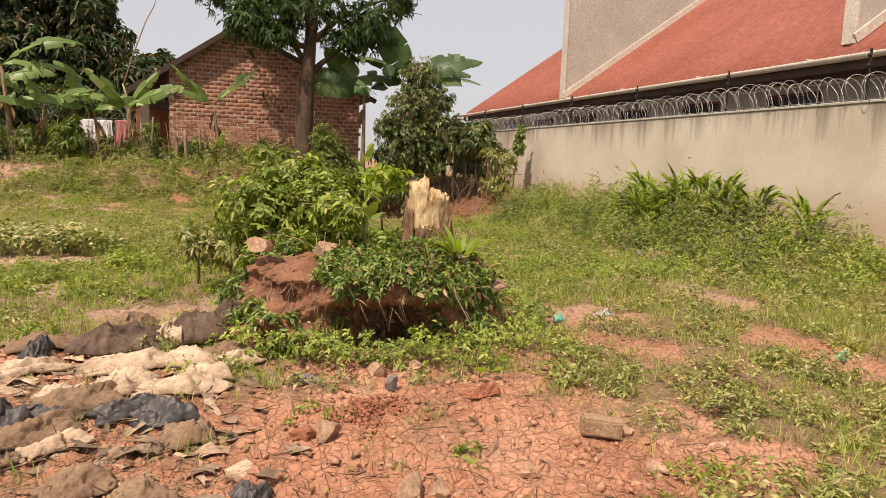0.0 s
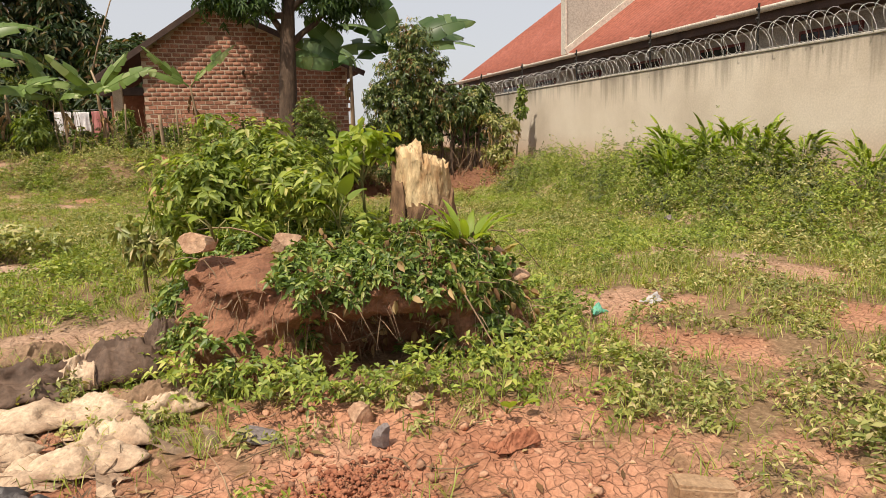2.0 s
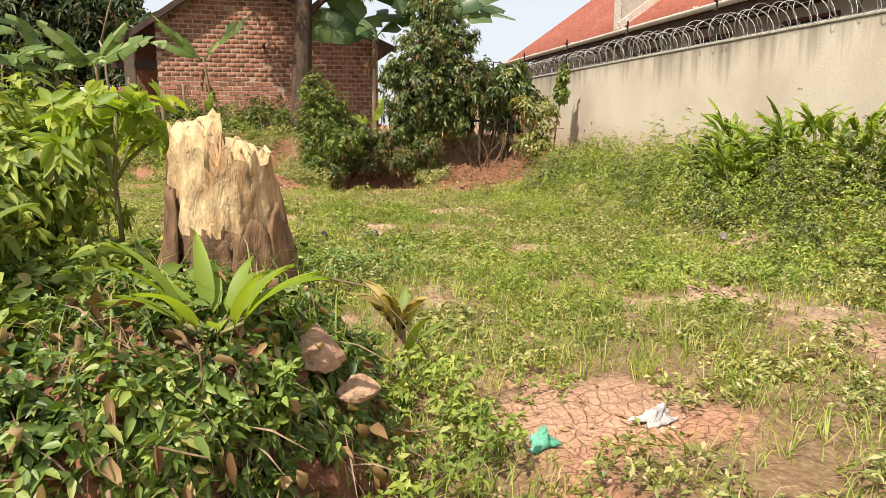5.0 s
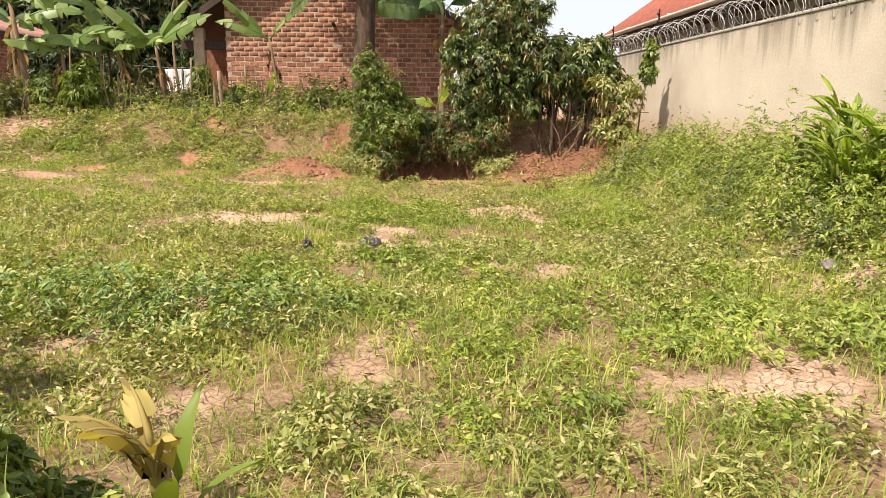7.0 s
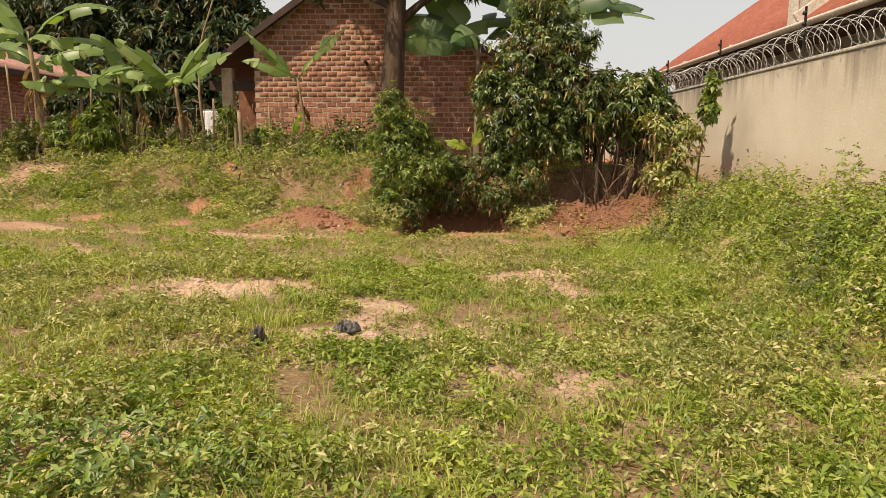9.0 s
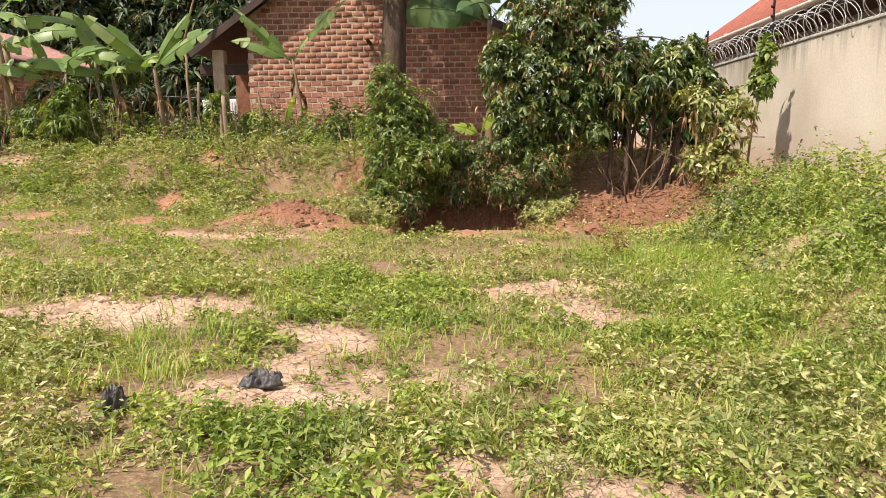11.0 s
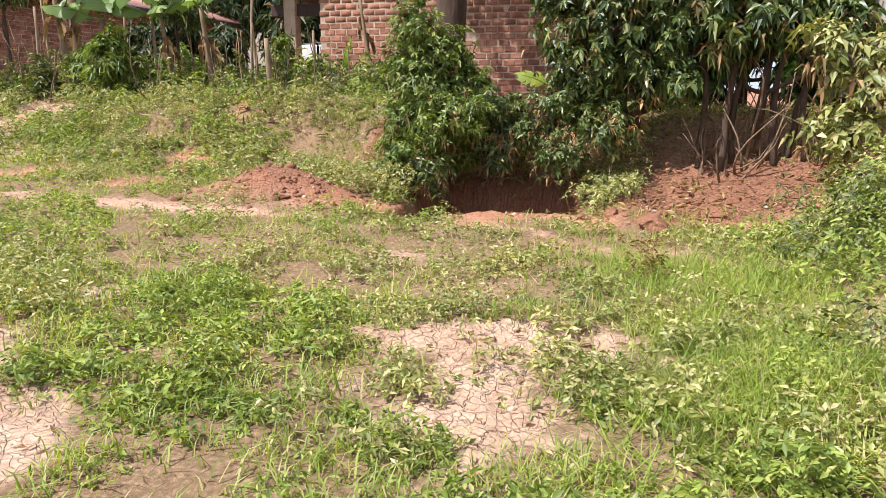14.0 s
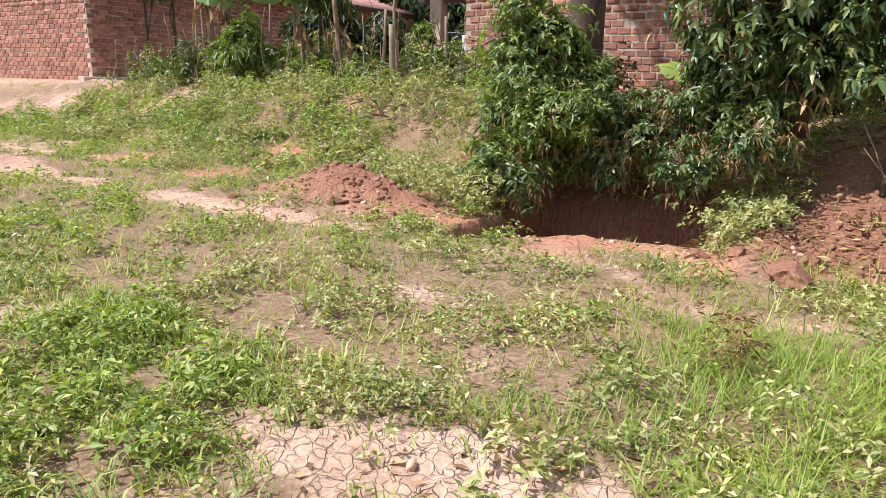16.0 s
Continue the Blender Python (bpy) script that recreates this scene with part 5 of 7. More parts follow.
def mound_tufts(n, keep, each, rmin, rmax, hmin, hmax, count, length, width, simple=False, rise=0.7):
    """Tufts that stand out from the mound's skin and hang over its brow."""
    c, nc = on_mesh(mco, mtri, n, keep)
    r, h = rng.uniform(rmin, rmax, len(c)), rng.uniform(hmin, hmax, len(c)) * (1 - 0.65 * sm(1.9, 2.5, c[:, 0]) * sm(7.6, 7.0, c[:, 1]))
    k = np.repeat(np.arange(len(c)), each)
    grow = unit(nc + [[0, -0.05, rise]])
    side = np.cross(rng.standard_normal((len(k), 3)), grow[k])
    q = np.sqrt(rng.random((len(k), 1)))
    p = c[k] + unit(side) * q * r[k][:, None] + grow[k] * (h[k][:, None] * (1 - 0.7 * q ** 2) * rng.uniform(0.1, 1, (len(k), 1)) ** 0.7)
    size = np.repeat(rng.uniform(0.7, 1.35, len(c))[k], count)
    return rosettes_np(p, grow[k] + unit(side) * q * 0.7 + rng.normal(0, 0.25, p.shape), count, length * size, width * size, 0.95, 0.35, 0.5, simple)


co, tri = mound_tufts(340, lambda p: ~(is_face(p) & (rng.random(len(p)) > 0.14)), 15, 0.07, 0.17, 0.06, 0.22, 6, 0.055, 0.026, "fine")
brow = mound_tufts(430, lambda p: (p[:, 1] < 6.9) & (p[:, 0] > 0.95) & (p[:, 2] > 0.12) & ~(is_face(p) & (rng.random(len(p)) > 0.05)), 17, 0.07, 0.16, 0.04, 0.17, 6, 0.055, 0.026, "fine", 0.15)
co, tri = join_np([(co, tri), brow])
tagged(put("mound_weeds", mesh_np("mound_weeds", co, tri), M_MOUNDW), "tangle of broad-leaved weeds in tufts over the mound", "weeds", kind="stuff")
co, tri = mound_tufts(75, lambda p: ~is_face(p) & (p[:, 2] > 0.35) & (p[:, 0] < 2.2), 12, 0.06, 0.14, 0.12, 0.28, 6, 0.08, 0.04, "fine")
tagged(put("mound_broad_weeds", mesh_np("mound_broad_weeds", co, tri), M_LUSH), "brighter broad-leaved weeds on the mound", "weeds", kind="stuff")
# crumbs of earth and rootlets on the bare side
pos, nor = on_mesh(mco, mtri, 2600, lambda p: (p[:, 0] < 1.05) & (p[:, 1] < 6.9) & (p[:, 2] < 0.75))
side_roots = leaves_np(pos[:700] + nor[:700] * 0.01, np.array([[0, 0, -1.0]]) + nor[:700] * 0.3 + rng.normal(0, 0.4, pos[:700].shape), nor[:700], rng.uniform(0.05, 0.22, len(pos[:700])), rng.uniform(0.003, 0.009, len(pos[:700])), 0.2)
tagged(put("rootlets", mesh_np("rootlets", *side_roots), M_TWIG), "dry rootlets hanging on the bare side of the mound", "roots", kind="stuff")
side_clods = pos[700:]
# dry growth on the face: thin strands, straps and withered leaves
face = lambda p: (p[:, 1] < 6.7) & (p[:, 2] < 0.72) & (p[:, 0] > 1.0)
pos, nor = on_mesh(mco, mtri, 3000, face)
way = nor * 0.3 + np.array([[0, 0, -0.8]]) + rng.normal(0, 0.55, pos.shape)
strands = leaves_np(pos + nor * rng.uniform(0, 0.16, (len(pos), 1)), way, nor + rng.normal(0, 0.5, pos.shape), rng.uniform(0.06, 0.3, len(pos)), rng.uniform(0.003, 0.009, len(pos)), 0.2)
tagged(put("hanging_roots", mesh_np("hanging_roots", *strands), M_TWIG), "thin brown roots hanging in the mound's hollow", "roots", kind="stuff")
pos, nor = on_mesh(mco, mtri, 900, face)
way = nor * 0.6 + np.array([[0, 0, -0.8]]) + rng.normal(0, 0.5, pos.shape)
withered = leaves_np(pos + nor * rng.uniform(0.02, 0.2, (len(pos), 1)), way, nor + rng.normal(0, 0.6, pos.shape), rng.uniform(0.05, 0.11, len(pos)), rng.uniform(0.02, 0.06, len(pos)), 0.25, 0.3, 0.45, "fine")
tagged(put("withered_leaves", mesh_np("withered_leaves", *withered), M_DRYLEAF), "withered brown leaves hanging on the mound's face", "leaves", kind="stuff")
pos, nor = on_mesh(mco, mtri, 1500, lambda p: ~is_face(p) & (fbm(p[:, 0] * 1.7 + 3, p[:, 1] * 1.7 + p[:, 2], 94) > 0.45))
tagged(put("mound_grass", mesh_np("mound_grass", *blades_np(pos + nor * 0.03, rng.uniform(0.1, 0.3, len(pos)), rng.uniform(0.004, 0.008, len(pos)), rng.uniform(0.3, 1.2, len(pos)))), M_GRASS), "dry and green grass stalks on the mound", "grass", kind="stuff")
pos = np.array([mco[k] for k in rng.choice(len(mco), 60)])
tw = [limb(p + rng.normal(0, 0.05, 3), p + rng.normal(0, 0.25, 3) * [1, 0.6, 0.8] + [0, -0.15, -0.1], 0.007, 0.003, 0.3, 4, 5) for p in pos]
tagged(put("mound_twigs", mesh_np("mound_twigs", *join_np(tw)), M_TWIG), "dry twigs and creeper stems caught on the mound", "twigs", kind="stuff")
leafy_tree("mound_bush", (0.6, 7.9, 0.2), "bright leafy bush growing on the mound", "bush", [(0.6, 7.9, 0.0), (0.62, 7.9, 0.6), (0.6, 7.9, 1.0)], 0.03, 0.02,
           [(0.5, 7.8, 0.92, 0.6, 0.5, 0.45), (1.2, 7.7, 1.0, 0.5, 0.5, 0.42), (0.9, 8.4, 1.15, 0.55, 0.5, 0.45), (1.15, 7.0, 0.95, 0.35, 0.35, 0.22)], 1150, 7, 0.086, 0.04, M_LUSH, 0.3, 0.4, bark=M_STEMGREEN, fine=True)
leafy_tree("low_shrub", (-0.2, 8.9, 0.0), "low green shrub behind the mound", "shrub", [(-0.2, 8.9, -0.1), (-0.2, 8.9, 0.4)], 0.02, 0.012,
           [(0.0, 8.9, 0.4, 0.5, 0.5, 0.35), (0.7, 9.2, 0.55, 0.6, 0.5, 0.4)], 380, 8, 0.1, 0.042, M_WEED, 0.3, 0.35, bark=M_STEMGREEN)


def broad_leaf_plant(at, specs, label, mat_leaf, name="broad_leaf_plant", height_stem=0.25):
    """Single broad leaves on thin stalks: heading, tilt, length, width, stalk height."""
    ob = thing(name, at, label, "plant")
    for head, tilt, L, W, hs in specs:
        t = np.linspace(0, 1, 9)
        d = np.array([math.cos(head), math.sin(head), 0])
        st = np.array([[0, 0, -0.03], list(d * 0.04 + [0, 0, hs * 0.6]), list(d * 0.1 + [0, 0, hs])])
        w = W * 0.5 * np.sin(np.pi * t ** 0.6) ** 0.8
        sidev = np.array([-d[1], d[0], 0])
        ang = tilt - 0.9 * t
        step = L / 8
        c = st[-1] + np.concatenate([[np.zeros(3)], np.cumsum([(d * math.cos(a) + np.array([0, 0, math.sin(a)])) * step for a in ang[:-1]], 0)])
        co = np.concatenate([c - sidev * w[:, None] + [0, 0, 0.012], c, c + sidev * w[:, None] + [0, 0, 0.012]])
        k = np.arange(8)
        tri = np.concatenate([np.stack([k, k + 9, k + 10], 1), np.stack([k, k + 10, k + 1], 1), np.stack([k + 9, k + 18, k + 19], 1), np.stack([k + 9, k + 19, k + 10], 1)])
        lf = put("leaf", mesh_np("leaf", co, tri), mat_leaf, ob, smooth=True)
        put("stalk", mesh_np("stalk", *tube_np(st, [0.008, 0.006, 0.005], 5)), M_STEMGREEN, ob)
    return ob


broad_leaf_plant((0.5, 6.45, 0.72), [(4.0, 0.2, 0.14, 0.11, 0.14), (5.6, 0.2, 0.13, 0.1, 0.12), (3.0, 0.5, 0.12, 0.08, 0.13)], "heart-leaved plant on top of the mound", M_YELLOW)
broad_leaf_plant((1.35, 6.5, 0.75), [(5.0, 1.2, 0.24, 0.12, 0.2), (3.5, 0.5, 0.2, 0.12, 0.15), (0.5, 0.8, 0.2, 0.1, 0.15)], "broad-leaved weed on the mound", M_LUSH)
leafy_tree("sapling", (1.72, 7.3, 0.7), "fresh yellow-green sapling behind the stump", "sapling", [(1.72, 7.3, 0.6), (1.7, 7.32, 1.0), (1.73, 7.3, 1.32)], 0.014, 0.008,
           [(1.72, 7.3, 1.36, 0.26, 0.22, 0.07), (1.58, 7.25, 1.24, 0.15, 0.15, 0.07), (1.85, 7.35, 1.22, 0.13, 0.13, 0.06)], 34, 6, 0.115, 0.055, M_YELLOW, 0.2, 0.25, bark=M_STEMGREEN, limbs=3, fine=True)
broad_leaf_plant((1.98, 4.95, gz(1.98, 4.95)), [(4.4, 1.0, 0.13, 0.09, 0.05), (5.5, 0.8, 0.11, 0.07, 0.04), (2.0, 1.0, 0.1, 0.06, 0.05)], "small bright seedling at the edge of the clay", M_YELLOW)
broad_leaf_plant((2.22, 6.19, 0.56), [(a, 1.25 - 0.3 * (k % 3), 0.24 + 0.04 * (k % 4), 0.062, 0.06) for k, a in enumerate(np.arange(17) * 0.61)], "spiky yellow-green plant on the shoulder of the mound", M_YELLOW, "spiky_plant")
sprout = broad_leaf_plant((3.07, 7.7, gz(3.07, 7.7)), [(5.2, 1.3, 0.34, 0.08, 0.12), (0.1, 1.0, 0.3, 0.07, 0.1), (1.2, 1.45, 0.36, 0.08, 0.16)], "cut banana sprout with a few green leaves", M_LUSH, "banana_sprout")
for head, L in ((4.2, 0.38), (5.3, 0.34), (3.3, 0.34), (2.2, 0.36)):
    co, tri = banana_leaf(L * 1.15, 0.12, 1.45, 1.3, furl=0.5)
    lf = put("dry_leaf", mesh_np("dry_leaf", co, tri), M_SPROUT, sprout, "withered yellow-brown leaf")
    lf.location, lf.rotation_euler = (0, 0, 0.18), (0, 0, head)
put("stump", mesh_np("stump", *tube_np([[0, 0, -0.1], [0.01, 0, 0.08], [0.02, 0, 0.2], [0.03, 0.0, 0.36]], [0.05, 0.045, 0.03, 0.01], 8, 0.15)), M_STEMDRY, sprout)

# ---- tree stump, splintered ----
stump = thing("tree_stump", (2.2, 7.2, 0.5), "old tree stump with pale splintered top on the mound", "stump")
M_ROT = surface("rotten_brown_wood", (0.06, 0.032, 0.02), (0.3, 0.18, 0.1), 7, 0.95, 1.0, 30, stretch=(1, 1, 0.3))
na, ns = 72, 30
A, S = np.meshgrid(np.linspace(0, 2 * np.pi, na, endpoint=False), np.linspace(0, 1, ns), indexing="ij")
ca, sa = np.cos(A), np.sin(A)
tops = 0.64 - 0.06 * ca + 0.05 * np.floor(3.5 * fbm(ca * 2.5 + 4, sa * 2.5 + 4, 101)) - 0.05 + 0.05 * (fbm(ca * 9, sa * 9, 102) - 0.5)
chips = np.floor(5 * fbm(ca * 3.2 + 7, sa * 3.2 + S * 3.2, 103)) / 5 + 0.5 * np.floor(4 * fbm(ca * 7 + 3, sa * 7 + S * 7, 104)) / 4
r = (0.26 - 0.05 * S + 0.1 * np.exp(-S * 5)) * (0.78 + 0.36 * chips + 0.12 * (fbm(ca * 14, sa * 14 + S * 3, 108) - 0.5))
co = np.stack([ca * r, sa * r * 0.85, -0.25 + S * (tops + 0.25)], -1)
i, j = np.meshgrid(np.arange(na), np.arange(ns - 1), indexing="ij")
a, b = (i * ns + j).ravel(), (((i + 1) % na) * ns + j).ravel()
quads = np.stack([a, b, b + 1, a + 1], 1)
split = (j.ravel() / ns) < 0.56 + 0.3 * (fbm(np.cos(i.ravel() * 2 * np.pi / na) * 2.2 + 5, np.sin(i.ravel() * 2 * np.pi / na) * 2.2, 109) - 0.5)
put("base", mesh_np("base", co.reshape(-1, 3), quads[split]), M_ROT, stump, "dark rotten wood at the foot")
rings = [co[:, -1] * [f, f, 1] + np.stack([np.zeros(na), np.zeros(na), 0.06 * np.floor(4 * fbm(ca[:, 0] * f * 5 + 2, sa[:, 0] * f * 5, 105)) - 0.09 + 0.03 * (1 - f)], 1) for f in (0.86, 0.68, 0.5, 0.3, 0.04)]
top = np.stack([co[:, -1], *rings], 1)
i2, j2 = np.meshgrid(np.arange(na), np.arange(5), indexing="ij")
a, b = (i2 * 6 + j2).ravel(), (((i2 + 1) % na) * 6 + j2).ravel()
put("trunk", mesh_np("trunk", *join_np([(co.reshape(-1, 3), quads[~split]), (top.reshape(-1, 3), np.stack([a, b, b + 1, a + 1], 1))])), M_WOODCUT, stump, "pale splintered barkless wood")
splints = []
for k in range(34):
    q, f = rng.uniform(0, 6.28), rng.uniform(0.3, 1.0)
    foot = co[int(q / 6.2832 * na) % na, -1] * [f, f, 1] - [0, 0, 0.06]
    lean = np.array([math.cos(q), math.sin(q), 0]) * rng.uniform(-0.02, 0.03)
    splints.append(tube_np([foot, foot + [0, 0, 0.05] + lean * 0.5, foot + [0, 0, 0.06 + rng.uniform(0.005, 0.04)] + lean], [0.02, 0.014, 0.004], 4, 0.35))
put("splinters", mesh_np("splinters", *join_np(splints)), M_WOODCUT, stump, "jagged pale splinters")
for head, low, tall, wide, out in ((3.0, -0.2, 0.66, 0.16, 0.05), (3.5, -0.2, 0.5, 0.14, 0.07), (4.4, -0.2, 0.3, 0.16, 0.03), (5.2, -0.2, 0.36, 0.14, 0.03), (5.9, -0.2, 0.42, 0.15, 0.03), (0.6, -0.2, 0.5, 0.16, 0.03), (2.3, -0.2, 0.55, 0.16, 0.04)):
    U, V = np.meshgrid(np.linspace(-1, 1, 9), np.linspace(0, 1, 12), indexing="ij")
    an = head + U * wide / 0.3 * (1 - 0.35 * V ** 2)
    rr = 0.3 - 0.04 * V + out * (1 - V) + 0.06 * (fbm(an * 5, V * 4, 112) - 0.5)
    zz = low + (tall - low) * V * (1 - 0.3 * np.abs(U) * vnoise(an * 7, V * 0, 113))
    m_bark = mesh_np("bark", np.stack([np.cos(an) * rr, np.sin(an) * rr * 0.88, zz], -1).reshape(-1, 3), np.stack([q := (np.arange(8)[:, None] * 12 + np.arange(11)).ravel(), q + 12, q + 13, q + 1], 1))
    put("bark", m_bark, M_ROT, stump, "dark ragged slab of bark", smooth=True).modifiers.new("thickness", "SOLIDIFY").thickness = 0.022


# ---- stones, bricks, rubbish ----
def stone_mesh(size, seed, sub=3, rough=0.55):
    bm = bmesh.new()
    bmesh.ops.create_icosphere(bm, subdivisions=sub, radius=1)
    off = Vector((seed * 7.3, seed * 3.1, 0))
    gen = random.Random(int(abs(seed) * 977) + 5)
    cuts = [(Vector((gen.uniform(-1, 1), gen.uniform(-1, 1), gen.uniform(-0.6, 1))).normalized(), gen.uniform(0.5, 0.8)) for _ in range(9)]
    for v in bm.verts:
        n = noise.noise(v.co * 1.2 + off) * rough + noise.noise(v.co * 3.5 + off) * rough * 0.35
        f = v.co * (1 + n)
        for d, far in cuts:
            over = f.dot(d) - far
            if over > 0:
                f = f - d * over
        f.z = max(f.z, -0.55)
        v.co = Vector((f.x * size[0], f.y * size[1], f.z * size[2]))
    me = bpy.data.meshes.new("stone")
    bm.to_mesh(me)
    bm.free()
    return me


for x, y, s, m, lab in ((0.65, 4.15, (0.11, 0.09, 0.09), M_STONE, "broken reddish stone on the clay"), (0.52, 4.2, (0.09, 0.08, 0.06), M_RED_RAG, "lump of broken red brick on the clay"), (1.22, 4.78, (0.055, 0.045, 0.08), M_GREYSTONE, "purple-grey stone standing on the clay"),
                        (1.2, 5.15, (0.1, 0.08, 0.08), M_STONE, "reddish stone by the weeds"), (1.55, 5.2, (0.08, 0.07, 0.06), M_STONE, "reddish stone by the weeds"), (1.72, 3.45, (0.06, 0.05, 0.05), M_STONE, "rounded pebble on the clay"),
                        (1.0, 3.4, (0.12, 0.1, 0.07), M_STONE, "flat clay-covered stone on the ground"), (1.15, 3.38, (0.07, 0.06, 0.06), M_STONE, "rounded pebble on the clay"), (2.5, 3.35, (0.07, 0.07, 0.05), M_STONE, "rounded pebble on the clay"),
                        (3.1, 3.5, (0.07, 0.06, 0.04), M_STONE, "flat pale stone on the clay"), (0.62, 5.1, (0.14, 0.1, 0.05), M_GREYSTONE, "dark slab of stone by the weeds"), (0.95, 5.0, (0.05, 0.05, 0.04), M_STONE, "small pale stone on the clay"),
                        (2.62, 3.85, (0.06, 0.05, 0.035), M_STONE, "pale chip beside the brick"), (7.82, 11.5, (0.13, 0.1, 0.09), M_GREYSTONE, "dark stone in the grass"),
                        (6.7, 20.15, (0.22, 0.17, 0.14), M_REDEARTH, "large clod of red earth by the pit"), (6.25, 20.6, (0.1, 0.09, 0.08), M_REDEARTH, "small clod of earth by the pit"), (7.4, 20.5, (0.14, 0.1, 0.09), M_REDEARTH, "clod of red earth by the pit"), (5.9, 20.7, (0.1, 0.1, 0.06), M_REDEARTH, "clod of red earth by the pit")):
    ob = tagged(put("stone", stone_mesh(s, x * 3 + y), m), lab, "stone", "loose stones")
    ob.location = (x, y, gz(x, y) + s[2] * 0.4)
    ob.rotation_euler = (0, 0, x * 5)
for x, y, z, s in ((0.4, 6.5, 0.68, 0.14), (0.95, 6.3, 0.66, 0.12), (1.6, 6.0, 0.42, 0.09), (1.95, 6.05, 0.5, 0.08), (1.75, 6.35, 0.15, 0.1), (2.55, 6.4, 0.42, 0.12), (2.7, 6.35, 0.28, 0.08)):
    ob = tagged(put("stone", stone_mesh((s, s * 0.8, s * 0.75), z * 9 + x), M_STONE), "clay-caked stone bedded in the mound", "stone", "stones in the mound")
    ob.location = (x, y, z)
bm = bmesh.new()
bmesh.ops.create_cube(bm, size=1)
bmesh.ops.scale(bm, vec=(0.27, 0.13, 0.12), verts=bm.verts)
bmesh.ops.bevel(bm, geom=bm.edges[:], offset=0.014, segments=2, affect="EDGES")
bmesh.ops.subdivide_edges(bm, edges=bm.edges[:], cuts=2, use_grid_fill=True)
for v in bm.verts:
    v.co += Vector((noise.noise(v.co * 14), noise.noise(v.co * 14 + Vector((9, 0, 0))), noise.noise(v.co * 14 + Vector((0, 9, 0))))) * 0.009
me = bpy.data.meshes.new("loose_brick")
bm.to_mesh(me)
bm.free()
ob = tagged(put("loose_brick", me, surface("muddy_brick", (0.32, 0.2, 0.11), (0.46, 0.31, 0.19), 8, 0.95, 0.6, 40)), "single mud-coloured brick lying on the clay", "brick")
ob.location, ob.rotation_euler = (2.44, 3.88, gz(2.44, 3.88) + 0.075), (0.03, 0.08, -0.35)


def crumpled(name, at, w, l, turn, m, label, category, amp=0.08, folds=3.0, seed=0, n=34, lift=0.012):
    """A crumpled sheet that lies on the ground, with sharp folds and a ragged outline."""
    U, V = np.meshgrid(np.linspace(-1, 1, n), np.linspace(-1, 1, n), indexing="ij")
    edge = 1 + 0.5 * (fbm(np.arctan2(V, U) * 1.3 + seed, np.hypot(U, V) * 0 + seed, 111 + seed, 3) - 0.5)
    x = (U + 0.13 * (vnoise(V * 7 + seed, U * 1.2, 114 + seed) - 0.5)) * w / 2 * edge
    y = (V + 0.13 * (vnoise(U * 7 + seed, V * 1.2, 115 + seed) - 0.5)) * l / 2 * edge
    run = 0.9 * seed
    across = U * math.cos(run) + V * math.sin(run)
    f = 0.5 + 0.5 * np.sin(across * folds * 2.4 + 4.5 * fbm(U * 1.3 + seed, V * 1.3, 121 + seed, 2))
    g = 0.5 + 0.5 * np.sin((U * math.sin(run * 1.7) - V * math.cos(run * 1.7)) * folds * 5 + 6 * fbm(U * 2 + seed, V * 2 + 5, 126 + seed, 2))
    ridge = f ** 2.2 + 0.3 * g ** 3 * vnoise(U * 1.5 + 3, V * 1.5, seed) + 0.35 * fbm(U * 1.1 + seed, V * 1.1, 128 + seed, 2)
    crease = 1 - np.abs(2 * fbm(U * 2.6 + seed, V * 2.6 + 2, 129 + seed, 3) - 1) * 2.2
    ridge = ridge + 0.75 * np.clip(crease, 0, 1) ** 2
    rim = 1 - 0.85 * np.maximum(np.abs(U), np.abs(V)) ** 4
    c, s = math.cos(turn), math.sin(turn)
    X, Y = at[0] + c * x - s * y + 0.04 * (f - 0.5), at[1] + s * x + c * y
    Z = height(X, Y) + lift + rim * (amp * ridge + 0.012 * vnoise(U * 6, V * 6, 131 + seed) + (at[2] if len(at) > 2 else 0))
    co = np.stack([X - at[0], Y - at[1], Z], -1).reshape(-1, 3)
    i, j = np.meshgrid(np.arange(n - 1), np.arange(n - 1), indexing="ij")
    q = (i * n + j).ravel()
    ob = tagged(put(name, mesh_np(name, co, np.stack([q, q + n, q + n + 1, q + 1], 1)), m, smooth=True), label, category, "rubbish heap")
    ob.location = (at[0], at[1], 0)
    ob.modifiers.new("thickness", "SOLIDIFY").thickness = 0.006
    return ob


for k, (x, y, w, l, tn, z) in enumerate(((-0.55, 5.75, 0.9, 0.5, 0.1, 0.03), (-0.15, 5.75, 0.6, 0.45, -0.4, 0.05), (0.18, 5.7, 0.45, 0.3, 0.5, 0.03), (-0.25, 5.15, 0.75, 0.42, 0.2, 0.02), (-0.62, 5.3, 0.5, 0.4, 0.9, 0.04), (-1.35, 5.7, 0.65, 0.22, 0.3, 0.02), (-0.4, 6.35, 0.3, 0.5, 0.2, 0.12), (-0.9, 4.35, 0.4, 0.22, 0.6, 0.02), (-0.05, 5.35, 0.4, 0.25, -0.2, 0.05), (-1.0, 5.1, 0.35, 0.3, 0.2, 0.01))):
    crumpled("sack", (x, y, z), w * 0.85, l * 0.8, tn, M_SACK, "torn cream plastic sack crumpled on the ground", "sack", 0.042, 2.2 + 0.1 * k, k)
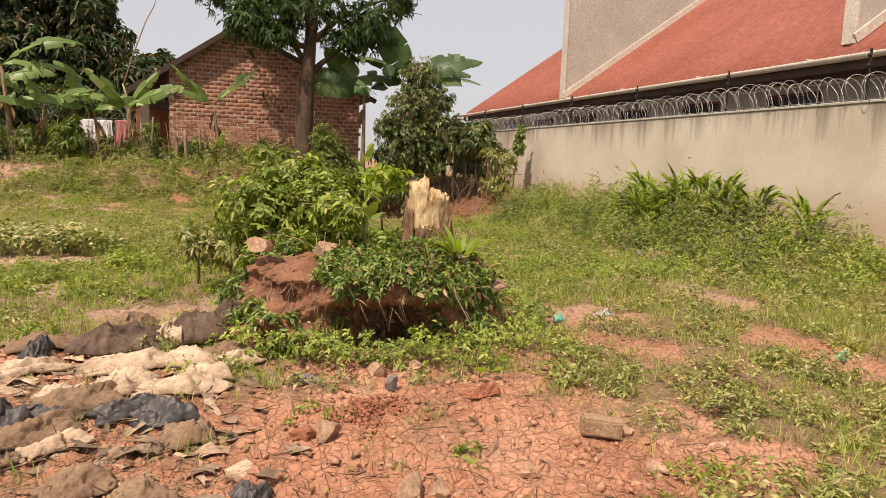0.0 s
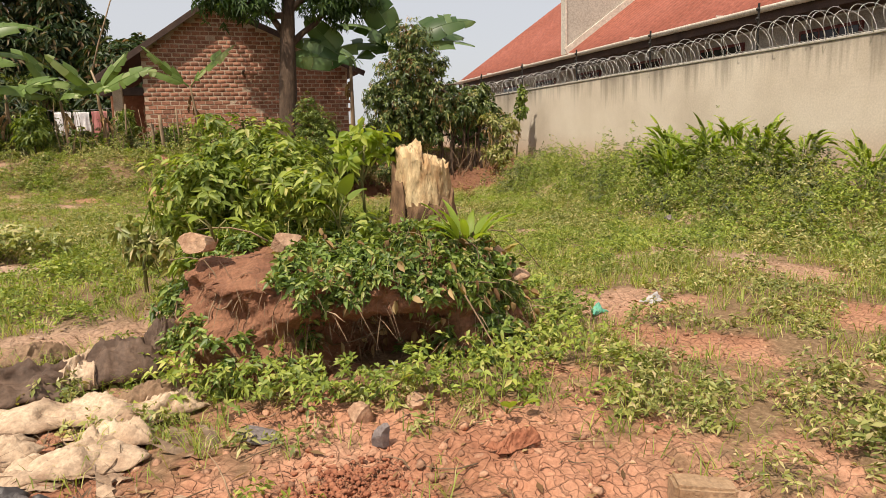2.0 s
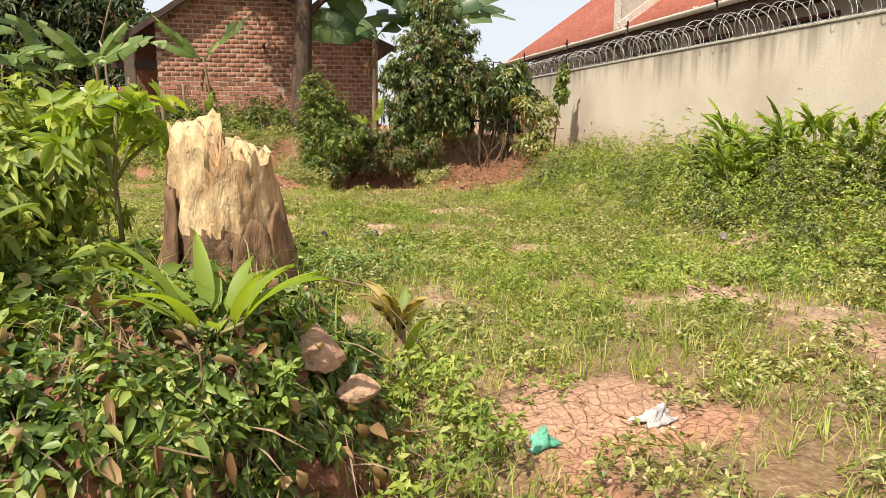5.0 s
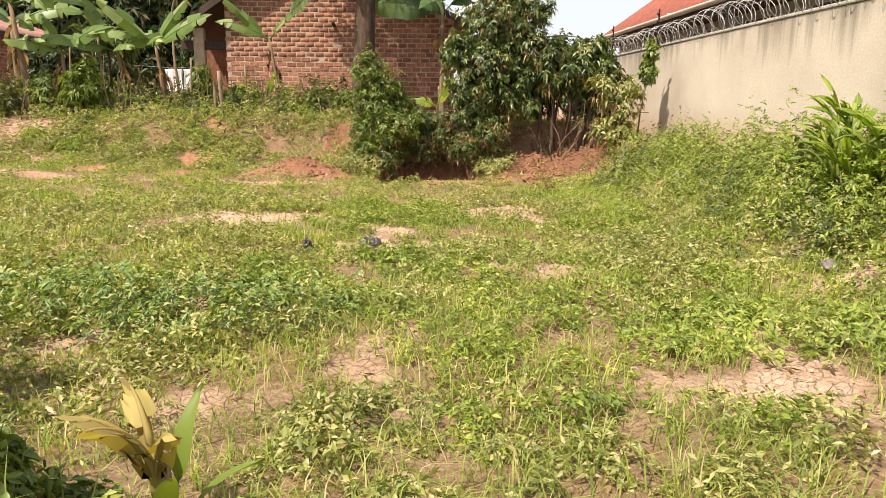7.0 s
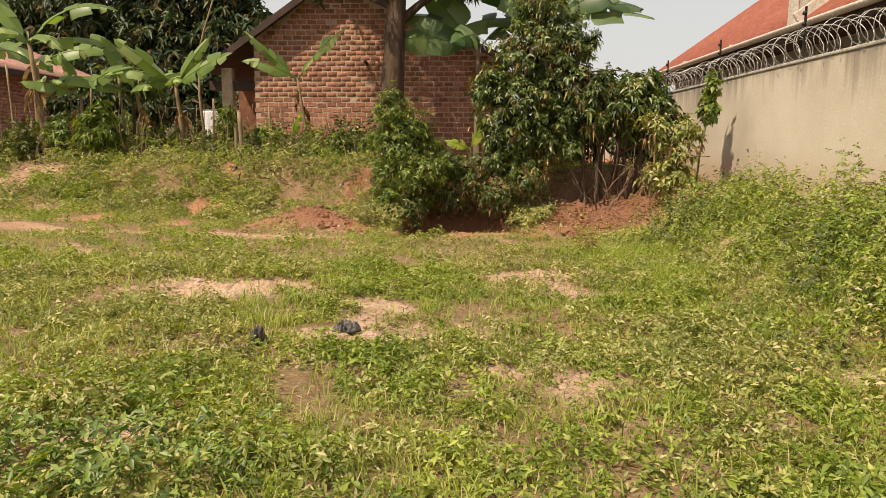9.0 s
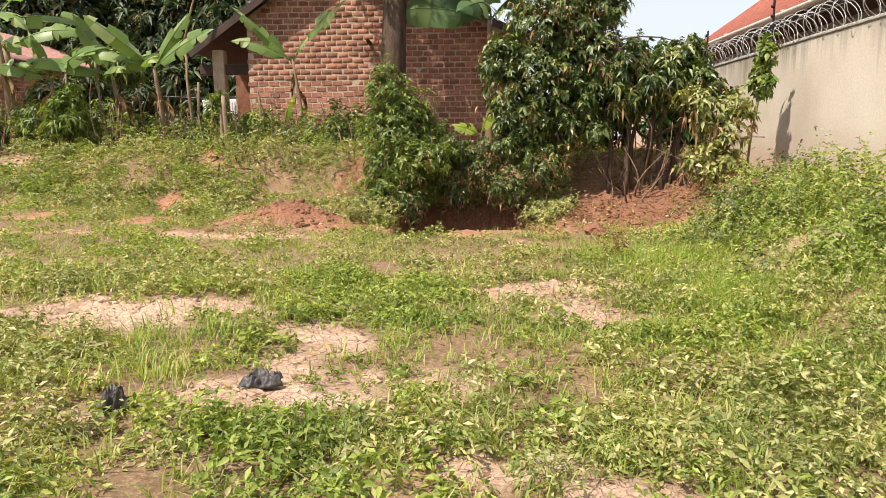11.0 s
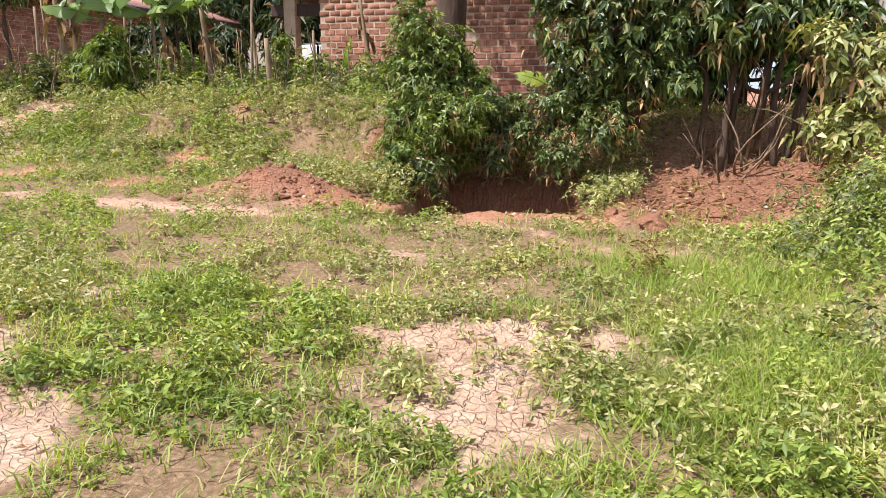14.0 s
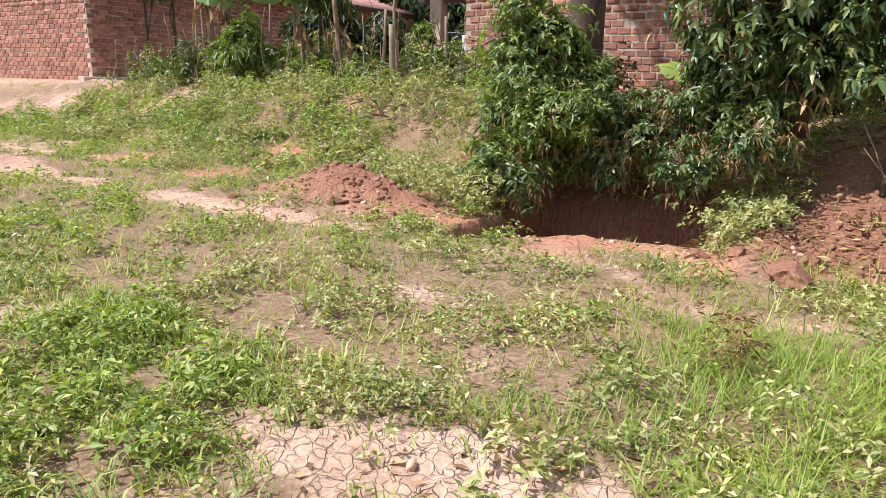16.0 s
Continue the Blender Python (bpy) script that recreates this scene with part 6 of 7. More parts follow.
for k, (x, y, w, l, tn, z, a) in enumerate(((-0.75, 6.15, 0.75, 0.36, 0.2, 0.07, 0.12), (-0.1, 6.45, 0.6, 0.4, 0.25, 0.12, 0.12), (0.12, 6.55, 0.35, 0.22, 0.6, 0.16, 0.14))):
    crumpled("tarpaulin", (x, y, z), w, l, tn, M_TARP, "dark brown folded tarpaulin on the rubbish heap", "tarpaulin", a * 0.7, 1.5, 20 + k)
for k, (x, y, w, l, tn, z) in enumerate(((-0.85, 5.0, 0.5, 0.3, 0.5, 0.03), (-1.05, 4.55, 0.5, 0.3, 0.3, 0.02), (-1.35, 6.3, 0.5, 0.3, 0.2, 0.04), (-0.75, 6.9, 0.4, 0.3, 0.9, 0.05), (0.05, 5.85, 0.35, 0.2, 0.1, 0.06), (-0.15, 4.3, 0.3, 0.25, 0.1, 0.02), (-0.35, 3.6, 0.25, 0.35, 0.4, 0.01), (-0.7, 3.8, 0.4, 0.3, 0.4, 0.02))):
    crumpled("muddy_sack", (x, y, z), w, l, tn, M_SACKBROWN, "mud-soaked brown sacking on the ground", "sack", 0.05, 1.8, 40 + k)
for k, (x, y, w, l, z, a) in enumerate(((-0.32, 4.6, 0.4, 0.26, 0.03, 0.14), (-0.55, 4.75, 0.4, 0.22, 0.02, 0.08), (-1.3, 4.7, 0.35, 0.22, 0.03, 0.11), (0.15, 3.5, 0.24, 0.2, 0.0, 0.09), (-1.35, 6.05, 0.4, 0.2, 0.04, 0.1), (-1.0, 4.8, 0.45, 0.2, 0.0, 0.05))):
    crumpled("plastic_bag", (x, y, z), w, l, 0.4 * k, M_PLASTIC, "crumpled black polythene bag on the clay", "plastic bag", a * 0.5, 1.7, 60 + k)
crumpled("plastic_bag", (3.56, 13.4, 0.0), 0.24, 0.18, 0.3, M_PLASTIC, "crumpled dark polythene bag on bare soil", "plastic bag", 0.055, 1.2, 71)
crumpled("plastic_bag", (2.9, 12.9, 0.0), 0.14, 0.1, 0.3, M_PLASTIC, "crumpled dark polythene bag in the grass", "plastic bag", 0.07, 1.2, 72)
crumpled("plastic_wrapper", (3.57, 6.66, 0.03), 0.13, 0.1, 0.3, M_TURQ, "turquoise plastic wrapper caught in the weeds", "wrapper", 0.03, 2.2, 73)
crumpled("plastic_wrapper", (5.44, 4.71, 0.03), 0.09, 0.07, 0.3, M_TURQ, "turquoise plastic wrapper caught in the grass", "wrapper", 0.03, 2.2, 74)
crumpled("plastic_sheet", (4.2, 6.75, 0.0), 0.17, 0.13, 0.3, M_PALEPLASTIC, "flattened pale grey plastic on the soil", "plastic sheet", 0.03, 2.2, 75)
crumpled("brown_board", (-1.25, 4.15, 0.02), 0.32, 0.3, 0.7, M_SACKBROWN, "bent brown cardboard on the rubbish heap", "cardboard", 0.2, 0.9, 76)
crumpled("red_shard", (1.85, 4.55, 0.0), 0.24, 0.1, 0.3, M_RED_RAG, "broken red clay shard", "shard", 0.05, 2.0, 78)

# scraps of sacking trodden into the clay
def scraps_np(p, smin, smax):
    """Torn bits of sheet, bent and curled, with uneven outlines."""
    g = np.linspace(-1, 1, 4)
    U, V = (q.ravel() for q in np.meshgrid(g, g, indexing="ij"))
    n = len(p)
    sx, sy = rng.uniform(smin, smax, (n, 1)), rng.uniform(smin, smax, (n, 1)) * 0.6
    u, v = U + rng.normal(0, 0.2, (n, 16)), V + rng.normal(0, 0.2, (n, 16))
    t, ph = rng.uniform(0, 6.28, (n, 1)), rng.uniform(0, 6.28, (n, 1))
    x, y = u * sx, v * sy
    z = 0.22 * sx * np.sin(u * 1.7 + ph) + 0.15 * sy * v ** 2 * rng.uniform(-1, 1.5, (n, 1)) + rng.normal(0, 0.05, (n, 16)) * sx + rng.uniform(-0.25, 0.25, (n, 1)) * x
    co = np.stack([p[:, :1] + x * np.cos(t) - y * np.sin(t), p[:, 1:2] + x * np.sin(t) + y * np.cos(t), p[:, 2:] + 0.15 * sx + z], -1).reshape(-1, 3)
    i, j = np.meshgrid(np.arange(3), np.arange(3), indexing="ij")
    q = (i * 4 + j).ravel()
    q = (q[None] + (np.arange(n) * 16)[:, None]).ravel()
    return co, np.concatenate([np.stack([q, q + 4, q + 5], 1), np.stack([q, q + 5, q + 1], 1)])


p = scatter(650, -2.4, 0.7, 2.6, 6.8, lambda x, y: sm(1.25, 0.2, np.hypot((x + 0.85) / 1.5, (y - 4.9) / 2.0)) * off_mound(x, y))
M_SCRAP = surface("scraps_of_sacking", (0.2, 0.12, 0.075), (0.52, 0.37, 0.25), 6, 0.9, 0.4, 40, vary="island", amount=0.6)
tagged(put("sacking_scraps", mesh_np("sacking_scraps", *scraps_np(p, 0.03, 0.13)), M_SCRAP, smooth=True), "scraps of torn sacking trodden into the clay", "scraps", kind="stuff")
p = scatter(4200, -2.2, 0.4, 2.2, 6.6, lambda x, y: sm(1.2, 0.3, np.hypot((x + 1.0) / 1.3, (y - 4.0) / 2.2)) * off_mound(x, y))
p[:, 2] += rng.uniform(0.005, 0.05, len(p))
tagged(put("straw", mesh_np("straw", *leaves_np(p, rng.normal(0, 1, p.shape) * [1, 1, 0.15], np.array([[0, 0, 1.0]]) + rng.normal(0, 0.4, p.shape), rng.uniform(0.06, 0.3, len(p)), rng.uniform(0.004, 0.01, len(p)), 0.0)), M_TWIG), "dry straw and roots strewn over the rubbish", "straw", kind="stuff")
# clods and grit over the bare clay
p = scatter(7500, -2.2, 4.6, 2.0, 6.2, lambda x, y: bare(x, y) * off_mound(x, y) * (0.25 + fbm(x * 2, y * 2, 141)))
ico = bmesh.new()
bmesh.ops.create_icosphere(ico, subdivisions=1, radius=1)
iv = np.array([v.co[:] for v in ico.verts])
it = np.array([[v.index for v in f.verts] for f in ico.faces])
ico.free()


def grit(p, smin, smax, power=3.0):
    s = smin + (smax - smin) * rng.random(len(p)) ** power
    v = iv[None] * (1 + rng.normal(0, 0.3, (len(p), len(iv), 1))) * (s[:, None, None] * rng.uniform(0.5, 1.3, (len(p), 1, 3)) * [1, 1, 0.75])
    co = (p[:, None] + v).reshape(-1, 3)
    return co, (it[None] + (np.arange(len(p)) * len(iv))[:, None, None]).reshape(-1, 3)


M_CLOD = surface("clay_clods", (0.34, 0.165, 0.098), (0.54, 0.32, 0.205), 5, 0.95, 0.5, 40, vary="island", amount=0.25)
tagged(put("clay_clods", mesh_np("clay_clods", *grit(p, 0.004, 0.036, 4.0)), M_CLOD), "crumbled clay clods and grit on the bare ground", "clods", kind="stuff")
p = np.stack([0.98 + rng.normal(0, 0.13, 900), 4.45 + rng.normal(0, 0.13, 900), np.zeros(900)], 1)
p[:, 2] = height(p[:, 0], p[:, 1]) + 0.05 * np.exp(-(np.hypot(p[:, 0] - 0.98, p[:, 1] - 4.45) / 0.14) ** 2) * rng.random(900)
tagged(put("red_earth_spill", mesh_np("red_earth_spill", *grit(p, 0.004, 0.022, 2.0)), M_RED_RAG), "spill of crumbled red earth on the clay", "earth", kind="stuff")
p = np.concatenate([side_clods, scatter(1600, 0.2, 3.2, 19.7, 21.6, lambda x, y: redness(x, y) * (pit_mask(x, y) < 0.1)), scatter(1800, 6.0, 9.2, 19.9, 22.6, lambda x, y: redness(x, y))])
tagged(put("red_clods", mesh_np("red_clods", *grit(p, 0.008, 0.06, 3.0)), M_REDEARTH), "red earth clods on the dug heap, the bank and the mound", "clods", kind="stuff")
p = scatter(9000, -3, 9, 6.2, 21, lambda x, y: np.clip(bare(x, y), 0, 1) ** 2 * off_mound(x, y))
M_PALECLOD = surface("pale_clay_clods", (0.42, 0.27, 0.18), (0.6, 0.43, 0.31), 5, 0.95, 0.5, 40, vary="island", amount=0.25)
tagged(put("pale_clods", mesh_np("pale_clods", *grit(p, 0.006, 0.035, 3.0)), M_PALECLOD), "crumbs of dried pale clay on the bare patches", "clods", kind="stuff")
# twigs on the clay
p = scatter(500, -2.2, 4.2, 2.0, 6.0, lambda x, y: bare(x, y) * off_mound(x, y) * np.clip(0.9 - 0.2 * x, 0.3, 1))
tw = []
for q in p:
    d = rng.normal(0, 1, 3) * [1, 1, 0.08]
    d = d / np.linalg.norm(d) * rng.uniform(0.08, 0.32)
    tw.append(limb(q + [0, 0, 0.012], q + d + [0, 0, 0.015], 0.005, 0.002, 0.2, 4, 4))
tagged(put("twigs", mesh_np("twigs", *join_np(tw)), M_TWIG), "dry twigs and roots strewn on the clay", "twigs", kind="stuff")


# ---- thick growth along the wall and on the bank ----
def mass(name, label, n, x0, x1, y0, y1, weight, top, count, length, width, m, droop=0.25):
    p = scatter(n, x0, x1, y0, y1, weight)
    p[:, 2] += top(p[:, 0], p[:, 1]) * rng.uniform(0.15, 1.0, len(p)) ** 0.7
    co, tri = rosettes_np(p, np.array([[-0.25, -0.3, 1.0]]) + rng.normal(0, 0.4, p.shape), count, length, width, 0.95, droop, simple=True)
    tagged(put(name, mesh_np(name, co, tri), m), label, "weeds", kind="stuff")


def wall_top(x, y):
    return (0.1 + 0.62 * sm(7.0, 8.8, x + 0.8 * (fbm(y * 0.6, x * 0.6, 151) - 0.5)) * sm(7.0, 9.5, y)) * np.clip(0.1 + 1.9 * fbm(x * 1.3, y * 1.3, 152, 4), 0.15, 1.6) * sm(22.0, 19.5, y)


def wall_weight(x, y):
    return sm(6.9, 8.2, x + 0.9 * (fbm(y * 0.7, x, 153) - 0.5)) * sm(6.5, 8.5, y) * sm(22.0, 20.5, y) * (1 - 0.9 * bare(x, y)) * (1 - 0.85 * sm(12.5, 14.0, y) * sm(8.8, 8.0, x))


# Dark leaf tone that puts the shade among the weeds into colour
M_SHADY = foliage("scrub_leaves_painted_shade", [(0.0, (0.05, 0.07, 0.025)), (0.6, (0.12, 0.14, 0.05)), (1.0, (0.26, 0.25, 0.11))], 0.2, 0.5)
for name, lab, n, m, seed, leaf in (("wall_weeds", "waist-high tangle of bright weeds along the boundary wall", 560, M_LUSH, 154, 0.058), ("wall_scrub", "scrubby weeds along the boundary wall with shade painted into their leaves", 260, M_SHADY, 155, 0.07), ("wall_pale_weeds", "paler weeds along the boundary wall", 260, M_WEED, 156, 0.055)):
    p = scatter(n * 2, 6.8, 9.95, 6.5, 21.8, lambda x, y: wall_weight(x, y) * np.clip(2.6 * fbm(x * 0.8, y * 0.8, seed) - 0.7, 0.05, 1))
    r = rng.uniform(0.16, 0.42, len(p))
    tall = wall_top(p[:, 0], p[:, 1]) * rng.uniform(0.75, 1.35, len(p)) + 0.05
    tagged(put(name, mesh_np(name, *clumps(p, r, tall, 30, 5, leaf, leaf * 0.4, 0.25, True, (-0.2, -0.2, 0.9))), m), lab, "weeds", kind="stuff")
for name, lab, n, m, seed in (("bank_weeds", "knee-high bright weeds on the bank before the banana plants", 330, M_LUSH, 159), ("bank_dull_weeds", "knee-high duller weeds on the bank", 420, M_WEED, 160)):
    p = scatter(n, -10, 2.6, 21.0, 25.6, lambda x, y: np.clip(3.2 * fbm(x * 0.9, y * 0.9, seed) - 0.9, 0, 1) * sm(21.4, 22.4, y + 0.8 * (fbm(x * 0.6, y, 154) - 0.5)) * (1 - 0.9 * np.clip(redness(x, y), 0, 1)))
    r = rng.uniform(0.15, 0.45, len(p))
    tagged(put(name, mesh_np(name, *clumps(p, r, r * rng.uniform(0.7, 1.5, len(p)), 30, 6, 0.074, 0.026, 0.25, True, (0, -0.2, 0.9))), m), lab, "weeds", kind="stuff")
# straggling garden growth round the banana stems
for name, lab, n, m, leaf in (("garden_weeds", "tall straggling weeds round the banana stems", 130, M_WEED, 0.11), ("garden_scrub", "straggling scrub round the banana stems with shade painted into its leaves", 150, M_SHADY, 0.13), ("cassava_scrub", "bright broad-leaved crop round the banana stems", 150, M_CASSAVA, 0.15)):
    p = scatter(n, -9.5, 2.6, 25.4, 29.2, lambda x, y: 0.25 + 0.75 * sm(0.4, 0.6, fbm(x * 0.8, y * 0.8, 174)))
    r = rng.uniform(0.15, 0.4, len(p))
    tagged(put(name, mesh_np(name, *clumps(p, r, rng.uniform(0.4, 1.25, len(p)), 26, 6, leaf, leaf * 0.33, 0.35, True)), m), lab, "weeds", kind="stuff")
stalks = [limb(q, q + [rng.normal(0, 0.15), rng.normal(0, 0.15), rng.uniform(0.5, 1.6)], 0.016, 0.006, 0.1, 5, 5) for q in scatter(240, -9.5, 2.6, 25.2, 29.0, lambda x, y: 0.5 + 0 * x)]
tagged(put("garden_stalks", mesh_np("garden_stalks", *join_np(stalks)), M_TWIG), "dry upright stalks round the banana stems", "stalks", kind="stuff")
mass("left_weeds", "dark low weeds at the edge of the field", 1600, -5.0, -1.2, 10.4, 13.5, lambda x, y: sm(1.2, 0.7, ((x + 3.0) / 1.6) ** 2 + ((y - 12.0) / 0.9) ** 2), lambda x, y: 0.35 + 0 * x, 7, 0.1, 0.045, M_WEED)
mass("mound_foot_weeds", "lush low weeds at the foot of the mound", 3200, -0.2, 4.0, 4.9, 7.6, lambda x, y: np.exp(-((np.hypot((x - MC[0]) / 1.55, (y - MC[1]) / 1.45) - 1.1) / 0.16) ** 2) * sm(-0.2, 0.5, x) * np.clip(2.4 * fbm(x * 1.5, y * 1.5, 156) - 0.5, 0, 1), lambda x, y: 0.2 + 0.12 * fbm(x * 3, y * 3, 157), 7, 0.055, 0.023, M_LUSH)
mass("pit_weeds", "straggling weeds on the slopes beside the pit", 5200, 2.1, 7.0, 20.9, 23.4, lambda x, y: (pit_mask(x, y) < 0.15) * np.clip(sm(3.9, 3.5, x) * sm(2.2, 2.7, x) + sm(5.5, 5.8, x) * sm(6.8, 6.2, x) * sm(21.0, 21.4, y) + sm(22.4, 22.6, y) * sm(3.4, 3.6, x) * sm(6.2, 5.9, x), 0, 1), lambda x, y: 0.12 + 0.6 * fbm(x * 2, y * 2, 158), 7, 0.06, 0.022, M_WEED)
mass("field_weeds", "thick dark weeds in the middle of the field", 1500, 0.6, 3.8, 9.2, 11.5, lambda x, y: sm(1.3, 0.5, np.hypot((x - 2.2) / 1.2, (y - 10.35) / 0.75) + 0.6 * (fbm(x * 2, y * 2, 181) - 0.5)), lambda x, y: 0.1 + 0.38 * fbm(x * 2, y * 2, 182), 7, 0.06, 0.024, M_MOUNDW)
mass("path_weeds", "low bright weeds beside the trodden way", 900, 5.2, 8.0, 8.9, 11.2, lambda x, y: sm(1.3, 0.5, np.hypot((x - 6.6) / 1.0, (y - 9.9) / 0.7) + 0.6 * (fbm(x * 2, y * 2, 183) - 0.5)), lambda x, y: 0.06 + 0.14 * fbm(x * 2, y * 2, 184), 7, 0.075, 0.026, M_LUSH)
# long-bladed grass on the bank and beside the wall
p = np.concatenate([scatter(2600, -10, 2.4, 22, 25.2, lambda x, y: np.clip(3 * fbm(x * 0.5, y * 0.5, 161) - 1.1, 0, 1)), scatter(2200, 6.8, 10.1, 7, 21, lambda x, y: np.clip(3 * fbm(x * 0.6, y * 0.6, 162) - 1.0, 0, 1)),
                    scatter(6500, 5.8, 9.4, 13.6, 20.4, lambda x, y: np.clip(3.2 * fbm(x * 0.8, y * 0.8, 163) - 1.0, 0, 1) * (1 - bare(x, y)) * sm(5.8, 7.2, x))])
p = np.repeat(p, 7, 0) + np.concatenate([rng.normal(0, 0.05, (len(p) * 7, 2)), np.zeros((len(p) * 7, 1))], 1)
hh = rng.uniform(0.08, 0.28, len(p))
M_TALL = foliage("long_grass", [(0.0, (0.14, 0.2, 0.025)), (0.6, (0.24, 0.32, 0.04)), (1.0, (0.36, 0.4, 0.09))], 0.35)
tagged(put("long_grass", mesh_np("long_grass", *blades_np(p, hh, rng.uniform(0.006, 0.011, len(p)), rng.uniform(0.4, 1.4, len(p)), True)), M_TALL), "long bright grass on the bank and along the wall", "grass", kind="stuff")

pw = np.stack([6.6 + rng.normal(0, 0.09, 60), 18.0 + rng.normal(0, 0.08, 60), rng.uniform(0.05, 0.36, 60)], 1)
pw[:, 2] += height(pw[:, 0], pw[:, 1])
tagged(put("dead_weed", mesh_np("dead_weed", *rosettes_np(pw, np.array([[0, 0, 1.0]]) + rng.normal(0, 0.4, pw.shape), 6, 0.05, 0.012, 0.9, 0.4, 0.5, True)), M_DRYLEAF), "dead brown weed standing in the grass", "weed", kind="stuff")
# ginger-like plants by the wall
for k, (x, y, s) in enumerate(((9.2, 13.4, 1.15), (8.8, 12.8, 0.95), (9.3, 12.2, 1.05), (9.5, 11.3, 0.95), (9.6, 10.5, 0.8), (9.0, 14.0, 0.8), (9.65, 9.3, 0.8), (9.1, 12.6, 1.05), (9.45, 11.8, 1.0), (9.3, 10.9, 0.85), (8.9, 13.2, 0.75), (9.55, 12.9, 0.9))):
    ob = thing("broad_blade_plant", (x, y, gz(x, y)), "clump of broad strap-leaved plants beside the wall", "plant", "strap-leaved plants by the wall")
    for q in range(26):
        a, hs = rng.uniform(0, 6.28), s * rng.uniform(0.3, 0.85)
        co, tri = banana_leaf(s * rng.uniform(0.35, 0.6), 0.11 * s, rng.uniform(0.8, 1.5), rng.uniform(0.5, 1.7), furl=0.15)
        lf = put("leaf", mesh_np("leaf", co, tri), M_YELLOW if q % 3 else M_LUSH, ob)
        lf.location, lf.rotation_euler = (math.cos(a) * 0.16, math.sin(a) * 0.16, hs), (0, 0, a)
        if q % 3 == 0:
            put("stalk", mesh_np("stalk", *tube_np([[0, 0, -0.05], [math.cos(a) * 0.05, math.sin(a) * 0.05, hs * 0.5], [math.cos(a) * 0.1, math.sin(a) * 0.1, hs]], [0.014, 0.012, 0.01], 6)), M_STEMGREEN, ob)

# dry leaves heaped on the red bank
p = scatter(2400, 5.7, 9.3, 20.4, 24, lambda x, y: 0.3 + 0.5 * fbm(x * 2, y * 2, 171))
p[:, 2] += rng.uniform(0, 0.05, len(p))
tagged(put("dry_leaf_heap", mesh_np("dry_leaf_heap", *leaves_np(p, rng.normal(0, 1, p.shape) * [1, 1, 0.3], np.array([[0, 0, 1.0]]) + rng.normal(0, 0.5, p.shape), rng.uniform(0.05, 0.2, len(p)), rng.uniform(0.012, 0.05, len(p)), 0.0)), M_DRYLEAF), "fallen brown leaves on the red bank", "leaves", kind="stuff")
# brown litter under the banana plants
p = scatter(2600, -8, 2.4, 23.6, 27.5, lambda x, y: 0.3 + 0.7 * fbm(x * 1.5, y * 1.5, 173))
p[:, 2] += rng.uniform(0, 0.08, len(p))
tagged(put("fallen_banana_leaves", mesh_np("fallen_banana_leaves", *leaves_np(p, rng.normal(0, 1, p.shape) * [1, 1, 0.3], np.array([[0, 0, 1.0]]) + rng.normal(0, 0.5, p.shape), rng.uniform(0.1, 0.45, len(p)), rng.uniform(0.015, 0.06, len(p)), 0.1)), M_TWIG), "brown stalks and torn leaves under the banana plants", "leaves", kind="stuff")
# roots and weeds hanging into the pit
pr = np.stack([rng.uniform(3.3, 5.8, 170), rng.uniform(22.35, 22.7, 170), rng.uniform(0.1, 0.75, 170)], 1)
tagged(put("pit_roots", mesh_np("pit_roots", *leaves_np(pr, np.array([[0, -0.35, -1.0]]) + rng.normal(0, 0.3, pr.shape), rng.normal(0, 1, pr.shape), rng.uniform(0.12, 0.4, 170), rng.uniform(0.006, 0.02, 170), 0.1)), M_TWIG), "roots and withered stems hanging into the pit", "roots", kind="stuff")


# ---- bricks of the two houses, piece by piece ----
def brick_piece(size, seed):
    bm = bmesh.new()
    bmesh.ops.create_cube(bm, size=1)
    bmesh.ops.scale(bm, vec=size, verts=bm.verts)
    bmesh.ops.bevel(bm, geom=bm.edges[:], offset=0.008, segments=1, affect="EDGES")
    for v in bm.verts:
        v.co += Vector((noise.noise(v.co * 9 + Vector((seed, 0, 0))), 0.4 * noise.noise(v.co * 9 + Vector((0, seed, 0))), noise.noise(v.co * 9 + Vector((0, 0, seed))))) * 0.012
    me = bpy.data.meshes.new("brick")
    bm.to_mesh(me)
    bm.free()
    me.materials.append(M_BRICK)
    return me


def as_np(me):
    co = np.empty(len(me.vertices) * 3)
    me.vertices.foreach_get("co", co)
    me.calc_loop_triangles()
    tri = np.empty(len(me.loop_triangles) * 3, np.int32)
    me.loop_triangles.foreach_get("vertices", tri)
    return co.reshape(-1, 3), tri.reshape(-1, 3)


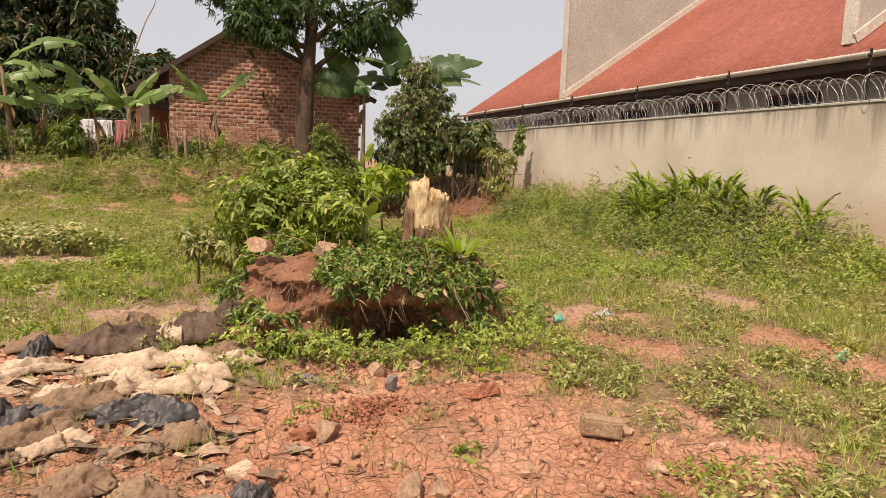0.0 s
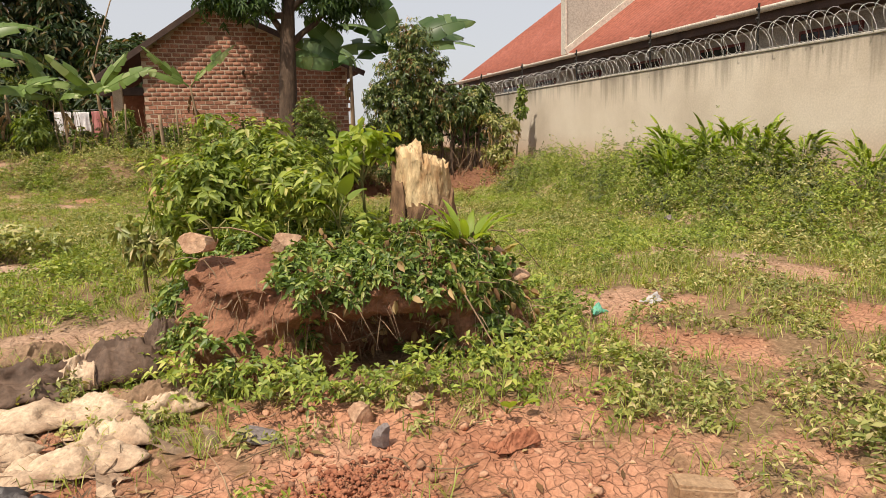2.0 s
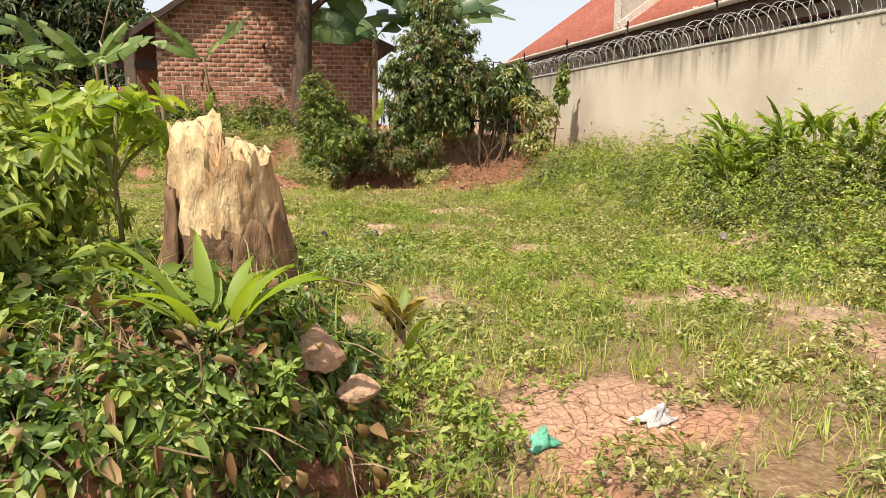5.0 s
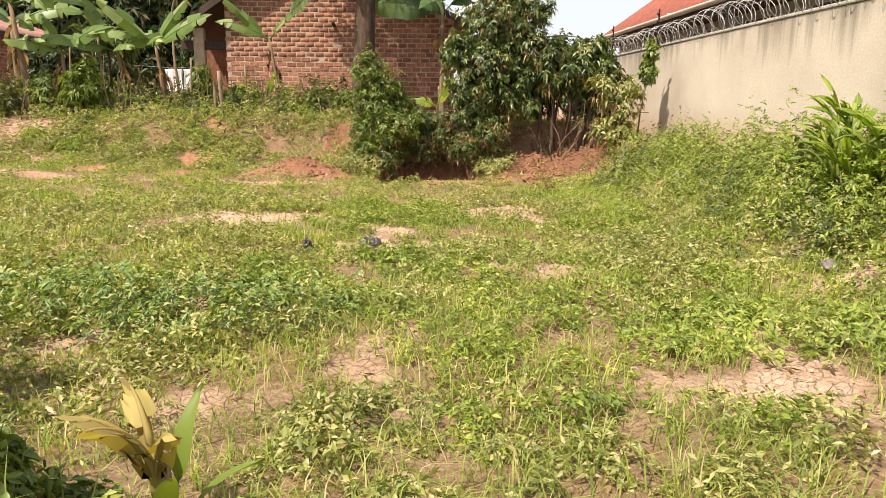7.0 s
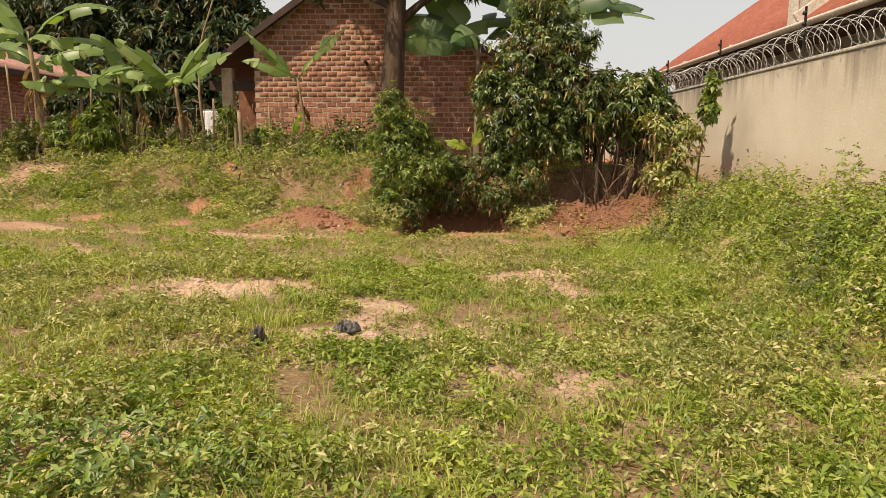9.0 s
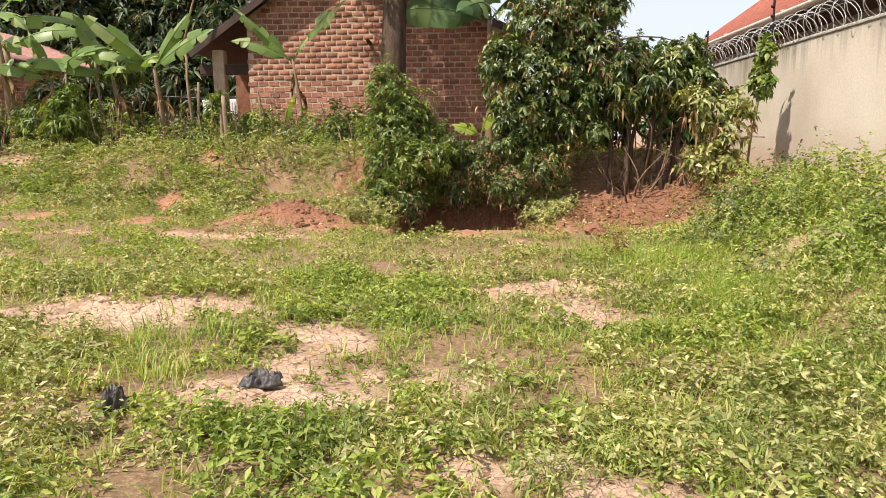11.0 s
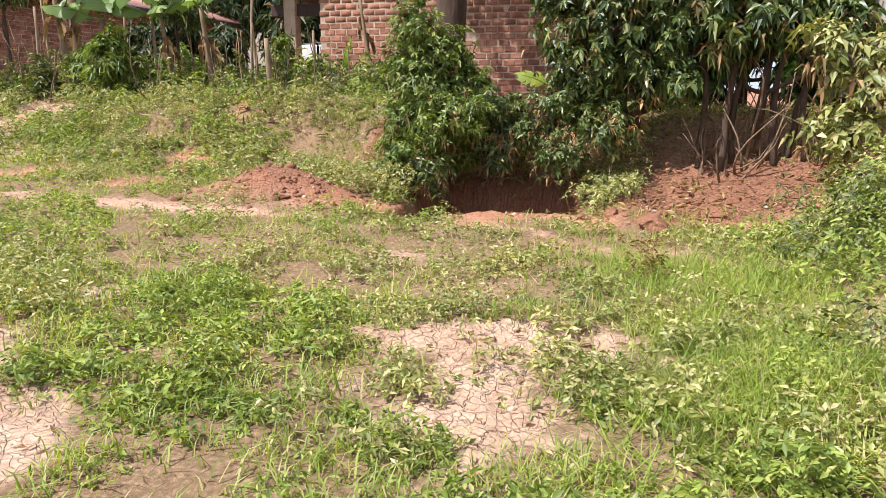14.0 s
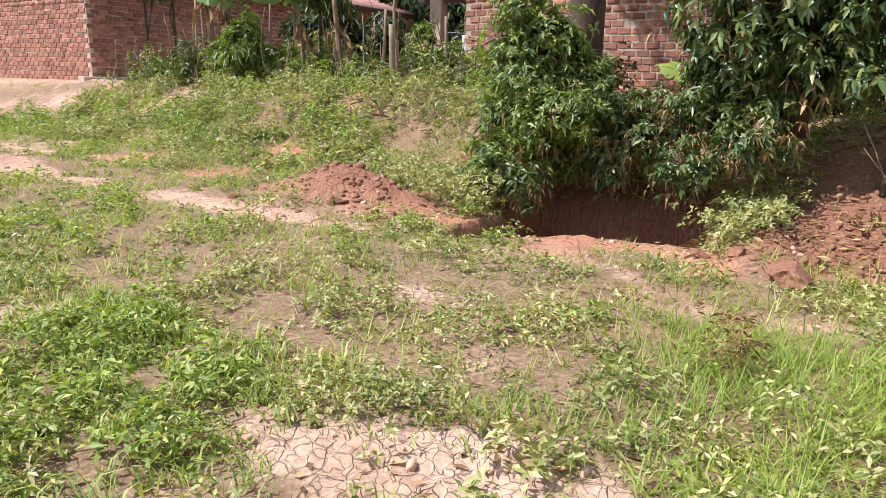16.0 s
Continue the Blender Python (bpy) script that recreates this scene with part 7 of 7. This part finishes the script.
def lay(parent, offset, width, z0, ztop, axis, singles, course=0.16, brick=0.275, joint=0.036, place=None):
    """Courses of bricks along a wall; some are objects of their own, the rest one mesh."""
    variants = [brick_piece((brick, 0.06, course - joint), s) for s in range(5)]
    vnp = [as_np(v) for v in variants]
    todo = []
    z, row = z0, 0
    while z < ztop(0, True):
        u = -(row % 2) * (brick + joint) / 2 + rng.uniform(-0.03, 0.03)
        while u < width:
            cu = u + brick / 2
            if cu > 0.06 and cu < width - 0.06 and z + course / 2 < ztop(cu, False):
                todo.append((cu + rng.normal(0, 0.006), z + course / 2 + rng.normal(0, 0.006), rng.normal(0, 0.012), rng.normal(0, 0.005)))
            u += brick + joint
        z, row = z + course, row + 1
    pick = set(singles(todo))
    rest = []
    for k, (u, z, tilt, out) in enumerate(todo):
        m = place(u, z, out) @ Matrix.Rotation(tilt, 4, "Y")
        v = k % 5
        if k in pick:
            ob = new("brick", variants[v])
            ob.parent = parent
            ob.matrix_basis = m
        else:
            c = vnp[v][0] @ np.array(m.to_3x3()).T + np.array(m.translation)
            rest.append((c, vnp[v][1]))
    if rest:
        put("brickwork", mesh_np("brickwork", *join_np(rest)), M_BRICKS, parent)["kind"] = "stuff"


lay(gable_wall, 0, HX1 - HX0, HBASE - 0.1, lambda u, whole: APEX_Z - 0.2 if whole else rake_z(HX0 + u) - 0.22, "x", lambda t: [k for k, q in enumerate(t) if q[1] < 4.6][:300],
    place=lambda u, z, out: Matrix.Translation((HX0 + u, HY + 0.03 + out, z)))
lay(end_wall, 0, 5.0, BZ, lambda u, whole: BTOP - 0.05, "x", lambda t: range(0, 300), 0.13, 0.24, 0.022,
    place=lambda u, z, out: Matrix.Translation((BX - 5.02 + u, BY0 + 0.025 + out, z)))
lay(long_wall, 0, 15.5, BZ + 0.12, lambda u, whole: BTOP - 0.05, "y", lambda t: [k for k, q in enumerate(t) if q[0] < 4.5][:300], 0.13, 0.24, 0.022,
    place=lambda u, z, out: Matrix.Translation((BX - 0.025 - out, BY0 + u, z)) @ Matrix.Rotation(math.pi / 2, 4, "Z"))
